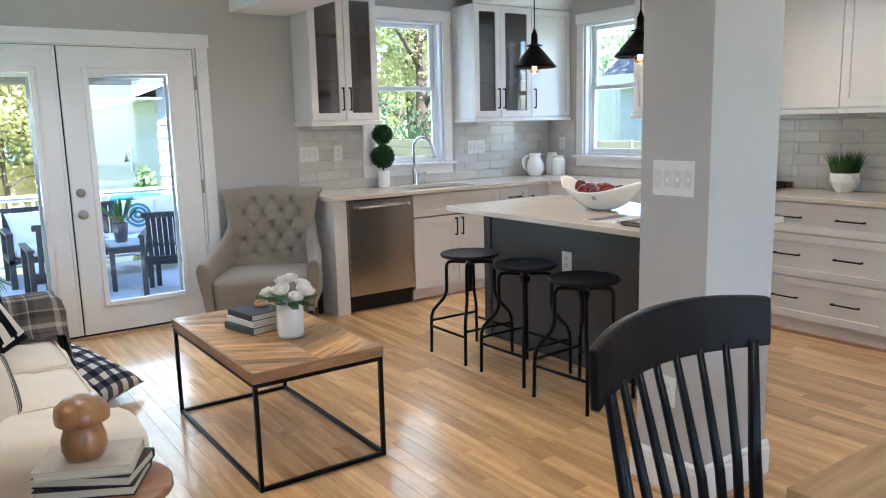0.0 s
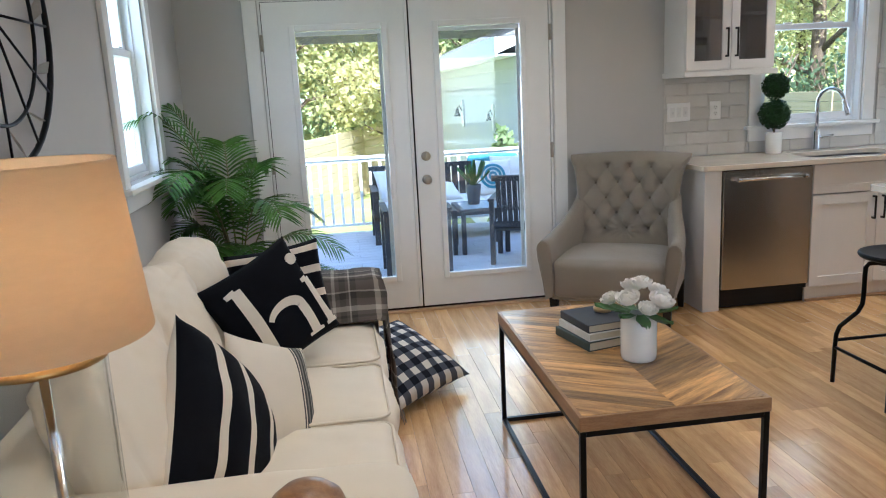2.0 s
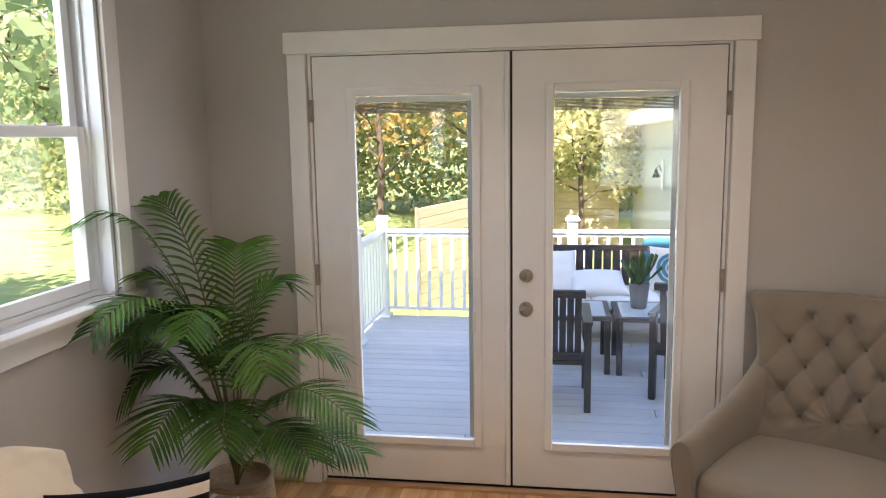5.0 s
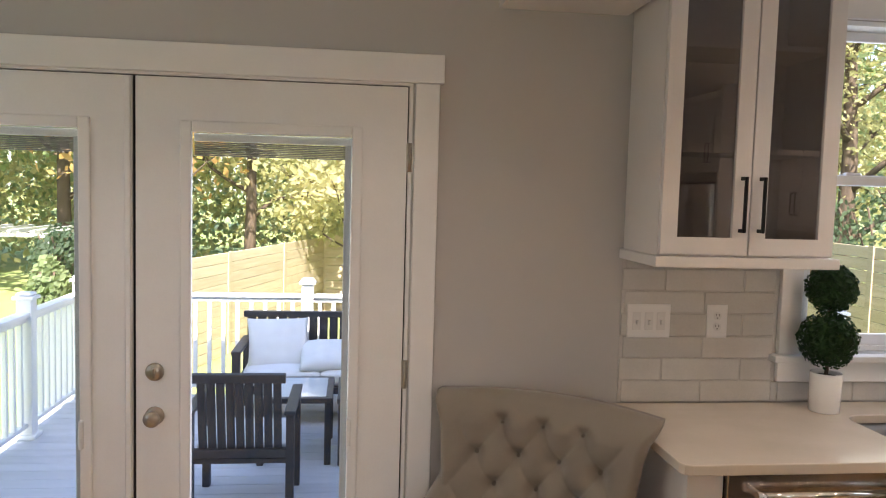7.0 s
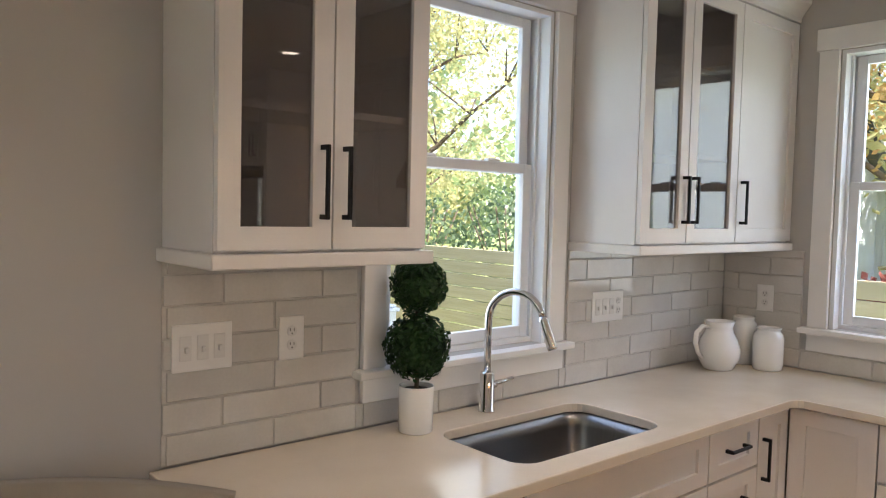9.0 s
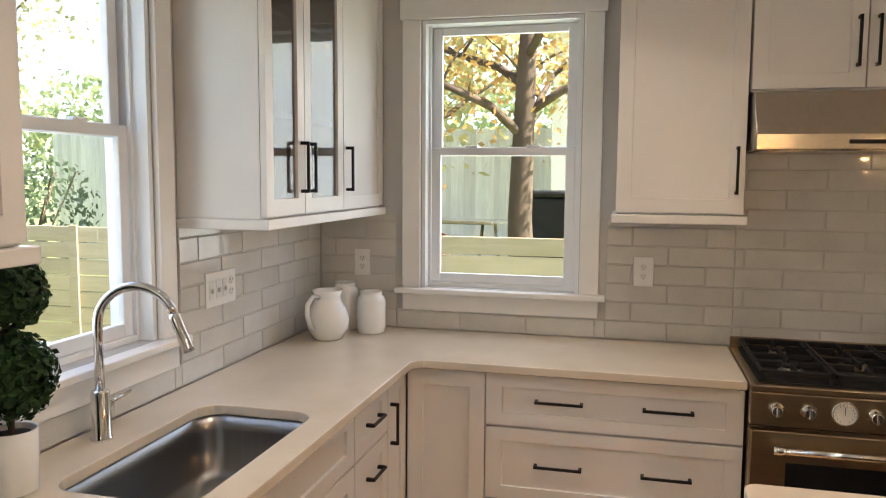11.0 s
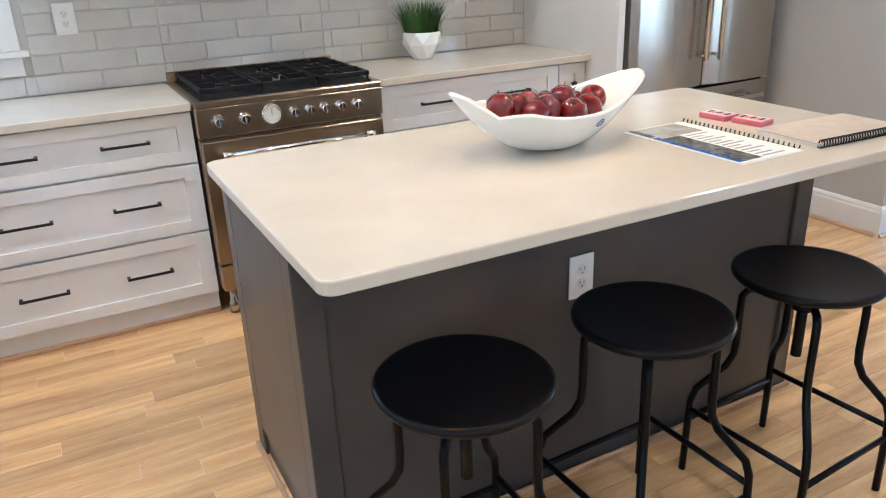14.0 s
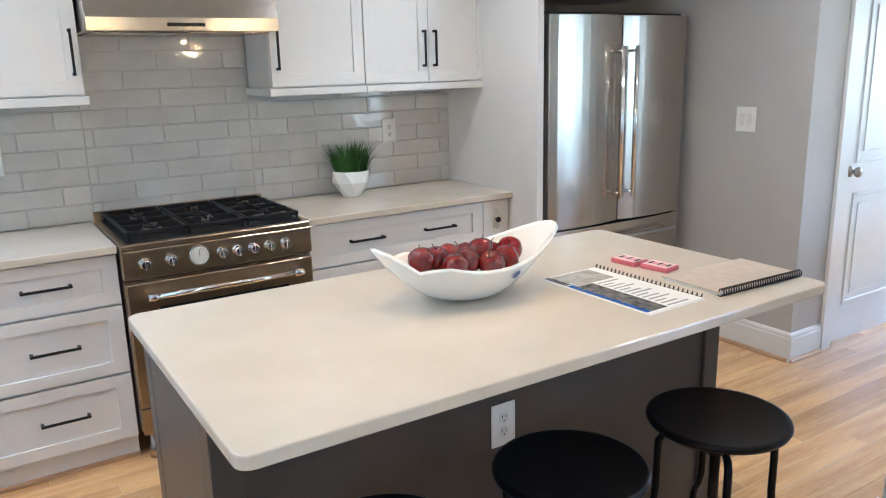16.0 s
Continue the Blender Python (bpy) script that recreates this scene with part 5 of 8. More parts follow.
grey_cloth = material("taupe_linen", (0.225, 0.190, 0.147), 0.9, scale=6, vary=0.07, bump=0.3, grain=480, sheen=0.2)
button_cloth = material("taupe_button", (0.16, 0.135, 0.105), 0.9, scale=20, vary=0.05)
dark_wood = material("ebonised_wood", (0.010, 0.008, 0.007), 0.4, spec=0.3, scale=10, vary=0.2, bump=0.05)
stripes_wide = cloth_rows("black_cream_stripe", [(0.0, INK), (0.20, CREAM), (0.265, INK), (0.44, CREAM), (0.505, INK), (0.69, CREAM), (0.75, INK), (0.93, CREAM)], (1, 1, 1))
stripes_narrow = cloth_rows("narrow_stripe", [(0.0, INK), (0.12, CREAM), (0.2, INK), (0.38, CREAM), (0.46, INK), (0.64, CREAM), (0.72, INK), (0.88, CREAM), (0.95, INK)], (1, 1, 1))
ikat = cloth_rows("ikat_band", [(0.0, CREAM), (0.69, (0.10, 0.09, 0.09)), (0.715, CREAM), (0.735, (0.08, 0.08, 0.08)), (0.775, (0.26, 0.24, 0.22)), (0.80, (0.06, 0.06, 0.06)), (0.845, (0.34, 0.31, 0.28)), (0.865, (0.07, 0.07, 0.07)), (0.90, CREAM), (0.93, (0.12, 0.11, 0.10)), (0.95, CREAM)], (1, 1, 1))
WH, BK = (0.80, 0.78, 0.74), (0.09, 0.10, 0.13)
check = cloth_rows("buffalo_check", [(0.0, WH), (0.5, BK)], (1, 1, 1), rows_y=[(0.0, WH), (0.5, BK)], stretch=6, crossing=True)
GA, GB, GC = (0.115, 0.095, 0.08), (0.42, 0.37, 0.31), (0.05, 0.045, 0.04)
plaid = cloth_rows("taupe_plaid", [(0.0, GA), (0.22, GB), (0.30, GA), (0.40, GC), (0.55, GA), (0.62, GB), (0.66, GC), (0.8, GA)], (1, 1, 1),
                   rows_y=[(0.0, GA), (0.2, GC), (0.34, GA), (0.46, GB), (0.56, GA), (0.70, GC), (0.85, GB), (0.9, GA)], stretch=4)


def soft_box(bm, x0, x1, y0, y1, z0, z1, r, puff=0.02, seed=0, n=12, crease=0.006):
    """A stuffed box: rounded edges, swollen faces and a few soft folds."""
    c = Vector(((x0 + x1) / 2, (y0 + y1) / 2, (z0 + z1) / 2))
    h = Vector(((x1 - x0) / 2, (y1 - y0) / 2, (z1 - z0) / 2))
    grid = {}

    def vert(p):
        key = tuple(round(v, 4) for v in p)
        if key not in grid:
            q = Vector((p[0] * h.x, p[1] * h.y, p[2] * h.z))
            inner = Vector((max(-h.x + r, min(h.x - r, q.x)), max(-h.y + r, min(h.y - r, q.y)), max(-h.z + r, min(h.z - r, q.z))))
            d = q - inner
            if d.length > 1e-6:
                q = inner + d.normalized() * r
            swell = [(1 - p[(k + 1) % 3] ** 2) * (1 - p[(k + 2) % 3] ** 2) * abs(p[k]) ** 3 for k in range(3)]
            q += Vector([math.copysign(puff * s, p[k]) for k, s in enumerate(swell)])
            w = noise.noise_vector((q + Vector((seed * 3.1, seed, 0))) * 6.0) * crease + noise.noise_vector((q + Vector((seed, 5, 0))) * 18.0) * crease * 0.4
            grid[key] = bm.verts.new(c + q + w)
        return grid[key]

    def edge(t):
        return math.copysign(abs(t) ** 0.75, t)

    for axis in range(3):
        for side in (-1, 1):
            for i in range(n):
                for j in range(n):
                    vs = []
                    for di, dj in ((0, 0), (1, 0), (1, 1), (0, 1)):
                        p = [0, 0, 0]
                        p[axis], p[(axis + 1) % 3], p[(axis + 2) % 3] = side, edge(-1 + 2 * (i + di) / n), edge(-1 + 2 * (j + dj) / n)
                        vs.append(vert(p))
                    try:
                        bm.faces.new(vs).smooth = True
                    except ValueError:
                        pass


def pillow_bulge(u, v, t):
    return t * (max(0.0, 1 - u * u) * max(0.0, 1 - v * v)) ** 0.42


def pillow_xy(u, v, s):
    """Outline with drawn-in sides and pointed corners."""
    return s * u * (1 - 0.07 * (1 - u * u * 0.0) * (1 - v * v) * abs(u)), s * v * (1 - 0.07 * (1 - u * u) * abs(v))


def pillow(name, m, size, thick, mats, label, seed, uv_turn=False, n=26, parent=None):
    """A square stuffed cushion lying in local xy; mats = front, back."""
    bm = bmesh.new()
    uvl = bm.loops.layers.uv.new("UVMap")
    for side in (1, -1):
        g = []
        for j in range(n + 1):
            row = []
            for i in range(n + 1):
                u, v = -1 + 2 * i / n, -1 + 2 * j / n
                x, y = pillow_xy(u, v, size / 2)
                z = side * pillow_bulge(u, v, thick / 2)
                w = noise.noise(Vector((x * 9 + seed, y * 9, side * 3.0))) * 0.012 * (1 - u ** 4) * (1 - v ** 4)
                row.append(bm.verts.new((x, y, z + w)))
            g.append(row)
        for j in range(n):
            for i in range(n):
                q = [(i, j), (i + 1, j), (i + 1, j + 1), (i, j + 1)]
                f = bm.faces.new([g[b][a] for a, b in (q if side > 0 else q[::-1])])
                f.smooth = True
                f.material_index = 0 if side > 0 else 1
                for lp, (a, b) in zip(f.loops, q if side > 0 else q[::-1]):
                    lp[uvl].uv = (b / n, a / n) if uv_turn else (a / n, b / n)
    bmesh.ops.remove_doubles(bm, verts=bm.verts, dist=0.0008)
    me = bpy.data.meshes.new(name)
    bm.to_mesh(me)
    bm.free()
    for mt in mats:
        me.materials.append(mt)
    ob = new(name, me)
    ob.matrix_basis = m
    return tagged(ob, label, "cushion")


# sofa
SX0, SX1, SY0, SY1 = 0.66, 1.66, 2.77, 4.86
sofa = thing("sofa", pose(0, 0, 0), "cream slipcovered three-seat sofa against the grey wall", "sofa")
bm = bmesh.new()
soft_box(bm, SX0 + 0.02, SX1 - 0.03, SY0 + 0.04, SY1 - 0.04, 0.015, 0.31, 0.03, 0.005, 1)
part("base", bm, slip, sofa)
for y0, y1, sd_ in ((SY0, SY0 + 0.25, 2), (SY1 - 0.25, SY1, 3)):
    bm = bmesh.new()
    soft_box(bm, SX0 + 0.05, SX1, y0, y1, 0.02, 0.625, 0.075, 0.012, sd_, n=14)
    part("arm", bm, slip, sofa)
bm = bmesh.new()
soft_box(bm, SX0, SX0 + 0.24, SY0 + 0.02, SY1 - 0.02, 0.05, 0.70, 0.07, 0.015, 4, n=16)
part("back", bm, slip, sofa)
span = (SY1 - SY0 - 0.50) / 3
for k in range(3):
    y0 = SY0 + 0.25 + k * span
    bm = bmesh.new()
    soft_box(bm, SX0 + 0.22, SX1 - 0.005, y0 + 0.004, y0 + span - 0.004, 0.31, 0.475, 0.055, 0.022, 10 + k, n=22, crease=0.014)
    seat = part("seat_cushion", bm, slip, sofa)
    bm = bmesh.new()
    tube(bm, [(a, b, 0.4655) for a, b in rounded_rect(SX0 + 0.24, SX1 - 0.016, y0 + 0.016, y0 + span - 0.016, 0.05, 5)], 0.0055, 6, closed=True)
    part("piping", bm, slip, seat, "piped seam round the cushion")
    bm = bmesh.new()
    soft_box(bm, -0.085, 0.085, -span / 2 - 0.004, span / 2 + 0.004, -0.24, 0.245, 0.030, 0.062, 20 + k, n=36, crease=0.020)
    bc = part("back_cushion", bm, slip, sofa)
    bc.matrix_basis = pose(SX0 + 0.30, y0 + span / 2, 0.645, 0, -16, (0, 3, -4)[k])

pillow("cushion", pose(1.18, 3.32, 0.575, 0, 0, -13) @ pose(0, 0, 0, 0, 74, 0) @ pose(0, 0, 0, 0, 0, 44), 0.50, 0.19, (stripes_wide, cream_cloth), "black and cream striped cushion on the sofa", 1)
pillow("cushion", pose(1.29, 3.57, 0.565, 0, 0, -26) @ pose(0, 0, 0, 0, 68, 0) @ pose(0, 0, 0, 0, 0, 62), 0.37, 0.13, (ikat, cream_cloth), "small cream cushion with a woven grey band", 2)
pillow("cushion", pose(1.27, 4.43, 0.675, 74, 0, 14) @ pose(0, 0, 0, 0, 0, 5), 0.39, 0.13, (stripes_narrow, stripes_narrow), "black and cream striped cushion behind the lettered one", 3, uv_turn=True)
hm = pose(1.255, 4.10, 0.695, 72, 0, 30) @ pose(0, 0, 0, 0, 0, 22)
hi = pillow("cushion", hm, 0.41, 0.15, (ink_cloth, ink_cloth), "black cushion with cream appliqued letters", 4)


def applique(bm, path, widths, seg=14):
    """A band of felt laid on the cushion's front along a path of (u, v) with a width at each point."""
    dense = []
    for (p, q), (w0, w1) in zip(zip(path, path[1:]), zip(widths, widths[1:])):
        for k in range(seg):
            t = k / seg
            dense.append((p[0] + (q[0] - p[0]) * t, p[1] + (q[1] - p[1]) * t, w0 + (w1 - w0) * t))
    dense.append((*path[-1], widths[-1]))
    rows = []
    for k, (u, v, w) in enumerate(dense):
        a, b = dense[max(k - 1, 0)], dense[min(k + 1, len(dense) - 1)]
        d = Vector((b[0] - a[0], b[1] - a[1])).normalized()
        row = []
        for s in (-1, -0.5, 0, 0.5, 1):
            uu, vv = u - d.y * w * s, v + d.x * w * s
            x, y = pillow_xy(uu, vv, 0.205)
            lump = noise.noise(Vector((x * 9 + 4, y * 9, 3.0))) * 0.012 * max(0, 1 - uu ** 4) * max(0, 1 - vv ** 4)
            row.append(bm.verts.new((x, y, pillow_bulge(uu, vv, 0.075) + lump + 0.006)))
        rows.append(row)
    for r0, r1 in zip(rows, rows[1:]):
        for k in range(4):
            bm.faces.new((r0[k], r0[k + 1], r1[k + 1], r1[k])).smooth = True


def letter(name, strokes, shift):
    bm = bmesh.new()
    for path, widths in strokes:
        applique(bm, [(u + shift, v) for u, v in path], widths)
    part(name, bm, cream_cloth, hi, "cream felt letter")


arch = [(0.12 - 0.37 * math.cos(a), -0.20 + 0.22 * math.sin(a)) for a in (radians(k) for k in range(20, 176, 13))]
letter("letter_h", [([(-0.44, 0.70), (-0.44, -0.86)], [0.115, 0.115]), ([(-0.66, 0.66), (-0.44, 0.69)], [0.045, 0.06]), ([(-0.68, -0.84), (-0.20, -0.84)], [0.035, 0.035]),
                    (arch + [(0.49, -0.32), (0.49, -0.80)], [0.05 + 0.05 * k / len(arch) for k in range(len(arch))] + [0.10, 0.10]), ([(0.32, -0.80), (0.66, -0.80)], [0.035, 0.035])], -0.04)
letter("letter_i", [([(0.74, 0.16), (0.74, -0.80)], [0.09, 0.09]), ([(0.58, 0.16), (0.74, 0.16)], [0.04, 0.05]), ([(0.60, -0.80), (0.90, -0.80)], [0.035, 0.035])], 0.12)
bm = bmesh.new()
x, y = pillow_xy(0.80, 0.60, 0.205)
lathe(bm, [(0.022, 0), (0.022, 0.003), (0.018, 0.005)], 20, x, y, pillow_bulge(0.80, 0.60, 0.075) + 0.004)
part("button", bm, cream_cloth, hi, "cream button dot")

# throw over the far arm
throw = thing("throw_blanket", pose(0, 0, 0), "taupe plaid throw draped over the sofa arm", "throw")
bm = bmesh.new()
uvl = bm.loops.layers.uv.new("UVMap")
prof = [(4.48, 0.505), (4.545, 0.52), (4.575, 0.60), (4.60, 0.655), (4.66, 0.668), (4.74, 0.668), (4.82, 0.66), (4.872, 0.615), (4.885, 0.5), (4.89, 0.40)]
na, nb = 34, len(prof)
rows = []
for i in range(na + 1):
    t = i / na
    row = []
    for j, (py, pz) in enumerate(prof):
        s = j / (nb - 1)
        if t < 0.52:
            px, z = 1.06 + t / 0.52 * 0.615, pz
        else:
            k = (t - 0.52) / 0.48
            px = 1.675 + 0.022 + 0.012 * math.sin(9 * s + 3 * k) + 0.03 * k
            z = max(0.015, pz + 0.01 - k * (0.60 - 0.10 * abs(s - 0.4)) * (pz / 0.66))
        wob = noise.noise(Vector((px * 8, py * 8, z * 7))) * 0.014
        row.append(bm.verts.new((px + (wob if t > 0.5 else 0), py + wob * 0.6 * (1 if t < 0.5 else 0.3), z + (abs(wob) + 0.004 if t < 0.52 else 0))))
    rows.append(row)
for i in range(na):
    for j in range(nb - 1):
        f = bm.faces.new((rows[i][j], rows[i + 1][j], rows[i + 1][j + 1], rows[i][j + 1]))
        f.smooth = True
        for lp, (a, b) in zip(f.loops, ((i, j), (i + 1, j), (i + 1, j + 1), (i, j + 1))):
            lp[uvl].uv = (a / na * 1.6, b / (nb - 1) * 0.9)
cl = part("cloth", bm, plaid, throw)
cl.modifiers.new("thick", "SOLIDIFY").thickness = 0.007
bm = bmesh.new()
fr_y = [4.50 + 0.38 * k / 30 for k in range(31)]
for k, y in enumerate(fr_y):
    x = 1.735 + 0.01 * math.sin(k)
    tube(bm, [(x, y, 0.06), (x + 0.006, y + 0.003, 0.035), (x + 0.012, y - 0.002, 0.008)], 0.0018, 5)
part("fringe", bm, grey_cloth, throw)

pillow("floor_cushion", pose(1.765, 4.89, 0.165, 0, 0, 43) @ pose(0, 0, 0, 24, 0, 0), 0.52, 0.18, (check, check), "large black and white checked floor cushion propped by the sofa", 6)

# armchair, turned toward the room
ac = thing("armchair", pose(3.235, 5.76, 0, 0, 0, -32) @ Matrix.Diagonal((1.06, 1.04, 0.97, 1.0)), "taupe button-tufted wing armchair with dark legs", "armchair")
bm = bmesh.new()
soft_box(bm, -0.315, 0.315, -0.355, 0.22, 0.205, 0.452, 0.045, 0.014, 31, n=18, crease=0.003)
part("seat", bm, grey_cloth, ac)
bm = bmesh.new()
soft_box(bm, -0.325, 0.325, -0.335, 0.29, 0.19, 0.235, 0.015, 0.001, 32, n=8, crease=0.001)
part("apron", bm, grey_cloth, ac)
HS, VS, TZ = 0.066, 0.098, 0.545
tufts = [(x, TZ + VS * r) for r in range(5) for x in ((-2 * HS, 0.0, 2 * HS) if r % 2 == 0 else (-3 * HS, -HS, HS, 3 * HS))]
tufts += [(x, TZ) for x in (-4 * HS, 4 * HS)]


def lean(z):
    """The back leans away and rolls over at the top."""
    return 0.17 + 0.26 * max(0, z - 0.40) ** 1.15 + 0.055 * max(0.0, (z - 0.93) / 0.10) ** 2


def back_curve(x, z):
    """The chair back curves round the sitter and is drawn in at each button."""
    y = lean(z) - 0.62 * x * x
    d = min((x - a) ** 2 + (z - b) ** 2 for a, b in tufts)
    a, b = x / HS + (z - TZ) / VS, x / HS - (z - TZ) / VS
    da, db = abs((a + 1) % 2 - 1), abs((b + 1) % 2 - 1)
    low, high = TZ, TZ + 4 * VS
    inside = 1.0 if low < z < high else max(0.0, 1 - min(abs(z - low), abs(z - high)) / 0.05)
    inside *= max(0.0, min(1.0, (0.30 - abs(x)) / 0.06))
    fold = math.exp(-(da / 0.10) ** 2) + math.exp(-(db / 0.10) ** 2)
    swell = math.sin(math.pi * da / 2) * math.sin(math.pi * db / 2)
    pull = 0.004 * math.exp(-d / 0.004) * math.sin(14 * math.atan2(z - TZ, x + 0.01))
    return y + 0.032 * math.exp(-d / 0.0007) + inside * (0.0042 * fold - 0.010 * swell) + pull


def back_half_width(z):
    """Narrow at the waist, flaring into the wings and a scrolled top."""
    k = max(0.0, (z - 0.62) / 0.40)
    return 0.292 + 0.050 * k ** 1.5 + 0.022 * math.exp(-((z - 1.01) / 0.05) ** 2) + 0.03 * max(0.0, (0.62 - z) / 0.3)


bm = bmesh.new()
nx, nz = 120, 120
g0, g1 = [], []
for j in range(nz + 1):
    z = 0.36 + 0.665 * j / nz
    r0, r1 = [], []
    for i in range(nx + 1):
        u = -1 + 2 * i / nx
        x = u * back_half_width(z)
        topz = z + 0.014 * math.cos(u * 1.4) * (j / nz)
        e = max(abs(u), j / nz if j > nz * 0.5 else 0)
        rnd_in = 0.040 * max(0, (e - 0.91) / 0.09) ** 2
        r0.append(bm.verts.new((x, back_curve(x, z) + rnd_in, topz)))
        r1.append(bm.verts.new((x, lean(z) + 0.105 - 0.62 * x * x - rnd_in * 0.7, topz)))
    g0.append(r0)
    g1.append(r1)
for j in range(nz):
    for i in range(nx):
        bm.faces.new((g0[j][i], g0[j][i + 1], g0[j + 1][i + 1], g0[j + 1][i])).smooth = True
        bm.faces.new((g1[j][i], g1[j + 1][i], g1[j + 1][i + 1], g1[j][i + 1])).smooth = True
for j in range(nz):
    for i in (0, nx):
        bm.faces.new((g0[j][i], g0[j + 1][i], g1[j + 1][i], g1[j][i])).smooth = True
for i in range(nx):
    bm.faces.new((g0[nz][i], g0[nz][i + 1], g1[nz][i + 1], g1[nz][i])).smooth = True
    bm.faces.new((g0[0][i], g1[0][i], g1[0][i + 1], g0[0][i + 1]))
part("backrest", bm, grey_cloth, ac, "deep button-tufted back")
for a, b in tufts:
    bm = bmesh.new()
    bmesh.ops.create_uvsphere(bm, u_segments=10, v_segments=6, radius=0.0135, matrix=Matrix.Translation((a, back_curve(a, b) - 0.002, b)) @ Matrix.Diagonal((1, 0.6, 1, 1)))
    part("button", bm, button_cloth, ac, smooth=True)
for sx in (-1, 1):
    bm = bmesh.new()
    rings = []
    # the arm sweeps down and outward from the back to the front
    n_arm = 24
    for k in range(n_arm + 1):
        t = k / n_arm
        y = 0.27 - 0.635 * t
        h = 0.582 + 0.215 * (1 - t) ** 2.6 - 0.012 * max(0.0, (t - 0.9) / 0.1) ** 2
        flare = 0.075 * math.sin(min(1.0, t * 1.25) * math.pi / 2) ** 1.4
        xo, xi = 0.318 + flare, 0.240 + flare * 1.05
        foot = 0.335 + 0.012 * t
        ring = [(min(xi, 0.300), 0.22), (xi - 0.006, h - 0.10), (xi, h - 0.045), (xi + 0.008, h - 0.020), (xi + 0.022, h - 0.005), ((xi + xo) / 2, h), (xo - 0.022, h - 0.005), (xo - 0.008, h - 0.020),
                (xo, h - 0.045), (xo - 0.004, h - 0.10), (foot + 0.012, 0.30), (foot, 0.20)]
        rings.append([bm.verts.new((sx * x, y, z)) for x, z in ring])
    m_ = len(rings[0])
    for a, b in zip(rings, rings[1:]):
        for j in range(m_):
            bm.faces.new((a[j], a[(j + 1) % m_], b[(j + 1) % m_], b[j])).smooth = True
    bm.faces.new(rings[0])
    bm.faces.new(rings[-1][::-1])
    arm = part("arm", bm, grey_cloth, ac, bevel=0.007)
    bm = bmesh.new()
    tube(bm, [(v[0], v[1] - 0.366, v[2]) for v in [(sx * q[0], 0.0, q[1]) for q in ring]], 0.0026, 6)
    part("welt", bm, grey_cloth, arm, "stitched welt round the arm front")
    for y in (-0.30, 0.27):
        bm = bmesh.new()
        w0, w1, kick = 0.024, 0.016, (0.05 if y > 0 else 0.0)
        vs = [bm.verts.new((sx * 0.315 + a * w1, y + kick + b * w1, 0.0)) for a, b in ((-1, -1), (1, -1), (1, 1), (-1, 1))]
        ws = [bm.verts.new((sx * 0.315 + a * w0, y + b * w0, 0.20)) for a, b in ((-1, -1), (1, -1), (1, 1), (-1, 1))]
        bm.faces.new(vs[::-1])
        bm.faces.new(ws)
        for k in range(4):
            bm.faces.new((vs[k], vs[(k + 1) % 4], ws[(k + 1) % 4], ws[k]))
        part("leg", bm, dark_wood, ac, "dark tapered leg", bevel=0.002)

# coffee table with a chevron top
ct = thing("coffee_table", pose(2.477, 3.885, 0), "chevron-pieced wooden coffee table on a thin black frame", "coffee table")
TX, TY, TH = 0.300, 0.562, 0.508
wood_strip = material("reclaimed_strip", (0.17, 0.082, 0.028), 0.27, scale=6, vary=0.2, bump=0.14, grain=60, second=(0.62, 0.36, 0.135), stretch=(0.8, 8, 2), random_tint=0.45, coat=0.25)
wood_edge = material("table_edge", (0.24, 0.12, 0.05), 0.4, scale=8, vary=0.2, bump=0.1, second=(0.42, 0.25, 0.12), stretch=(1, 1, 6))
for nm, a in (("top_core", 0),):
    bm = bmesh.new()
    box(bm, -TX + 0.006, TX - 0.006, -TY + 0.006, TY - 0.006, TH - 0.045, TH - 0.012)
    part(nm, bm, wood_edge, ct)
for a, b, c, d in ((-TX, TX, -TY, -TY + 0.012), (-TX, TX, TY - 0.012, TY), (-TX, -TX + 0.012, -TY + 0.0125, TY - 0.0125), (TX - 0.012, TX, -TY + 0.0125, TY - 0.0125)):
    bm = bmesh.new()
    box(bm, a, b, c, d, TH - 0.046, TH - 0.0005, 0.001)
    part("edge_band", bm, wood_edge, ct)


def clip_poly(poly, axis, limit, keep_less):
    out = []
    for p, q in zip(poly, poly[1:] + poly[:1]):
        ip, iq = (p[axis] <= limit) == keep_less, (q[axis] <= limit) == keep_less
        if ip:
            out.append(p)
        if ip != iq:
            t = (limit - p[axis]) / (q[axis] - p[axis])
            out.append((p[0] + (q[0] - p[0]) * t, p[1] + (q[1] - p[1]) * t))
    return out


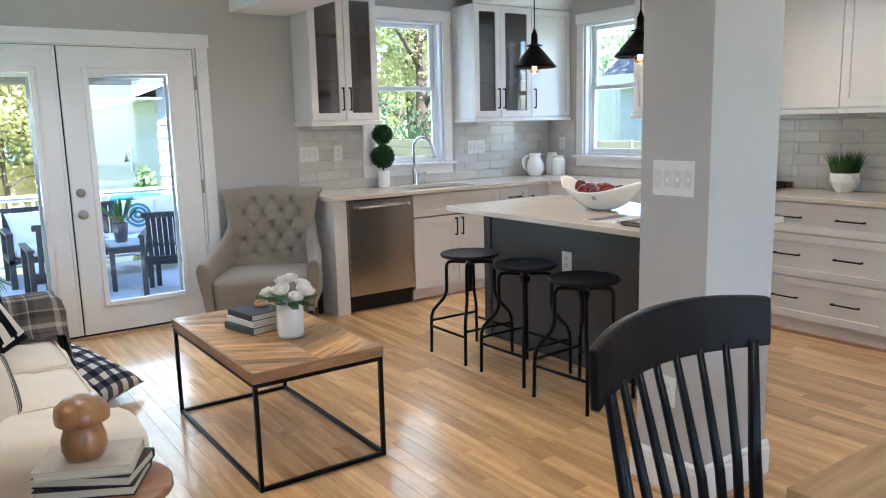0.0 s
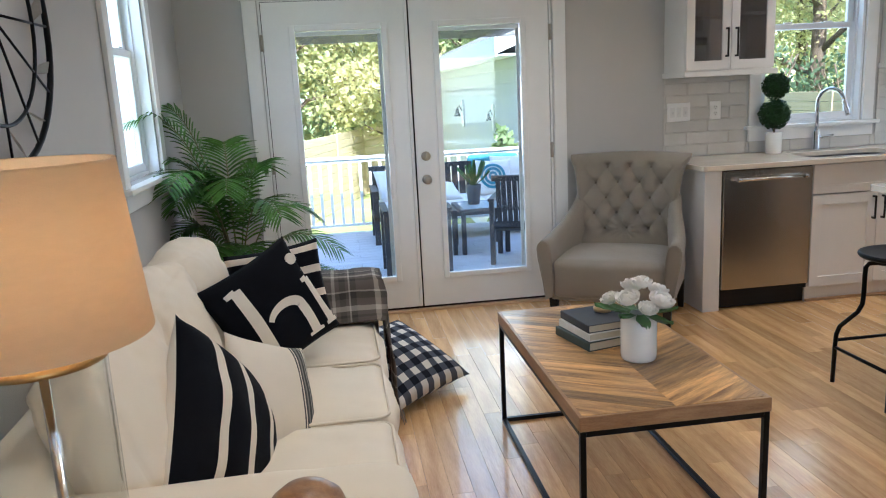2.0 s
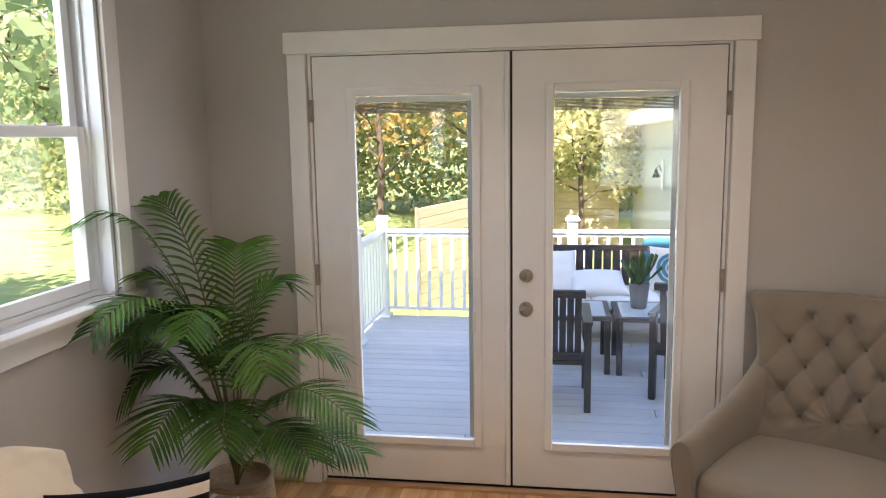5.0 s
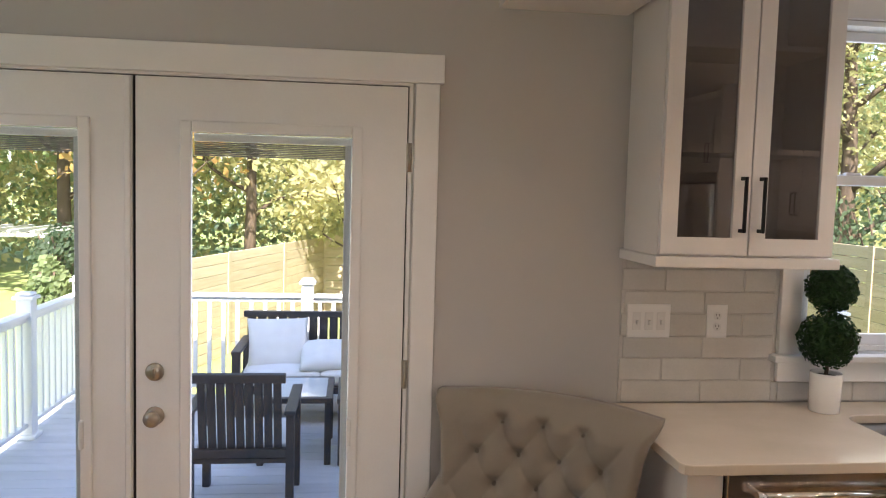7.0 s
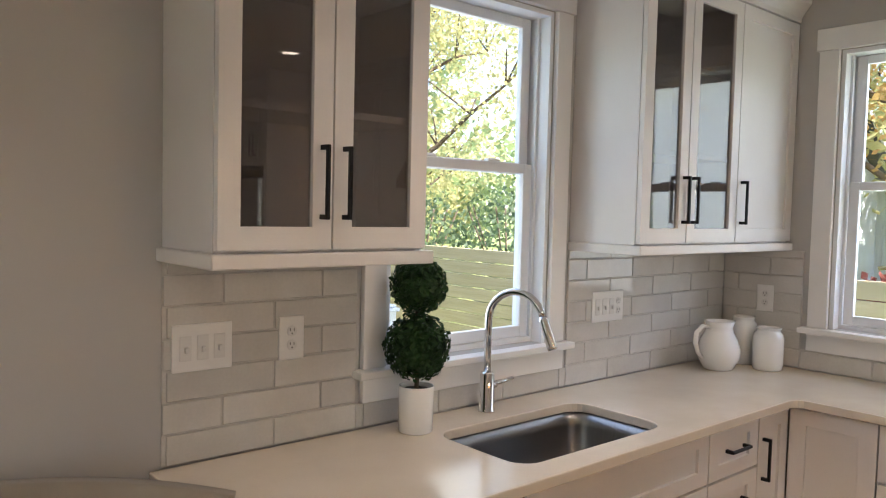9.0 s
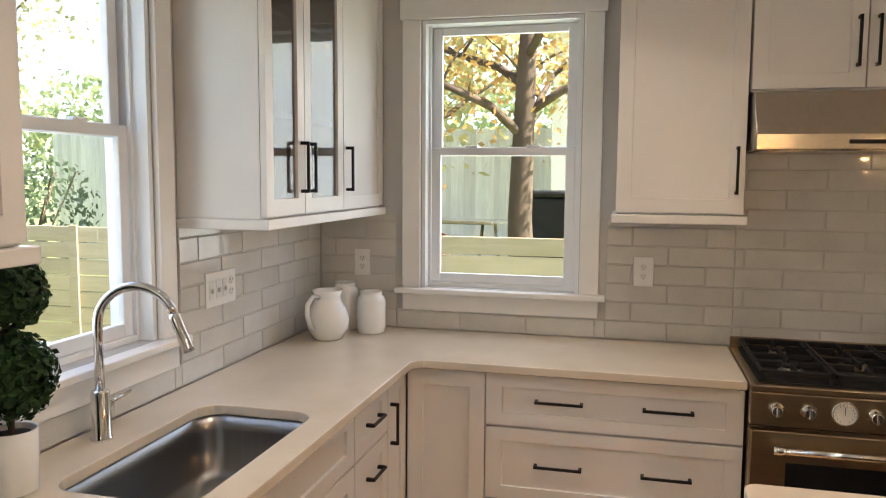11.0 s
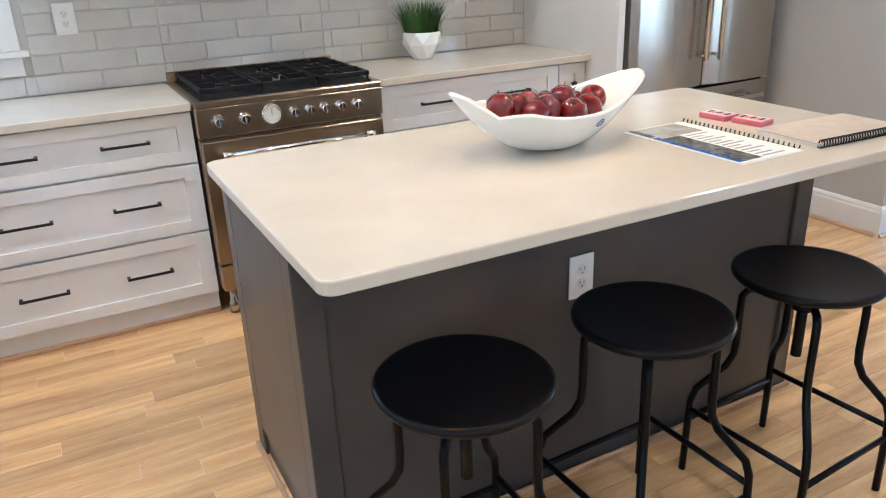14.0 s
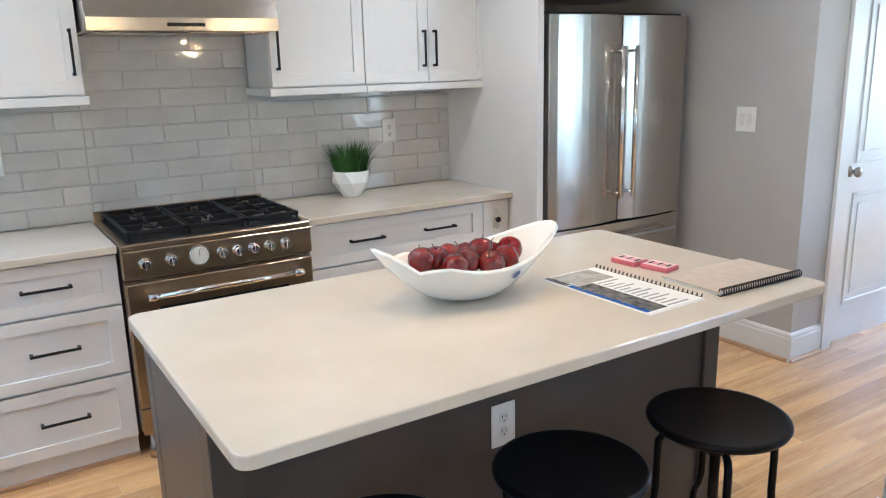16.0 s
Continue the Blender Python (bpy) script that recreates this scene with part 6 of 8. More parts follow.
for sx in (-1, 1):
    for k in range(-6, 17):
        wd = 0.072
        y0 = -TY - 0.1 + k * wd
        x_in, x_out = 0.0, sx * (TX - 0.012)
        drop = 0.62 * (TX - 0.012)
        poly = [(x_in, y0 + 0.0006), (x_out, y0 + drop + 0.0006), (x_out, y0 + drop + wd - 0.0006), (x_in, y0 + wd - 0.0006)]
        poly = clip_poly(clip_poly(poly, 1, TY - 0.0125, True), 1, -TY + 0.0125, False)
        if len(poly) < 3:
            continue
        bm = bmesh.new()
        cx, cy = sum(p[0] for p in poly) / len(poly), sum(p[1] for p in poly) / len(poly)
        turn = Matrix.Rotation(-math.atan2(drop, x_out), 3, "Z")
        loc = [turn @ Vector((p[0] - cx, p[1] - cy, 0)) for p in poly]
        zt = rnd.uniform(-0.0004, 0.0004)
        extrude_profile(bm, [(v.x, v.y) for v in loc], lambda a, b: (a, b, -0.011), lambda a, b: (a, b, zt))
        s = part("strip", bm, wood_strip, ct)
        s.matrix_basis = Matrix.Translation((cx, cy, TH)) @ turn.inverted().to_4x4()
fr = 0.009
for sx in (-1, 1):
    for sy in (-1, 1):
        bm = bmesh.new()
        box(bm, sx * (TX - 0.012) - fr, sx * (TX - 0.012) + fr, sy * (TY - 0.012) - fr, sy * (TY - 0.012) + fr, 0.0, TH - 0.0465, 0.001)
        part("leg", bm, black_metal, ct)
for z in (0.009, TH - 0.056):
    for sx in (-1, 1):
        bm = bmesh.new()
        box(bm, sx * (TX - 0.012) - fr, sx * (TX - 0.012) + fr, -TY + 0.0215, TY - 0.0215, z - fr, z + fr, 0.001)
        part("frame_rail", bm, black_metal, ct)
    for sy in (-1, 1):
        bm = bmesh.new()
        box(bm, -TX + 0.0215, TX - 0.0215, sy * (TY - 0.012) - fr, sy * (TY - 0.012) + fr, z - fr, z + fr, 0.001)
        part("frame_rail", bm, black_metal, ct)

# books
page_mat = material("page_edges", (0.62, 0.55, 0.42), 0.8, scale=10, vary=0.06, bump=0.2, grain=300, stretch=(1, 1, 30))


def book(x, y, z, w, d, h, rz, cover, label):
    ob = thing("book", pose(x, y, z, 0, 0, rz), label, "book")
    bm = bmesh.new()
    box(bm, -w / 2 + 0.006, w / 2 - 0.004, -d / 2 + 0.004, d / 2 - 0.004, 0.0032, h - 0.0032)
    part("page_block", bm, page_mat, ob)
    bm = bmesh.new()
    box(bm, -w / 2, w / 2, -d / 2, d / 2, 0.0, 0.003, 0.001)
    box(bm, -w / 2, w / 2, -d / 2, d / 2, h - 0.003, h, 0.001)
    box(bm, -w / 2 - 0.002, -w / 2 + 0.003, -d / 2, d / 2, 0.001, h - 0.001, 0.001)
    part("cover", bm, cover, ob)
    return ob


cov_slate = material("slate_cover", (0.035, 0.04, 0.05), 0.55, scale=30, vary=0.15)
cov_green = material("green_cover", (0.045, 0.07, 0.07), 0.55, scale=30, vary=0.15)
cov_white = material("white_cover", (0.72, 0.70, 0.66), 0.5, scale=30, vary=0.05)
cov_grey = material("grey_cover", (0.50, 0.43, 0.34), 0.6, scale=30, vary=0.08)
cov_black = material("black_cover", (0.02, 0.018, 0.016), 0.6, scale=30, vary=0.15)
book(2.455, 3.985, TH, 0.20, 0.235, 0.034, 14, cov_green, "dark green book at the bottom of the stack")
book(2.46, 3.985, TH + 0.0345, 0.19, 0.225, 0.028, 12, cov_white, "white book in the middle of the stack")
book(2.465, 3.99, TH + 0.063, 0.19, 0.22, 0.03, 10, cov_slate, "dark slate book on top of the stack")
bm = bmesh.new()
for k in range(6):
    rr = 0.03 + 0.004 * math.sin(k)
    tube(bm, [(2.50 + rr * math.cos(a), 4.02 + rr * math.sin(a), TH + 0.10 + 0.004 * k) for a in (radians(30 * j) for j in range(12))], 0.004, 6, closed=True)
tagged(finish("bead_strand", bm, material("wood_beads", (0.50, 0.32, 0.16), 0.5, scale=60, vary=0.2)), "coiled strand of wooden beads on the books", "ornament")

# vase of peonies
vase = thing("vase", pose(2.53, 3.745, TH), "white ceramic vase holding pale peonies", "vase")
bm = bmesh.new()
lathe(bm, [(0.056, 0), (0.060, 0.004), (0.062, 0.02), (0.062, 0.155), (0.060, 0.158), (0.057, 0.155), (0.057, 0.02), (0.01, 0.015)], 40)
part("pot", bm, ceramic, vase, "white cylinder vase")
petal_m = material("petal", (0.90, 0.86, 0.76), 0.7, scale=20, vary=0.08, bump=0.15, grain=120, second=(0.93, 0.88, 0.84), sheen=0.2)
leaf_m = material("peony_leaf", (0.035, 0.10, 0.02), 0.5, scale=20, vary=0.3)


def petal(bm, base, out, up, length, width, cup):
    side = out.cross(up).normalized()
    rows = []
    for j in range(5):
        t = j / 4
        w = width * math.sin(math.pi * (0.12 + 0.80 * t)) ** 0.8
        p = base + out * (length * t * (1 - cup * t)) + up * (length * cup * 1.2 * t * t)
        row = []
        for s in (-1, -0.5, 0, 0.5, 1):
            rip = 0.06 * length * math.sin(5 * s + t * 4) * t
            row.append(bm.verts.new(p + side * w * s + up * (0.25 * w * s * s + rip)))
        rows.append(row)
    for a, b in zip(rows, rows[1:]):
        for k in range(4):
            bm.faces.new((a[k], a[k + 1], b[k + 1], b[k])).smooth = True


rnd = random.Random(11)
for fx, fy, fz, fr_ in ((-0.045, -0.03, 0.215, 0.062), (0.05, -0.045, 0.20, 0.066), (0.0, 0.045, 0.235, 0.062), (-0.075, 0.04, 0.20, 0.052), (0.075, 0.035, 0.215, 0.055), (0.005, -0.06, 0.185, 0.052), (0.01, 0.0, 0.26, 0.052)):
    bm = bmesh.new()
    fx, fy, fz, fr_ = fx * 1.15, fy * 1.15, fz + 0.012, fr_ * 1.12
    axis = Vector((fx * 3, fy * 3, 0.6)).normalized()
    for ring_i, (cnt, spread, ln) in enumerate(((9, 1.35, 1.0), (9, 0.95, 0.95), (8, 0.6, 0.8), (7, 0.3, 0.62))):
        for k in range(cnt):
            a = 2 * math.pi * (k + 0.5 * ring_i) / cnt + rnd.uniform(-0.2, 0.2)
            o = axis.orthogonal().normalized()
            o.rotate(Matrix.Rotation(a, 3, axis))
            d = (o * math.sin(spread) + axis * math.cos(spread)).normalized()
            petal(bm, Vector((fx, fy, fz)) - axis * 0.02, d, (axis - d * axis.dot(d) + d * 0.001).normalized() if spread > 0.35 else -o, fr_ * ln, fr_ * 0.42, 0.30)
    part("peony", bm, petal_m, vase, "creamy white ruffled bloom")
for k in range(9):
    bm = bmesh.new()
    a = 2 * math.pi * k / 9 + 0.3
    d = Vector((math.cos(a), math.sin(a), rnd.uniform(-0.25, 0.25)))
    petal(bm, Vector((0.03 * math.cos(a), 0.03 * math.sin(a), 0.165)), d.normalized(), Vector((0, 0, 1)), rnd.uniform(0.10, 0.145), 0.024, 0.12)
    part("leaf", bm, leaf_m, vase, "green leaf")

# side tables, lamp, books and carved jar
stool_wood = material("side_table_wood", (0.20, 0.085, 0.035), 0.3, scale=5, vary=0.2, bump=0.1, second=(0.36, 0.18, 0.08), stretch=(1, 8, 1), coat=0.2)


def side_table(x, y, h, r, label):
    ob = thing("side_table", pose(x, y, 0), label, "side table", "round wooden side tables")
    bm = bmesh.new()
    lathe(bm, [(0.02, h - 0.03), (r - 0.02, h - 0.03), (r, h - 0.022), (r, h - 0.006), (r - 0.006, h), (0.02, h + 0.0002)], 40)
    part("tabletop", bm, stool_wood, ob)
    bm = bmesh.new()
    lathe(bm, [(0.12, 0), (0.125, 0.015), (0.05, 0.04), (0.025, 0.10), (0.022, h * 0.5), (0.03, h - 0.10), (0.06, h - 0.031)], 28)
    part("pedestal", bm, stool_wood, ob)


side_table(1.06, 2.52, 0.672, 0.18, "round wooden side table under the lamp")
side_table(1.475, 2.50, 0.585, 0.165, "lower round wooden side table with books on it")
lamp = thing("table_lamp", pose(1.06, 2.54, 0.6722), "glass cylinder lamp with a warm linen drum shade, lit", "table lamp")
bm = bmesh.new()
lathe(bm, [(0.088, 0.002), (0.094, 0.006), (0.096, 0.012), (0.096, 0.40), (0.094, 0.402), (0.0925, 0.40), (0.0925, 0.012), (0.02, 0.010)], 40, cap=False)
gl = part("glass_body", bm, clear_glass, lamp, "clear glass cylinder")
gl.visible_shadow = False
bm = bmesh.new()
lathe(bm, [(0.03, 0.004), (0.03, 0.014), (0.008, 0.018), (0.0075, 0.41)], 20)
part("rod", bm, chrome, lamp, "steel centre rod")
bm = bmesh.new()
lathe(bm, [(0.099, 0.403), (0.099, 0.412), (0.08, 0.420), (0.012, 0.424), (0.012, 0.46), (0.02, 0.462), (0.02, 0.50)], 36)
part("cap", bm, brass, lamp, "brass cap and socket")
shade_m = material("linen_shade", (0.64, 0.50, 0.34), 0.9, scale=30, vary=0.05, bump=0.3, grain=350, stretch=(1, 1, 3))
nt = shade_m.node_tree
tl = nt.nodes.new("ShaderNodeBsdfTranslucent")
tl.inputs[0].default_value = (0.78, 0.60, 0.39, 1)
mx = nt.nodes.new("ShaderNodeMixShader")
mx.inputs[0].default_value = 0.45
nt.links.new(nt.nodes["Principled BSDF"].outputs[0], mx.inputs[1])
nt.links.new(tl.outputs[0], mx.inputs[2])
nt.links.new(mx.outputs[0], nt.nodes["Material Output"].inputs[0])
bm = bmesh.new()
lathe(bm, [(0.172, 0.440), (0.172, 0.445), (0.147, 0.705), (0.147, 0.710), (0.145, 0.708), (0.170, 0.443)], 56, cap=False)
part("shade", bm, shade_m, lamp, "glowing oatmeal linen drum shade")
bm = bmesh.new()
for k in range(3):
    a = radians(120 * k)
    tube(bm, [(0, 0, 0.50), (0.10 * math.cos(a), 0.10 * math.sin(a), 0.69), (0.145 * math.cos(a), 0.145 * math.sin(a), 0.70)], 0.002, 6)
part("harp", bm, chrome, lamp)
bm = bmesh.new()
bmesh.ops.create_uvsphere(bm, u_segments=16, v_segments=10, radius=0.03, matrix=Matrix.Translation((0, 0, 0.54)))
part("bulb", bm, glow("lamp_bulb", (1.0, 0.78, 0.50), 3.0), lamp, "lit bulb", smooth=True)
ll = new("table_lamp_light", bpy.data.lights.new("table_lamp_light", "POINT"))
ll.data.energy, ll.data.color, ll.data.shadow_soft_size = 0.46, (1.0, 0.80, 0.55), 0.035
ll.location = (1.06, 2.54, 0.672 + 0.60)
book(1.46, 2.53, 0.5855, 0.17, 0.24, 0.026, 242, cov_black, "black book under the carved jar")
book(1.465, 2.535, 0.612, 0.17, 0.24, 0.026, 236, cov_black, "dark book with cream pages in the stack")
book(1.455, 2.53, 0.6385, 0.165, 0.23, 0.026, 246, cov_grey, "pale grey book under the carved jar")
jar = thing("wooden_jar", pose(1.445, 2.53, 0.6647), "turned wooden jar shaped like an acorn with a carved lid", "jar")
jar_wood = material("jar_wood", (0.20, 0.088, 0.03), 0.32, scale=9, vary=0.2, bump=0.06, second=(0.42, 0.21, 0.08), stretch=(3, 3, 0.8), coat=0.2)
bm = bmesh.new()
lathe(bm, [(0.034, 0), (0.045, 0.004), (0.054, 0.025), (0.053, 0.05), (0.045, 0.078), (0.037, 0.094), (0.036, 0.10)], 36)
part("body", bm, jar_wood, jar)
bm = bmesh.new()
lathe(bm, [(0.052, 0.092), (0.064, 0.094), (0.065, 0.112), (0.060, 0.134), (0.040, 0.151), (0.015, 0.156), (0.003, 0.154)], 36,
      wobble=lambda a, h: 0.05 * math.sin(3 * a + 1) if h < 0.12 else 0)
part("lid", bm, jar_wood, jar, "wavy carved lid")

# palm in the corner
palm = thing("palm", pose(0.93, 5.74, 0), "artificial areca palm in a woven basket", "potted plant")
bm = bmesh.new()
lathe(bm, [(0.12, 0), (0.13, 0.01), (0.16, 0.15), (0.15, 0.27), (0.14, 0.28), (0.135, 0.25), (0.01, 0.24)], 32)
part("basket", bm, material("basket", (0.36, 0.25, 0.14), 0.85, scale=30, vary=0.25, bump=0.5, grain=90, stretch=(1, 1, 3)), palm, "woven basket")
palm_leaf = material("palm_leaf", (0.018, 0.060, 0.007), 0.5, spec=0.25, scale=8, vary=0.3, bump=0.05, second=(0.09, 0.21, 0.025))
palm_stem = material("palm_stem", (0.14, 0.13, 0.05), 0.5, scale=20, vary=0.2)


def frond(az, rise, reach, droop, seed, leaflets=28):
    r = random.Random(seed)
    d = Vector((math.cos(radians(az)), math.sin(radians(az)), 0))
    pts = []
    for k in range(17):
        t = k / 16
        pts.append(Vector((0, 0, 0.22)) + d * reach * t ** 1.5 + Vector((0, 0, rise * math.sin(min(1.0, t * 1.05) * math.pi * 0.5) - droop * t ** 3)))
    bm = bmesh.new()
    tube(bm, pts, 0.004, 6, radii=[0.006 - 0.0045 * k / 16 for k in range(17)])
    st = part("stem", bm, palm_stem, palm)
    bm = bmesh.new()
    side = d.cross(Vector((0, 0, 1)))
    for k in range(leaflets):
        t = 0.36 + 0.64 * k / (leaflets - 1)
        i = min(15, int(t * 16))
        p = pts[i].lerp(pts[i + 1], t * 16 - i)
        tan = (pts[i + 1] - pts[i]).normalized()
        for s in (-1, 1):
            ln = 0.235 * math.sin(math.pi * (0.18 + 0.72 * (t - 0.36) / 0.64)) ** 0.7 * r.uniform(0.85, 1.12)
            lean = 0.58 + 0.5 * (t - 0.36)
            dirv = (side * s + tan * lean + Vector((0, 0, 0.18))).normalized()
            nrm = tan.cross(dirv).normalized() * (1 if s > 0 else -1)
            wv = dirv.cross(nrm).normalized()
            rows = []
            for j in range(5):
                q = j / 4
                w = 0.0072 * math.sin(math.pi * (0.15 + 0.83 * q)) ** 0.8
                c = p + dirv * ln * q - Vector((0, 0, 1)) * ln * 0.34 * q * q
                rows.append((bm.verts.new(c - wv * w), bm.verts.new(c + nrm * w * 0.35), bm.verts.new(c + wv * w)))
            for a, b in zip(rows, rows[1:]):
                bm.faces.new((a[0], a[1], b[1], b[0]))
                bm.faces.new((a[1], a[2], b[2], b[1]))
    part("frond", bm, palm_leaf, palm, "feathered green frond")


for k, (az, rise, reach, droop) in enumerate(((100, 1.05, 0.30, 0.05), (170, 1.30, 0.40, 0.08), (215, 1.28, 0.52, 0.12), (250, 1.05, 0.62, 0.22), (210, 0.80, 0.55, 0.20), (205, 1.05, 0.38, 0.16), (240, 0.95, 0.44, 0.22), (275, 0.98, 0.42, 0.20), (310, 0.85, 0.46, 0.22), (340, 0.62, 0.62, 0.22),
                                             (5, 0.75, 0.46, 0.18), (225, 0.72, 0.42, 0.22), (260, 0.62, 0.50, 0.22), (290, 0.60, 0.48, 0.22), (325, 0.45, 0.52, 0.16), (185, 0.85, 0.30, 0.14), (40, 0.95, 0.26, 0.10), (350, 0.35, 0.58, 0.12))):
    frond(az, rise, reach, droop, 50 + k)

# dining side: table and spindle chair
dining_wood = material("dining_wood", (0.28, 0.16, 0.065), 0.25, scale=5, vary=0.2, bump=0.12, second=(0.48, 0.30, 0.13), stretch=(0.7, 7, 1), random_tint=0.12, coat=0.15)
dt = thing("dining_table", pose(3.45, 0.75, 0), "plank-topped wooden dining table", "dining table")
for k in range(6):
    bm = bmesh.new()
    y0 = -0.54 + k * 0.18
    box(bm, -0.95, 0.95, y0 + 0.001, y0 + 0.179, 0.715, 0.75, 0.002)
    part("plank", bm, dining_wood, dt)
bm = bmesh.new()
box(bm, -0.82, 0.82, -0.42, 0.42, 0.63, 0.714)
part("apron", bm, dining_wood, dt)
for sx in (-1, 1):
    for sy in (-1, 1):
        bm = bmesh.new()
        box(bm, sx * 0.83 - 0.04, sx * 0.83 + 0.04, sy * 0.43 - 0.04, sy * 0.43 + 0.04, 0.0, 0.714, 0.004)
        part("leg", bm, dining_wood, dt)
dc = thing("dining_chair", pose(2.42, 1.30, 0, 0, 0, 4), "black painted spindle-back dining chair", "chair")
bm = bmesh.new()
outl = [(-0.20, -0.22), (0.20, -0.22), (0.235, -0.10), (0.22, 0.16), (-0.22, 0.16), (-0.235, -0.10)]
extrude_profile(bm, outl, lambda a, b: (a, b - 0.02, 0.43), lambda a, b: (a, b - 0.02, 0.47))
part("seat", bm, black_paint, dc, bevel=0.012)
bm = bmesh.new()
nseg = 18
rows = []
for k in range(nseg + 1):
    u = -1 + 2 * k / nseg
    x = 0.30 * u
    yb = 0.225 - 0.075 * u * u
    half = 0.062 - 0.006 * abs(u) ** 4
    zc = 1.025 - 0.012 * u * u
    rows.append([bm.verts.new(p) for p in ((x, yb - 0.011, zc - half), (x, yb + 0.012, zc - half), (x, yb + 0.018, zc + half), (x, yb - 0.006, zc + half))])
for a, b in zip(rows, rows[1:]):
    for j in range(4):
        bm.faces.new((a[j], a[(j + 1) % 4], b[(j + 1) % 4], b[j]))
bm.faces.new(rows[0])
bm.faces.new(rows[-1][::-1])
part("crest_rail", bm, black_paint, dc, bevel=0.006)
for k, u in enumerate((-0.88, -0.60, -0.33, -0.08, 0.17, 0.43, 0.68, 0.92)):
    bm = bmesh.new()
    edge_post = k in (0, 7)
    x1, x0 = 0.275 * u, 0.215 * u
    tube(bm, [(x0, 0.10 if not edge_post else 0.09, 0.468), ((x0 + x1) / 2, 0.145 - 0.02 * u * u, 0.72), (x1, 0.222 - 0.075 * u * u, 0.975)], 0.010, 8, radii=[0.013, 0.011, 0.008] if not edge_post else [0.017, 0.015, 0.012])
    part("spindle", bm, black_paint, dc)
for sx in (-1, 1):
    for y, k in ((-0.20, -0.03), (0.11, 0.06)):
        bm = bmesh.new()
        tube(bm, [(sx * 0.17, y, 0.43), (sx * 0.20, y + k * 0.6, 0.2), (sx * 0.215, y + k, 0.0)], 0.016, 10, radii=[0.015, 0.02, 0.012])
        part("leg", bm, black_paint, dc)

# metal wall ornament
art = thing("wall_ornament", pose(W_X, 3.60, 1.72, 0, 0, 90), "round wrought metal wall ornament with leaf spokes", "wall art")
bm = bmesh.new()
for r in (0.42, 0.30):
    tube(bm, [(r * math.cos(a), -0.03, r * math.sin(a)) for a in (radians(8 * k) for k in range(45))], 0.010 if r > 0.4 else 0.006, 8, closed=True)
part("ring", bm, black_metal, art)
for k in range(12):
    bm = bmesh.new()
    a = radians(30 * k)
    c, s = math.cos(a), math.sin(a)
    tube(bm, [(0.06 * c, -0.03, 0.06 * s), (0.42 * c, -0.03, 0.42 * s)], 0.004, 6)
    part("spoke", bm, black_metal, art)
    bm = bmesh.new()
    c2, s2 = math.cos(a + 0.26), math.sin(a + 0.26)
    vs = [bm.verts.new((x, y, z)) for x, y, z in ((0.30 * c, -0.028, 0.30 * s), (0.36 * math.cos(a + 0.10), -0.045, 0.36 * math.sin(a + 0.10)), (0.415 * c2, -0.03, 0.415 * s2), (0.35 * math.cos(a + 0.17), -0.022, 0.35 * math.sin(a + 0.17)))]
    bm.faces.new(vs)
    lf = part("leaf_plate", bm, nickel, art, "hammered metal leaf")
    lf.modifiers.new("thick", "SOLIDIFY").thickness = 0.002

# ---------------- outside: deck, yard, neighbours ----------------
GZ, DZ = -0.85, -0.15
grass = material("grass", (0.15, 0.22, 0.06), 0.9, scale=1.2, vary=0.3, bump=0.4, grain=60, second=(0.32, 0.34, 0.12))
structure(block("ground", -300, 300, -300, 300, GZ - 0.4, GZ, grass), "sunlit lawn", "ground")
deck_comp = material("deck_board", (0.52, 0.53, 0.56), 0.6, scale=3, vary=0.08, bump=0.2, grain=60, stretch=(0.4, 6, 1), random_tint=0.06)
rail_white = material("rail_white", (0.82, 0.82, 0.82), 0.4, scale=6, vary=0.02, bump=0.02)
tan_fence = material("new_pine_fence", (0.50, 0.40, 0.25), 0.8, scale=5, vary=0.12, bump=0.2, second=(0.62, 0.51, 0.35), stretch=(0.4, 0.4, 4), random_tint=0.08)
pale_boards = material("pale_wall_boards", (0.70, 0.72, 0.75), 0.9, scale=4, vary=0.10, bump=0.3, stretch=(4, 4, 0.4), random_tint=0.12)
siding = material("grey_siding", (0.50, 0.525, 0.55), 0.6, scale=4, vary=0.05, bump=0.05, random_tint=0.03)
white_siding = material("white_siding", (0.80, 0.80, 0.79), 0.6, scale=3, vary=0.03)
shingle = material("shingle", (0.12, 0.12, 0.13), 0.9, scale=10, vary=0.25, bump=0.3)
slat_dark = material("dark_slat", (0.035, 0.035, 0.04), 0.5, scale=12, vary=0.2, bump=0.05)
canvas = material("outdoor_canvas", (0.72, 0.71, 0.69), 0.9, scale=15, vary=0.05, bump=0.2, grain=300)
teal_cloth = material("teal_cloth", (0.05, 0.20, 0.28), 0.9, scale=20, vary=0.15, bump=0.2, grain=300)

deck = structure(new("deck"), "grey composite deck outside the french doors", "deck")
for k in range(28):
    y0 = N_Y + 0.19 + k * 0.1405
    for x0, x1 in (((0.40, 2.9), (2.904, 6.6)) if k % 3 == 0 else ((0.40, 4.3), (4.304, 6.6)) if k % 3 == 1 else ((0.40, 1.7), (1.704, 6.6))):
        bm = bmesh.new()
        box(bm, x0, x1, y0, y0 + 0.136, DZ - 0.025, DZ, 0.003)
        part("board", bm, deck_comp, deck)
bm = bmesh.new()
box(bm, 0.42, 6.58, N_Y + 0.2, N_Y + 4.1, GZ + 0.02, DZ - 0.03)
part("deck_frame", bm, slat_dark, deck)


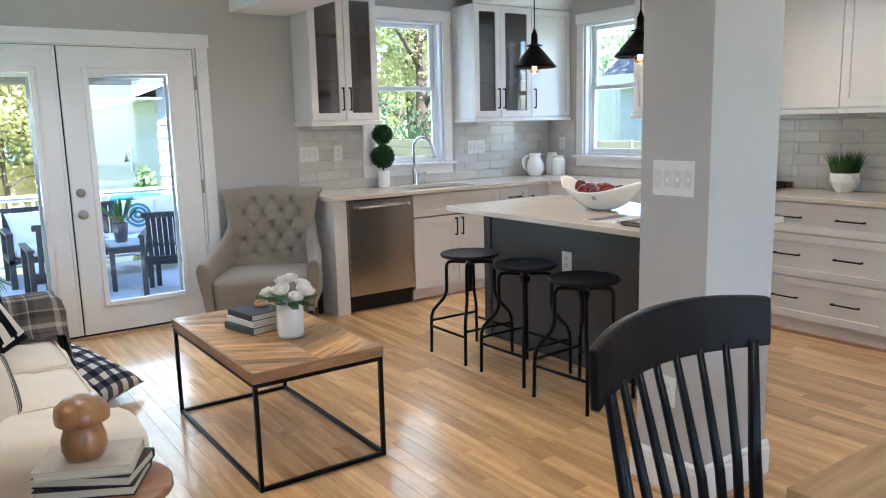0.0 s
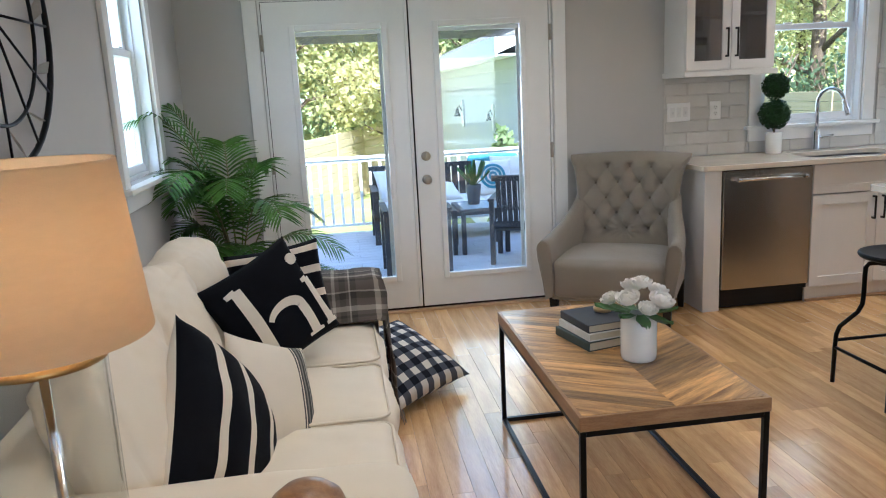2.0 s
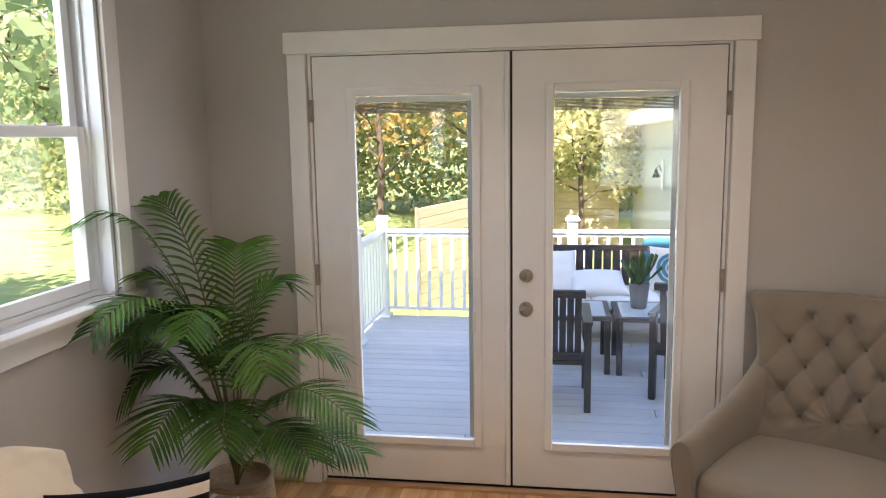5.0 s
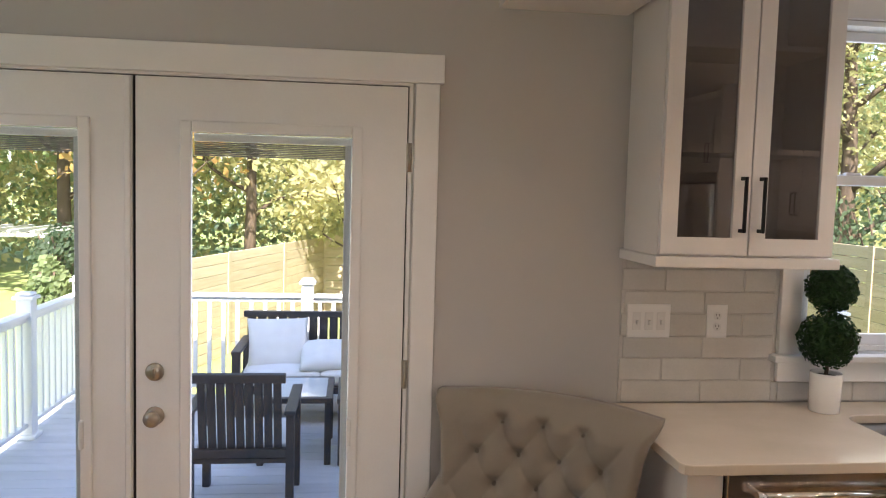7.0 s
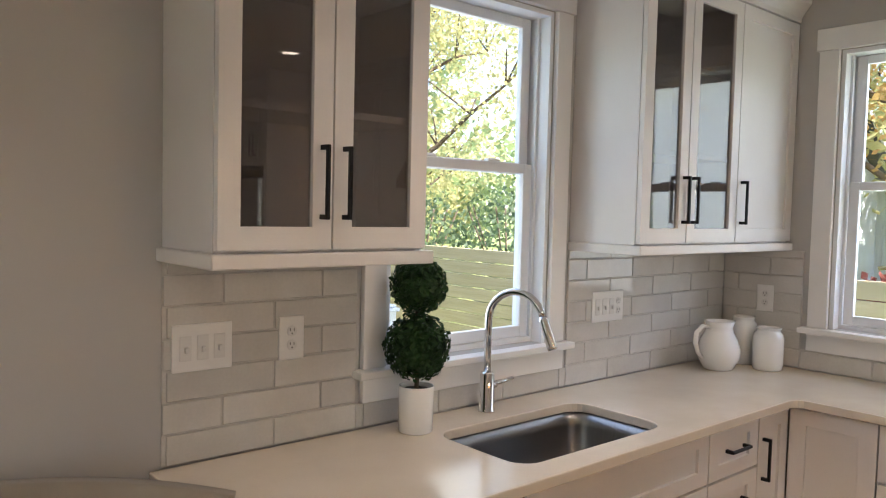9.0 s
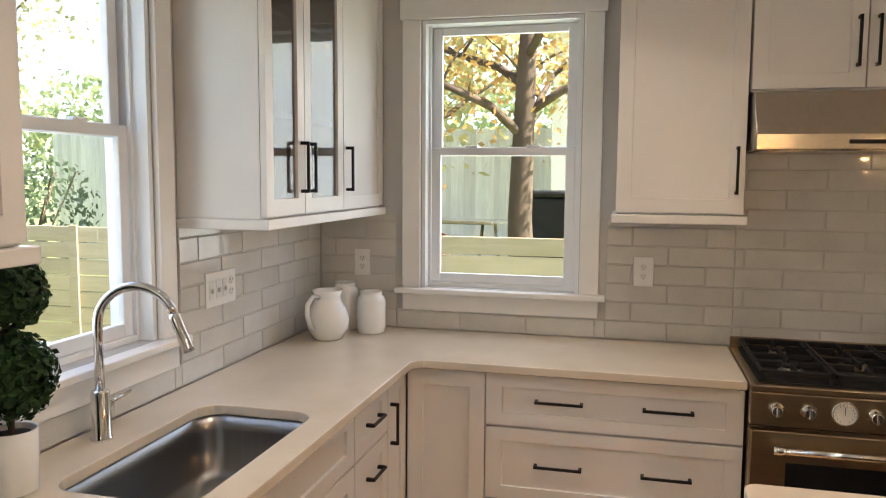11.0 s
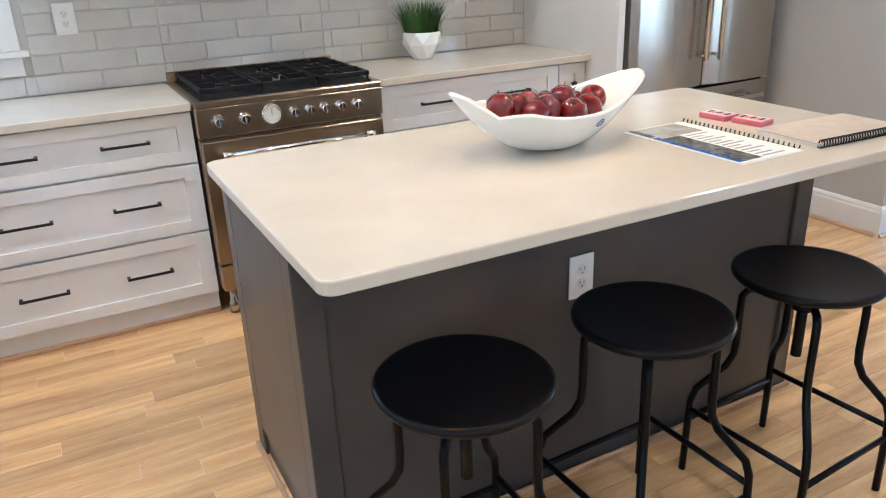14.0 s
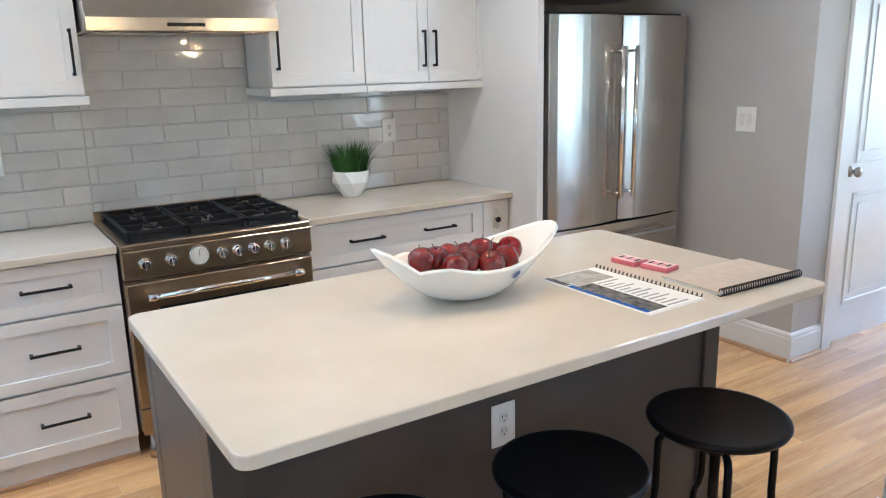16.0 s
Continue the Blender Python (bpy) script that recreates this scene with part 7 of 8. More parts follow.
def railing(label, x0, y0, x1, y1, posts, gate=0):
    ob = structure(thing("deck_railing", pose(0, 0, 0), label, "railing"), label, "railing")
    d = Vector((x1 - x0, y1 - y0, 0))
    ln = d.length
    d.normalize()
    ang = math.degrees(math.atan2(d.y, d.x))
    for s in posts:
        p = Vector((x0, y0, DZ)) + d * s
        bm = bmesh.new()
        box(bm, -0.05, 0.05, -0.05, 0.05, 0.0, 1.0, 0.004)
        box(bm, -0.075, 0.075, -0.075, 0.075, 0.0, 0.035, 0.008)
        po = part("post", bm, rail_white, ob)
        po.matrix_basis = pose(p.x, p.y, p.z)
        bm = bmesh.new()
        box(bm, -0.07, 0.07, -0.07, 0.07, 1.0, 1.025, 0.005)
        box(bm, -0.055, 0.055, -0.055, 0.055, 1.0255, 1.05, 0.012)
        part("post_cap", bm, rail_white, po)
    for z, w, h in ((0.88, 0.045, 0.03), (0.84, 0.02, 0.035), (0.085, 0.02, 0.03)):
        bm = bmesh.new()
        box(bm, 0, ln, -w, w, z, z + h, 0.004)
        r = part("rail", bm, rail_white, ob)
        r.matrix_basis = pose(x0, y0, DZ, 0, 0, ang)
    bm0 = bmesh.new()
    box(bm0, -0.016, 0.016, -0.016, 0.016, 0.116, 0.839)
    me = bpy.data.meshes.new("baluster")
    bm0.to_mesh(me)
    bm0.free()
    me.materials.append(rail_white)
    k = 0.12
    while k < ln - 0.06:
        if min(abs(k - s) for s in posts) > 0.07:
            b = new("baluster", me)
            b.parent = ob
            b.matrix_basis = pose(x0 + d.x * k, y0 + d.y * k, DZ, 0, 0, ang)
        k += 0.118
    return ob


railing("white deck railing with square balusters", 0.50, N_Y + 0.25, 0.50, 10.34, (0.0, 1.45, 2.72, 3.79))
railing("white deck railing along the lawn side", 0.50, 10.34, 5.6, 10.34, (1.9, 3.55, 5.1))
railing("white deck railing beside the steps", 6.4, N_Y + 0.25, 6.4, 8.6, (0.0, 2.35))


def slat_chair(x, y, rz, label):
    ob = thing("patio_chair", pose(x, y, DZ, 0, 0, rz), label, "patio chair", "patio chairs")
    for sx in (-1, 1):
        for yy, h in ((-0.26, 0.60), (0.24, 0.62)):
            bm = bmesh.new()
            box(bm, sx * 0.27 - 0.022, sx * 0.27 + 0.022, yy - 0.03, yy + 0.03, 0.0, h, 0.003)
            part("leg", bm, slat_dark, ob)
        bm = bmesh.new()
        box(bm, sx * 0.27 - 0.03, sx * 0.27 + 0.03, -0.30, 0.30, 0.60, 0.625, 0.004)
        part("armrest", bm, slat_dark, ob)
    for k in range(9):
        bm = bmesh.new()
        x0 = -0.225 + k * 0.05
        box(bm, x0, x0 + 0.042, -0.012, 0.012, 0.0, 0.46, 0.002)
        s = part("back_slat", bm, slat_dark, ob)
        s.matrix_basis = pose(0, 0.24, 0.36, -10, 0, 0)
    for z in (0.0, 0.44):
        bm = bmesh.new()
        box(bm, -0.25, 0.25, -0.016, 0.016, z, z + 0.05, 0.003)
        s = part("back_rail", bm, slat_dark, ob)
        s.matrix_basis = pose(0, 0.255, 0.36, -10, 0, 0)
    bm = bmesh.new()
    box(bm, -0.25, 0.25, -0.28, 0.25, 0.32, 0.35, 0.003)
    part("seat", bm, slat_dark, ob)
    bm = bmesh.new()
    soft_box(bm, -0.24, 0.24, -0.28, 0.22, 0.352, 0.43, 0.03, 0.012, 61, n=8)
    part("seat_pad", bm, canvas, ob, "white seat pad")
    return ob


slat_chair(2.19, 8.05, 180, "black slatted patio chair with a white pad")
slat_chair(3.25, 8.25, 160, "black slatted patio chair with a white pad beside the table")
bench = thing("patio_bench", pose(2.85, 9.78, DZ), "dark slatted patio bench with white cushions", "patio bench")
for k in range(22):
    bm = bmesh.new()
    x0 = -0.93 + k * 0.085
    box(bm, x0, x0 + 0.07, 0.30, 0.325, 0.34, 0.76, 0.002)
    part("back_slat", bm, slat_dark, bench)
for z in (0.32, 0.75):
    bm = bmesh.new()
    box(bm, -0.96, 0.96, 0.29, 0.335, z, z + 0.05, 0.003)
    part("back_rail", bm, slat_dark, bench)
bm = bmesh.new()
box(bm, -0.96, 0.96, -0.34, 0.30, 0.26, 0.31, 0.003)
part("seat_frame", bm, slat_dark, bench)
for sx in (-1, 1):
    for yy in (-0.31, 0.29):
        bm = bmesh.new()
        box(bm, sx * 0.93 - 0.03, sx * 0.93 + 0.03, yy - 0.03, yy + 0.03, 0.0, 0.56, 0.003)
        part("leg", bm, slat_dark, bench)
    bm = bmesh.new()
    box(bm, sx * 0.93 - 0.035, sx * 0.93 + 0.035, -0.35, 0.33, 0.56, 0.59, 0.003)
    part("armrest", bm, slat_dark, bench)
for k in range(3):
    bm = bmesh.new()
    soft_box(bm, -0.89 + k * 0.595, -0.30 + k * 0.595, -0.33, 0.26, 0.312, 0.43, 0.04, 0.015, 70 + k, n=8)
    part("seat_cushion", bm, canvas, bench, "white seat cushion")
for x, a in ((0.66, -6),):
    pillow("outdoor_cushion", pose(2.85 + x, 9.92, DZ + 0.63, 72, 0, a), 0.46, 0.15, (canvas, canvas), "plain white cushion on the patio bench", 80)
pillow("outdoor_cushion", pose(2.20, 9.84, DZ + 0.57, 48, 0, 8), 0.50, 0.16, (canvas, canvas), "plain white cushion leaning on the patio bench", 82)
pillow("outdoor_cushion", pose(2.62, 9.72, DZ + 0.505, 14, 0, 5), 0.50, 0.16, (canvas, canvas), "plump white cushion lying on the patio bench", 83)
tp = pillow("outdoor_cushion", pose(3.28, 9.80, DZ + 0.62, 70, 0, -8), 0.42, 0.14, (canvas, canvas), "white cushion with a teal medallion", 81)
bm = bmesh.new()
for r0_, r1_ in ((0.02, 0.05), (0.07, 0.10), (0.115, 0.145)):
    rr = []
    for r in (r0_, r1_):
        rr.append([bm.verts.new((r * math.cos(a), r * math.sin(a), pillow_bulge(r * math.cos(a) / 0.21, r * math.sin(a) / 0.21, 0.07) + 0.010)) for a in (radians(45 * j / 2) for j in range(16))])
    for j in range(16):
        bm.faces.new((rr[0][j], rr[0][(j + 1) % 16], rr[1][(j + 1) % 16], rr[1][j]))
part("medallion", bm, teal_cloth, tp, "teal ring medallion")
bm = bmesh.new()
soft_box(bm, 3.05, 3.65, 10.065, 10.15, DZ + 0.40, DZ + 0.86, 0.03, 0.01, 84, n=8)
tagged(finish("folded_towel", bm, teal_cloth), "teal towel hung over the bench back", "towel")


def glass_table(x, y, w, d, label):
    ob = thing("patio_table", pose(x, y, DZ), label, "patio table", "patio tables")
    for sx in (-1, 1):
        for sy in (-1, 1):
            bm = bmesh.new()
            box(bm, sx * (w / 2 - 0.03) - 0.022, sx * (w / 2 - 0.03) + 0.022, sy * (d / 2 - 0.03) - 0.022, sy * (d / 2 - 0.03) + 0.022, 0, 0.42, 0.003)
            part("leg", bm, slat_dark, ob)
    for a, b, c, e in ((-w / 2, w / 2, -d / 2, -d / 2 + 0.05), (-w / 2, w / 2, d / 2 - 0.05, d / 2), (-w / 2, -w / 2 + 0.05, -d / 2 + 0.05, d / 2 - 0.05), (w / 2 - 0.05, w / 2, -d / 2 + 0.05, d / 2 - 0.05)):
        bm = bmesh.new()
        box(bm, a, b, c, e, 0.42, 0.455, 0.003)
        part("top_rail", bm, slat_dark, ob)
    bm = bmesh.new()
    box(bm, -w / 2 + 0.045, w / 2 - 0.045, -d / 2 + 0.045, d / 2 - 0.045, 0.446, 0.456)
    part("tabletop", bm, material("frosted_top", (0.50, 0.56, 0.60), 0.15, scale=4, vary=0.04, bump=0.0), ob, "pale glass top")


glass_table(2.42, 8.92, 0.5, 0.6, "black patio table with a pale glass top")
glass_table(2.95, 8.90, 0.5, 0.6, "second black patio table with a pale glass top")
ap = thing("patio_plant", pose(2.90, 8.95, DZ + 0.456), "spiky green plant in a tapered grey pot", "potted plant")
bm = bmesh.new()
lathe(bm, [(0.055, 0), (0.06, 0.004), (0.082, 0.20), (0.078, 0.203), (0.07, 0.185), (0.01, 0.18)], 8)
part("pot", bm, material("grey_pot", (0.10, 0.10, 0.11), 0.7, scale=10, vary=0.1), ap)
for k in range(16):
    bm = bmesh.new()
    a, el = radians(137.5 * k), radians(75 - 3.2 * k)
    d = Vector((math.cos(a) * math.cos(el), math.sin(a) * math.cos(el), math.sin(el)))
    petal(bm, Vector((0, 0, 0.18)), d, Vector((0, 0, 1)).cross(d).cross(d).normalized() * -1, 0.20 + 0.06 * (k % 3), 0.022, 0.12)
    part("leaf", bm, leaf_grass, ap)


# fences
def board_fence(label, x0, y0, x1, y1, top, boards, mat, post_gap=2.4, vertical=False):
    ob = structure(thing("fence", pose(0, 0, 0), label, "fence"), label, "fence")
    d = Vector((x1 - x0, y1 - y0, 0))
    ln = d.length
    ang = math.degrees(math.atan2(d.y, d.x))
    m = pose(x0, y0, GZ, 0, 0, ang)
    h = top - GZ
    if vertical:
        bm0 = bmesh.new()
        box(bm0, 0, 0.14, -0.01, 0.01, 0, h)
        me = bpy.data.meshes.new("board")
        bm0.to_mesh(me)
        bm0.free()
        me.materials.append(mat)
        for k in range(int(ln / 0.145)):
            b = new("board", me)
            b.parent = ob
            b.matrix_basis = m @ pose(k * 0.145, 0, random.uniform(-0.02, 0.02))
        for z in (0.3, h - 0.3):
            bm = bmesh.new()
            box(bm, 0, ln, 0.012, 0.05, z, z + 0.09)
            part("rail", bm, mat, ob).matrix_basis = m
        return ob
    step = h / boards
    seg = int(ln / post_gap) + 1
    bm0 = bmesh.new()
    box(bm0, 0.002, ln / seg - 0.002, -0.012, 0.012, 0.004, step - 0.005, 0.003)
    me = bpy.data.meshes.new("board")
    bm0.to_mesh(me)
    bm0.free()
    me.materials.append(mat)
    for k in range(boards):
        for s in range(seg):
            b = new("board", me)
            b.parent = ob
            b.matrix_basis = m @ pose(s * ln / seg, 0, k * step)
    for s in range(seg + 1):
        bm = bmesh.new()
        box(bm, s * ln / seg - 0.05, s * ln / seg + 0.05, -0.03, -0.0125, 0, h + 0.01, 0.004)
        part("post", bm, mat, ob).matrix_basis = m
    return ob


board_fence("new yellow pine board fence at the back of the yard", 2.2, 19.5, 3.5, 19.5, 0.75, 10, tan_fence)
board_fence("new yellow pine board fence along the side yard", 9.2, 19.5, 9.2, -2.0, 1.16, 13, tan_fence)
board_fence("new yellow pine fence stepping down the lawn", 0.3, 13.2, 2.2, 19.5, 0.70, 10, tan_fence)
# near-white upright boards added in place of the white building's wall
board_fence("near-white boards standing in for a white wall behind the neighbour's yard", 20.5, 20.0, 20.5, -3.0, 2.75, 1, pale_boards, vertical=True)

# trees
leaf_mats = {
    "yellow": material("autumn_yellow_leaf", (0.36, 0.38, 0.15), 0.6, scale=0.8, vary=0.3, second=(0.68, 0.60, 0.32)),
    "green": material("yard_green_leaf", (0.22, 0.31, 0.14), 0.6, scale=0.8, vary=0.3, second=(0.42, 0.46, 0.23)),
    "dark": material("evergreen_leaf", (0.08, 0.13, 0.075), 0.6, scale=0.9, vary=0.3, second=(0.16, 0.22, 0.12)),
    "rust": material("rust_leaf", (0.40, 0.20, 0.07), 0.6, scale=0.8, vary=0.3, second=(0.58, 0.42, 0.14)),
    "red": material("maple_red_leaf", (0.22, 0.05, 0.04), 0.6, scale=0.9, vary=0.3, second=(0.34, 0.12, 0.08)),
}
for lm in leaf_mats.values():
    nt = lm.node_tree
    tl = nt.nodes.new("ShaderNodeBsdfTranslucent")
    mx = nt.nodes.new("ShaderNodeMixShader")
    mx.inputs[0].default_value = 0.6
    nt.links.new(nt.nodes["Principled BSDF"].inputs["Base Color"].links[0].from_socket, tl.inputs[0])
    nt.links.new(nt.nodes["Principled BSDF"].outputs[0], mx.inputs[1])
    nt.links.new(tl.outputs[0], mx.inputs[2])
    nt.links.new(mx.outputs[0], nt.nodes["Material Output"].inputs[0])


def tree(x, y, h, spread, kind, seed, trunk_r=0.14, first=0.35, leaves=2600, leaf=0.09, label="leafy yard tree", limbs=9, bare=0.0):
    r = random.Random(seed)
    ob = thing("tree", pose(x, y, GZ), label, "tree")
    bm = bmesh.new()
    tr = [Vector((0, 0, -0.05))]
    for k in range(1, 9):
        tr.append(Vector((tr[-1].x + r.uniform(-1, 1) * 0.03 * h * 0.25, tr[-1].y + r.uniform(-1, 1) * 0.03 * h * 0.25, h * 0.92 * k / 8)))
    tube(bm, tr, trunk_r, 10, radii=[trunk_r * (1.25 if k == 0 else 1 - 0.1 * k) for k in range(9)])
    part("trunk", bm, bark, ob)
    ends = []
    for k in range(limbs):
        t = first + (0.95 - first) * (k + r.random() * 0.5) / limbs
        i = min(7, int(t * 8))
        p = tr[i].lerp(tr[i + 1], t * 8 - i)
        a = 2.4 * k + r.uniform(-0.4, 0.4)
        ln = spread * (1.0 - 0.55 * (t - first) / (1 - first)) * r.uniform(0.75, 1.1)
        d = Vector((math.cos(a), math.sin(a), r.uniform(0.35, 0.8)))
        pts = [p]
        for j in range(1, 6):
            pts.append(p + d * ln * j / 5 + Vector((r.uniform(-1, 1), r.uniform(-1, 1), r.uniform(-0.5, 1))) * 0.06 * ln)
        rb = trunk_r * (0.42 - 0.25 * t)
        bm = bmesh.new()
        tube(bm, pts, rb, 7, radii=[rb * (1 - 0.16 * j) for j in range(6)])
        for q in (2, 3, 4):
            for s in (-1, 1):
                e = pts[q] + Vector((r.uniform(-1, 1), r.uniform(-1, 1), r.uniform(0.1, 0.9))) * ln * 0.35
                tube(bm, [pts[q], pts[q].lerp(e, 0.5) + Vector((0, 0, 0.03 * ln)), e], rb * 0.35, 5, radii=[rb * 0.35, rb * 0.22, rb * 0.1])
                ends.append(e)
        ends += pts[2:]
        part("limb", bm, bark, ob)
    bm = bmesh.new()
    for _ in range(int(leaves * (1 - bare))):
        c = r.choice(ends)
        p = c + Vector((r.gauss(0, 1), r.gauss(0, 1), r.gauss(0, 0.8))) * spread * 0.15
        n = Vector((r.gauss(0, 1), r.gauss(0, 1), r.gauss(0, 1) + 0.7)).normalized()
        a = n.orthogonal().normalized()
        a.rotate(Matrix.Rotation(r.uniform(0, 6.28), 3, n))
        b = n.cross(a)
        s = leaf * r.uniform(0.6, 1.4)
        bm.faces.new([bm.verts.new(p + q) for q in (-a * s, -b * s * 0.6, a * s * 1.1, b * s * 0.6)])
    part("crown", bm, leaf_mats[kind], ob, "clusters of leaves")
    return ob


tree(0.4, 22, 8.5, 3.6, "yellow", 1, 0.16, 0.22, 18000, 0.07, "yellow-green autumn tree behind the lawn", 12)
tree(4.4, 22.5, 9.0, 3.6, "green", 2, 0.2, 0.20, 18000, 0.07, "green tree turning yellow behind the fence", 12)
tree(-4.5, 24, 10, 4.2, "green", 3, 0.2, 0.2, 10000, 0.12, "tall green tree beyond the lawn", 12)
tree(2.75, 18.3, 4.6, 1.7, "yellow", 4, 0.07, 0.25, 5000, 0.07, "small golden tree in front of the fence", 10)
tree(-1.5, 18.5, 6.0, 2.4, "rust", 5, 0.10, 0.3, 1200, 0.09, "thin pale tree losing its leaves", 11)
tree(9.0, 21.5, 10, 4.2, "yellow", 6, 0.22, 0.18, 26000, 0.058, "bright yellow-green tree beyond the pine fence", 13)
tree(13.0, 18.5, 10, 4.2, "yellow", 7, 0.22, 0.16, 28000, 0.055, "large yellow tree beyond the pine fence", 13)
tree(7.0, 26, 12, 5.0, "green", 8, 0.25, 0.2, 5200, 0.18, "tall green tree far behind", 12)
tree(17.0, 25, 12, 5.0, "green", 9, 0.25, 0.15, 5200, 0.18, "tall green tree far behind the neighbours", 12)
tree(-9.0, 20, 9, 4.0, "green", 10, 0.2, 0.2, 4600, 0.15, "green tree by the side boundary", 12)
tree(-6.0, 8.0, 8, 3.6, "green", 11, 0.2, 0.2, 4600, 0.14, "green tree beside the house", 12)
tree(-7.5, 4.0, 8, 3.6, "yellow", 12, 0.2, 0.2, 4600, 0.14, "yellowing tree beside the house", 12)
tree(13.07, 6.21, 8.5, 3.9, "rust", 13, 0.21, 0.33, 15000, 0.048, "broad maple with a thick grey trunk and thinning leaves", 14)
tree(17.5, 9.0, 9, 4.0, "yellow", 14, 0.2, 0.3, 5000, 0.12, "yellow tree behind the maple", 12)


def shrub(x, y, r_, h, kind, seed, label):
    r = random.Random(seed)
    ob = thing("shrub", pose(x, y, GZ), label, "shrub")
    bm = bmesh.new()
    for k in range(7):
        a = k * 0.9
        tube(bm, [(0, 0, 0), (r_ * 0.4 * math.cos(a), r_ * 0.4 * math.sin(a), h * 0.5), (r_ * 0.7 * math.cos(a), r_ * 0.7 * math.sin(a), h * 0.85)], 0.02, 5)
    part("stem", bm, bark, ob)
    bm = bmesh.new()
    for _ in range(1900):
        v = Vector((r.gauss(0, 1), r.gauss(0, 1), r.gauss(0, 1))).normalized()
        lump = 1 + 0.22 * noise.noise(v * 2.2 + Vector((seed, 0, 0)))
        p = Vector((v.x * r_ * lump, v.y * r_ * lump, h * 0.55 + v.z * h * 0.5 * lump)) * r.uniform(0.75, 1.0)
        n = (v + Vector((r.gauss(0, 0.6), r.gauss(0, 0.6), r.gauss(0, 0.6)))).normalized()
        a = n.orthogonal().normalized()
        b = n.cross(a)
        s = r.uniform(0.04, 0.09)
        bm.faces.new([bm.verts.new(p + q) for q in (-a * s, -b * s * 0.6, a * s, b * s * 0.6)])
    part("crown", bm, leaf_mats[kind], ob)


for k, (x, y, r_, h, kd) in enumerate(((6.5, 17.4, 1.2, 2.8, "dark"), (8.6, 17.3, 1.3, 3.0, "dark"), (10.8, 17.6, 1.5, 3.2, "dark"), (13.2, 17.2, 1.4, 2.9, "dark"), (15.6, 16.6, 1.5, 3.0, "dark"),
                                       (-2.2, 16.8, 0.34, 1.25, "green"), (11.8, 7.35, 0.6, 1.9, "red"), (12.6, 5.9, 0.35, 1.0, "dark"), (-3.4, 21, 0.8, 1.6, "dark"), (3.62, 10.70, 0.20, 1.75, "green"))):
    shrub(x, y, r_, h, kd, 90 + k, ("dense dark green shrub behind the fence", "dense dark green shrub behind the fence", "dense dark green shrub behind the fence", "dense dark green shrub behind the fence",
                                    "dense dark green shrub behind the fence", "clipped green shrub on the lawn", "red-leaved maple shrub in the side yard", "low green shrub at the maple's foot",
                                    "round green shrub on the lawn", "narrow green arborvitae beside the deck")[k])


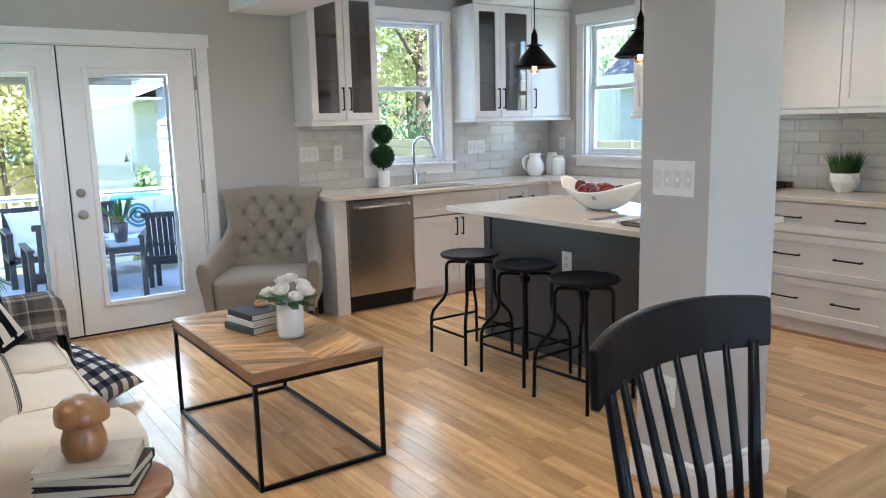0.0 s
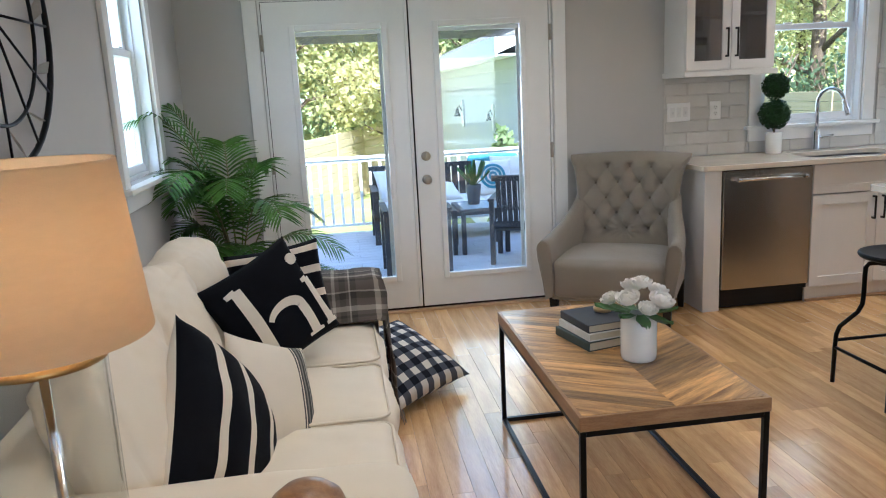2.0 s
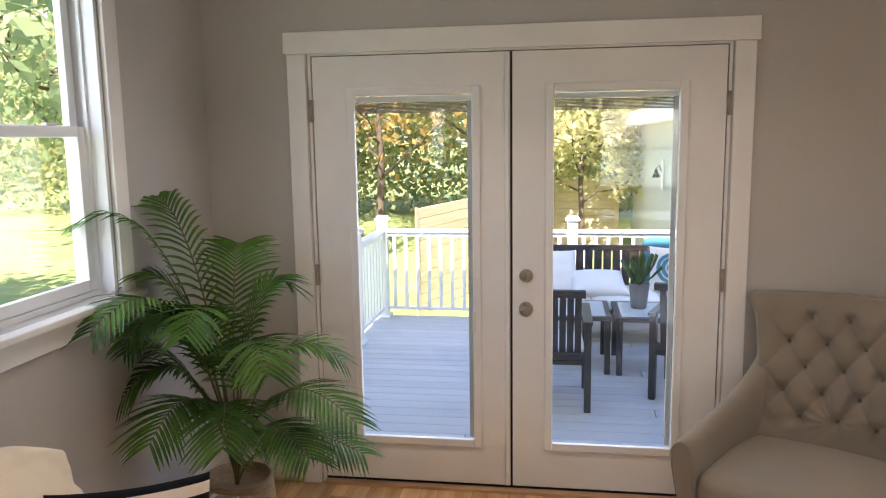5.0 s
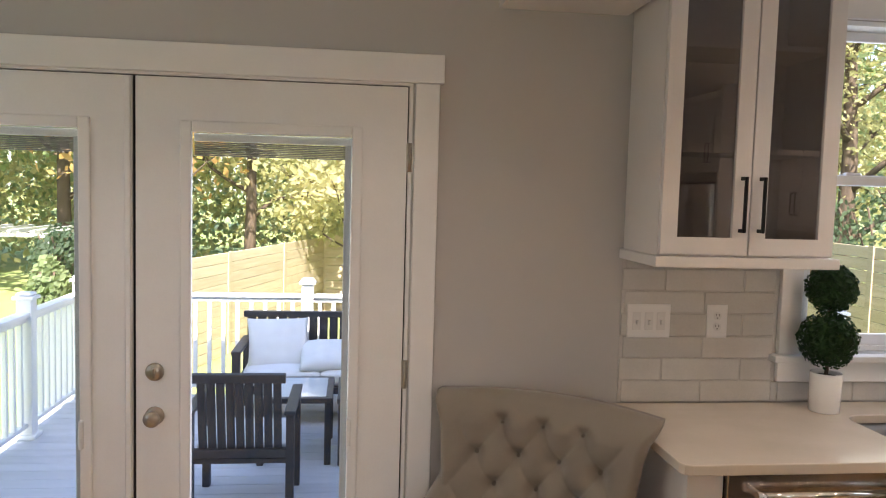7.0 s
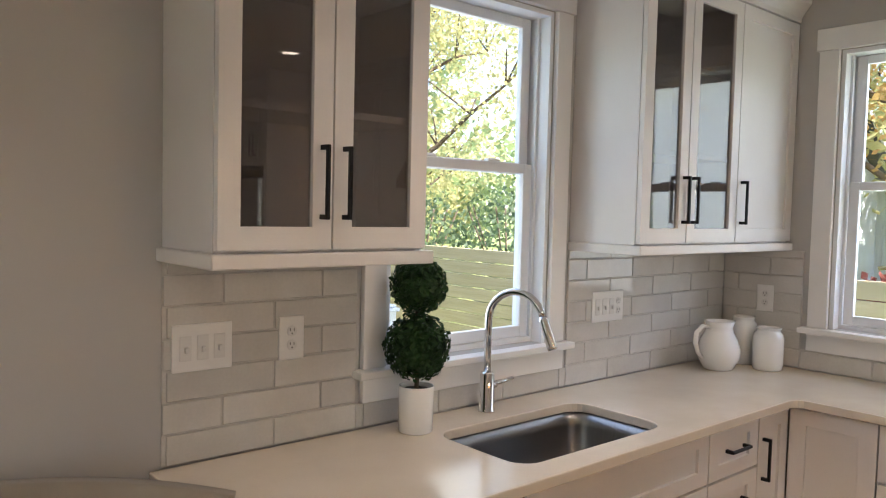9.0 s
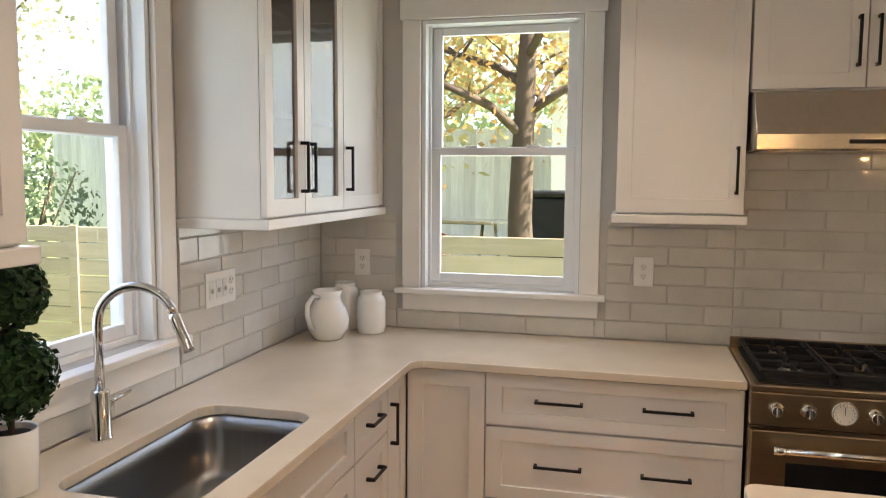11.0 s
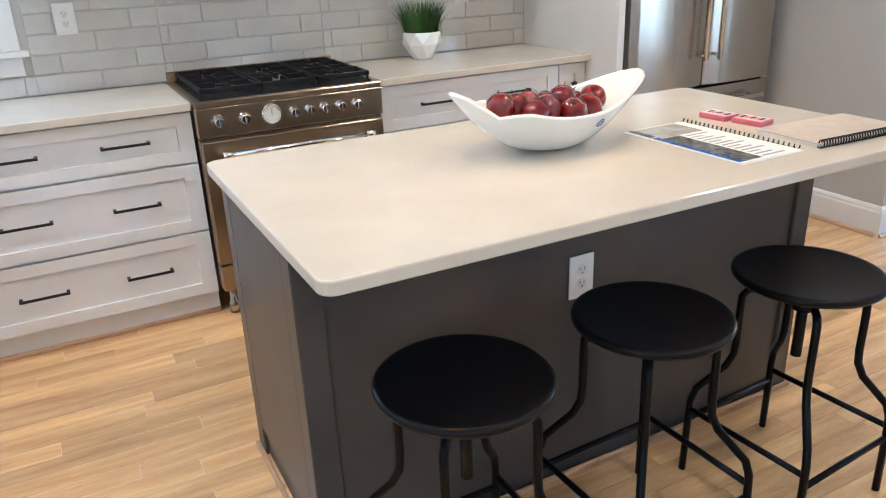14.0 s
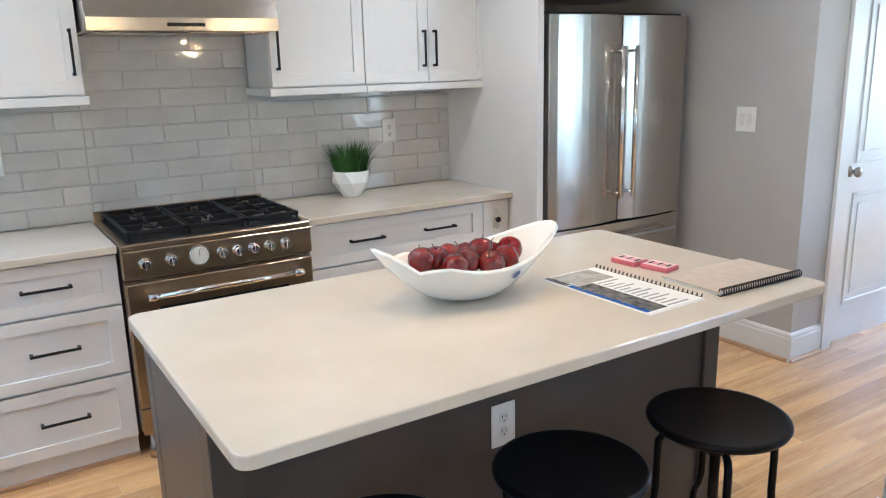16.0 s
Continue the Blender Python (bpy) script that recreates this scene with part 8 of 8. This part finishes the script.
def house(label, x0, x1, y0, y1, eave, ridge, mat, ridge_axis, windows, boards=True):
    ob = structure(thing("house", pose(0, 0, 0), label, "house"), label, "house")
    bm = bmesh.new()
    box(bm, x0, x1, y0, y1, GZ, eave)
    part("wall", bm, mat, ob)
    if boards:
        n = int((eave - GZ) / 0.17)
        for k in range(n):
            z = GZ + k * 0.17
            bm = bmesh.new()
            extrude_profile(bm, [(0, 0), (0.028, 0), (0.006, 0.17), (0, 0.17)], lambda a, b: (x0 - a, y0, z + b), lambda a, b: (x0 - a, y1, z + b))
            part("siding_board", bm, mat, ob)
            bm = bmesh.new()
            extrude_profile(bm, [(0, 0), (0.028, 0), (0.006, 0.17), (0, 0.17)], lambda a, b: (x0, y0 - a, z + b), lambda a, b: (x1, y0 - a, z + b))
            part("siding_board", bm, mat, ob)
    o = 0.35
    bm = bmesh.new()
    if ridge_axis == "y":
        xm = (x0 + x1) / 2
        pr = [(x0 - o, eave - 0.10), (xm, ridge), (x1 + o, eave - 0.10), (x1 + o, eave + 0.06), (xm, ridge + 0.16), (x0 - o, eave + 0.06)]
        extrude_profile(bm, pr, lambda a, b: (a, y0 - o, b), lambda a, b: (a, y1 + o, b))
        part("roof", bm, shingle, ob)
        bm = bmesh.new()
        extrude_profile(bm, [(x0, eave - 0.02), (x1, eave - 0.02), (xm, ridge - 0.03)], lambda a, b: (a, y0 - 0.01, b), lambda a, b: (a, y0 + 0.1, b))
        part("gable", bm, mat, ob)
        bm = bmesh.new()
        for s in (-1, 1):
            xe = x0 - o if s < 0 else x1 + o
            extrude_profile(bm, [(xe, eave - 0.12), (xm, ridge - 0.02), (xm, ridge + 0.16), (xe, eave + 0.06)], lambda a, b: (a, y0 - o - 0.03, b), lambda a, b: (a, y0 - o - 0.002, b))
        part("fascia", bm, white_siding, ob)
        bm = bmesh.new()
        box(bm, x0 - o - 0.03, x0 - o - 0.002, y0 - o, y1 + o, eave - 0.16, eave + 0.08)
        box(bm, x0 - o, x0 - 0.03, y0 - o, y1 + o, eave - 0.15, eave - 0.13)
        part("eave_board", bm, white_siding, ob)
    else:
        ym = (y0 + y1) / 2
        pr = [(y0 - o, eave - 0.10), (ym, ridge), (y1 + o, eave - 0.10), (y1 + o, eave + 0.06), (ym, ridge + 0.16), (y0 - o, eave + 0.06)]
        extrude_profile(bm, pr, lambda a, b: (x0 - o, a, b), lambda a, b: (x1 + o, a, b))
        part("roof", bm, shingle, ob)
        bm = bmesh.new()
        box(bm, x0 - o, x1 + o, y0 - o - 0.03, y0 - o - 0.002, eave - 0.14, eave + 0.06)
        part("fascia", bm, white_siding, ob)
    for side, a, z, w, h in windows:
        bm = bmesh.new()
        bm2 = bmesh.new()
        if side == "s":
            box(bm, a - w / 2 - 0.1, a + w / 2 + 0.1, y0 - 0.06, y0 - 0.03, z - 0.1, z + h + 0.1)
            box(bm2, a - w / 2, a + w / 2, y0 - 0.075, y0 - 0.0605, z, z + h)
        else:
            box(bm, x0 - 0.06, x0 - 0.03, a - w / 2 - 0.1, a + w / 2 + 0.1, z - 0.1, z + h + 0.1)
            box(bm2, x0 - 0.075, x0 - 0.0605, a - w / 2, a + w / 2, z, z + h)
        wf = part("window", bm, white_siding, ob)
        part("pane", bm2, glass_dark, wf)
    return ob


house("grey-sided garage with white trim beside the yard", 3.92, 6.6, 11.0, 20.2, 2.0, 2.55, siding, "y", [])
house("white two-storey neighbour house beyond the trees", 4.5, 13.0, 34, 44, 5.2, 7.5, white_siding, "y", [("s", 6.0, 2.6, 1.0, 1.6), ("s", 8.5, 2.6, 1.0, 1.6), ("s", 6.0, -0.2, 1.0, 1.6), ("s", 8.5, -0.2, 1.0, 1.6)], boards=False)
house("white neighbour house beside the maple", 19.0, 26.0, -6.0, 6.5, 4.8, 7.0, white_siding, "y", [("w", 2.5, 2.6, 1.0, 1.5)], boards=False)
house("blue-grey neighbour house behind the side fence", 15.5, 20.2, 10.5, 13.4, 2.4, 4.2, siding, "y", [("w", 12, 0.6, 0.9, 1.2)])
house("pale house across the side yard", -18, -12, 2.0, 12.0, 4.5, 6.5, white_siding, "y", [], boards=False)
lant = thing("wall_lantern", pose(3.87, 15.2, 1.0, 0, 0, -90) @ Matrix.Diagonal((0.65, 0.65, 0.8, 1.0)), "grey metal barn lantern on the garage wall", "wall lamp")
bm = bmesh.new()
box(bm, -0.10, 0.10, -0.012, 0.02, -0.24, 0.36, 0.004)
part("backplate", bm, white_siding, lant)
bm = bmesh.new()
lathe(bm, [(0.10, 0.0), (0.09, 0.03), (0.05, 0.09), (0.04, 0.15), (0.015, 0.18)], 20, 0.0, -0.14, 0)
part("shade", bm, black_metal, lant)
bm = bmesh.new()
tube(bm, [(0, -0.01, 0.12), (0, -0.08, 0.24), (0, -0.14, 0.18)], 0.012, 8)
part("arm", bm, black_metal, lant)
copy_thing(lant, pose(3.87, 12.5, 1.0, 0, 0, -90) @ Matrix.Diagonal((0.65, 0.65, 0.8, 1.0)))

# pergola and picnic things
perg = thing("pergola", pose(-5.2, 22.5, GZ) @ Matrix.Diagonal((0.9, 0.9, 0.58, 1.0)), "low white garden pergola on the far lawn", "pergola")
for sx in (-1.4, 1.4):
    for sy in (-1, 1):
        bm = bmesh.new()
        box(bm, sx - 0.08, sx + 0.08, sy - 0.08, sy + 0.08, 0, 2.2, 0.01)
        part("post", bm, rail_white, perg)
for k in range(7):
    bm = bmesh.new()
    box(bm, -1.7 + k * 0.55, -1.62 + k * 0.55, -1.4, 1.4, 2.35, 2.5)
    part("slat", bm, rail_white, perg)
for sy in (-1, 1):
    bm = bmesh.new()
    box(bm, -1.9, 1.9, sy - 0.05, sy + 0.05, 2.2, 2.35)
    part("beam", bm, rail_white, perg)
structure(block("terrace", 14.4, 18.9, -2.0, 10.2, GZ + 0.001, GZ + 0.42, grass, bevel=0.03), "raised grassy terrace in the neighbour's yard", "terrace")
pic = thing("picnic_table", pose(16.0, 7.9, GZ + 0.42, 0, 0, 80), "grey metal picnic table in the neighbour's yard", "picnic table")
for nm, a, b, c, d in (("tabletop", -0.9, 0.9, -0.38, 0.38),):
    bm = bmesh.new()
    box(bm, a, b, c, d, 1.28, 1.34, 0.01)
    part(nm, bm, steel, pic)
for y in (-0.7, 0.7):
    bm = bmesh.new()
    box(bm, -0.9, 0.9, y - 0.14, y + 0.14, 0.95, 1.0, 0.01)
    part("bench_board", bm, steel, pic)
for x in (-0.7, 0.7):
    bm = bmesh.new()
    tube(bm, [(x, -0.7, 0), (x, -0.3, 1.28)], 0.03, 8)
    tube(bm, [(x, 0.7, 0), (x, 0.3, 1.28)], 0.03, 8)
    tube(bm, [(x, -0.75, 0.95), (x, 0.75, 0.95)], 0.03, 8)
    part("leg_frame", bm, steel, pic)
bin_ = thing("storage_bin", pose(15.8, 6.15, GZ + 0.42), "black lidded bin beside the maple", "bin")
bm = bmesh.new()
box(bm, -0.5, 0.5, -0.45, 0.45, 0, 1.75, 0.04, 2)
part("body", bm, black_plastic, bin_)
bm = bmesh.new()
box(bm, -0.54, 0.54, -0.49, 0.49, 1.76, 1.86, 0.04, 2)
part("lid", bm, black_plastic, bin_)


# far woods round the yards
def far_woods(name, kind, cx, cy, dx, dy, count, seed, leaf=1.0):
    r = random.Random(seed)
    bm = bmesh.new()
    for _ in range(count):
        t = r.uniform(-1, 1)
        top = 7.5 + 4.0 * noise.noise(Vector((t * 9 + seed, 1.3, 0)))
        z = GZ + top * r.random() ** 0.7
        p = Vector((cx + dx * t + r.gauss(0, 0.8), cy + dy * t + r.gauss(0, 1.0), z))
        n = Vector((r.gauss(0, 1), r.gauss(0, 1), r.gauss(0, 1) + 0.6)).normalized()
        a = n.orthogonal().normalized()
        a.rotate(Matrix.Rotation(r.uniform(0, 6.28), 3, n))
        b = n.cross(a)
        s = r.uniform(0.12, 0.34) * leaf
        bm.faces.new([bm.verts.new(p + q) for q in (-a * s, -b * s * 0.65, a * s, b * s * 0.65)])
    ob = finish(name, bm, leaf_mats[kind])
    tagged(ob, "far autumn woods behind the yards", "woods", kind="stuff")


far_woods("far_woods", "yellow", -6, 27.5, 12, 0.5, 24000, 5, 0.45)
far_woods("far_woods", "green", -4, 29.5, 14, 0.5, 24000, 6, 0.5)
far_woods("far_woods", "yellow", 0, 46, 42, 0, 16000, 1)
far_woods("far_woods", "green", 4, 50, 46, 2, 16000, 2)
far_woods("far_woods", "green", 40, 14, 1, 34, 12000, 3)
far_woods("far_woods", "green", -27, 10, 1, 36, 12000, 4)

# ---------------- tiles and floorboards ----------------
def backsplash(name, axis, at, spans, label):
    """Rows of glazed tiles over a grout bed. axis 'x': on the north wall, 'y': on the east wall; spans are (a0, a1, z0, z1) fields."""
    th, tw, gap = 0.083, 0.306, 0.0030
    bed = None
    bm = bmesh.new()
    for a0, a1, z0, z1 in spans:
        if axis == "x":
            box(bm, a0, a1, at - 0.0045, at - 0.0005, z0, z1)
        else:
            box(bm, at - 0.0045, at - 0.0005, a0, a1, z0, z1)
    bed = structure(finish(name, bm, grout), label, "backsplash")
    shapes = {}
    for a0, a1, z0, z1 in spans:
        row = 0
        z = 0.9325
        while z < z1 - 0.005:
            lo, hi = max(z, z0), min(z + th - gap, z1)
            p = 0.095 + (0.5 * tw if row % 2 else 0.0)
            while p < a1:
                b0, b1 = max(p, a0), min(p + tw - gap, a1)
                if b1 - b0 > 0.012 and hi - lo > 0.01:
                    w, h = round(b1 - b0, 3), round(hi - lo, 3)
                    if (w, h) not in shapes:
                        bm = bmesh.new()
                        box(bm, 0, w, 0, 0.0045, 0, h, 0.0028)
                        bmesh.ops.recalc_face_normals(bm, faces=bm.faces)
                        me = bpy.data.meshes.new("tile")
                        bm.to_mesh(me)
                        bm.free()
                        me.materials.append(tile_glaze)
                        shapes[(w, h)] = me
                    t = new("tile", shapes[(w, h)])
                    t.parent = bed
                    j = random.uniform(-0.25, 0.25)
                    if axis == "x":
                        t.matrix_basis = pose(b0, at - 0.009, lo, j * 0.6, 0, j)
                    else:
                        t.matrix_basis = pose(at - 0.009, b1, lo, 0, j * 0.6, -90 + j)
                p += tw
            z += th
            row += 1


backsplash("backsplash_north", "x", N_Y, [(3.757, 4.350, 0.932, 1.464), (4.3505, 5.335, 0.932, 1.008), (5.3355, E_X - 0.01, 0.932, 1.464)], "glazed greige subway tile behind the sink")
backsplash("backsplash_east", "y", E_X, [(2.474, 3.655, 0.932, 1.464), (3.6555, 4.415, 0.932, 1.745), (4.4155, 4.945, 0.932, 1.464), (4.9455, 5.91, 0.932, 1.018), (5.9105, N_Y - 0.01, 0.932, 1.464)], "glazed greige subway tile behind the range")

# oak floor
BW = 0.083
floor_ob = structure(new("floor"), "honey oak strip floor with a satin finish", "floor")
lengths = (0.45, 0.62, 0.80, 1.0, 1.25)
plank_meshes = {}


def plank_mesh(ln):
    if ln not in plank_meshes:
        bm = bmesh.new()
        box(bm, 0.0004, BW - 0.0004, 0.0005, ln - 0.0005, -0.008, 0.0, 0.0005)
        bmesh.ops.recalc_face_normals(bm, faces=bm.faces)
        me = bpy.data.meshes.new("plank")
        bm.to_mesh(me)
        bm.free()
        me.materials.append(oak)
        plank_meshes[ln] = me
    return plank_meshes[ln]


rnd = random.Random(21)
verts, faces = [], []
made = 0
x = W_X
row = 0
while x < E_X - 0.01:
    y = S_Y - rnd.uniform(0, 0.5)
    while y < N_Y:
        ln = rnd.choice(lengths)
        near = 1.5 < x < 4.2 and 1.6 < y < 6.2
        if near and made < 300:
            if y + ln > N_Y - 0.03:
                y += ln
                b = len(verts)
                y0 = y - ln
                verts += [(x + 0.0004, y0 + 0.0005, 0), (x + BW - 0.0004, y0 + 0.0005, 0), (x + BW - 0.0004, N_Y, 0), (x + 0.0004, N_Y, 0)]
                faces.append((b, b + 1, b + 2, b + 3))
                continue
            p = new("plank", plank_mesh(ln))
            p.parent = floor_ob
            p.location = (x, y, 0)
            made += 1
        else:
            b = len(verts)
            x1, y1 = min(x + BW, E_X) - 0.0004, min(y + ln, N_Y) - 0.0005
            if y1 > S_Y:
                verts += [(x + 0.0004, max(y, S_Y) + 0.0005, 0), (x1, max(y, S_Y) + 0.0005, 0), (x1, y1, 0), (x + 0.0004, y1, 0)]
                faces.append((b, b + 1, b + 2, b + 3))
        y += ln
    x += BW
    row += 1
oak_far = oak.copy()
oak_far.name = "oak_joined"
for nd in oak_far.node_tree.nodes:
    if nd.bl_idname == "ShaderNodeObjectInfo":
        geo = oak_far.node_tree.nodes.new("ShaderNodeNewGeometry")
        for lk in list(nd.outputs["Random"].links):
            oak_far.node_tree.links.new(geo.outputs["Random Per Island"], lk.to_socket)
me = bpy.data.meshes.new("floor_planks")
me.from_pydata(verts, [], faces)
me.materials.append(oak_far)
fp = new("floor_planks", me)
fp.parent = floor_ob
tagged(fp, "honey oak floorboards", kind="stuff")
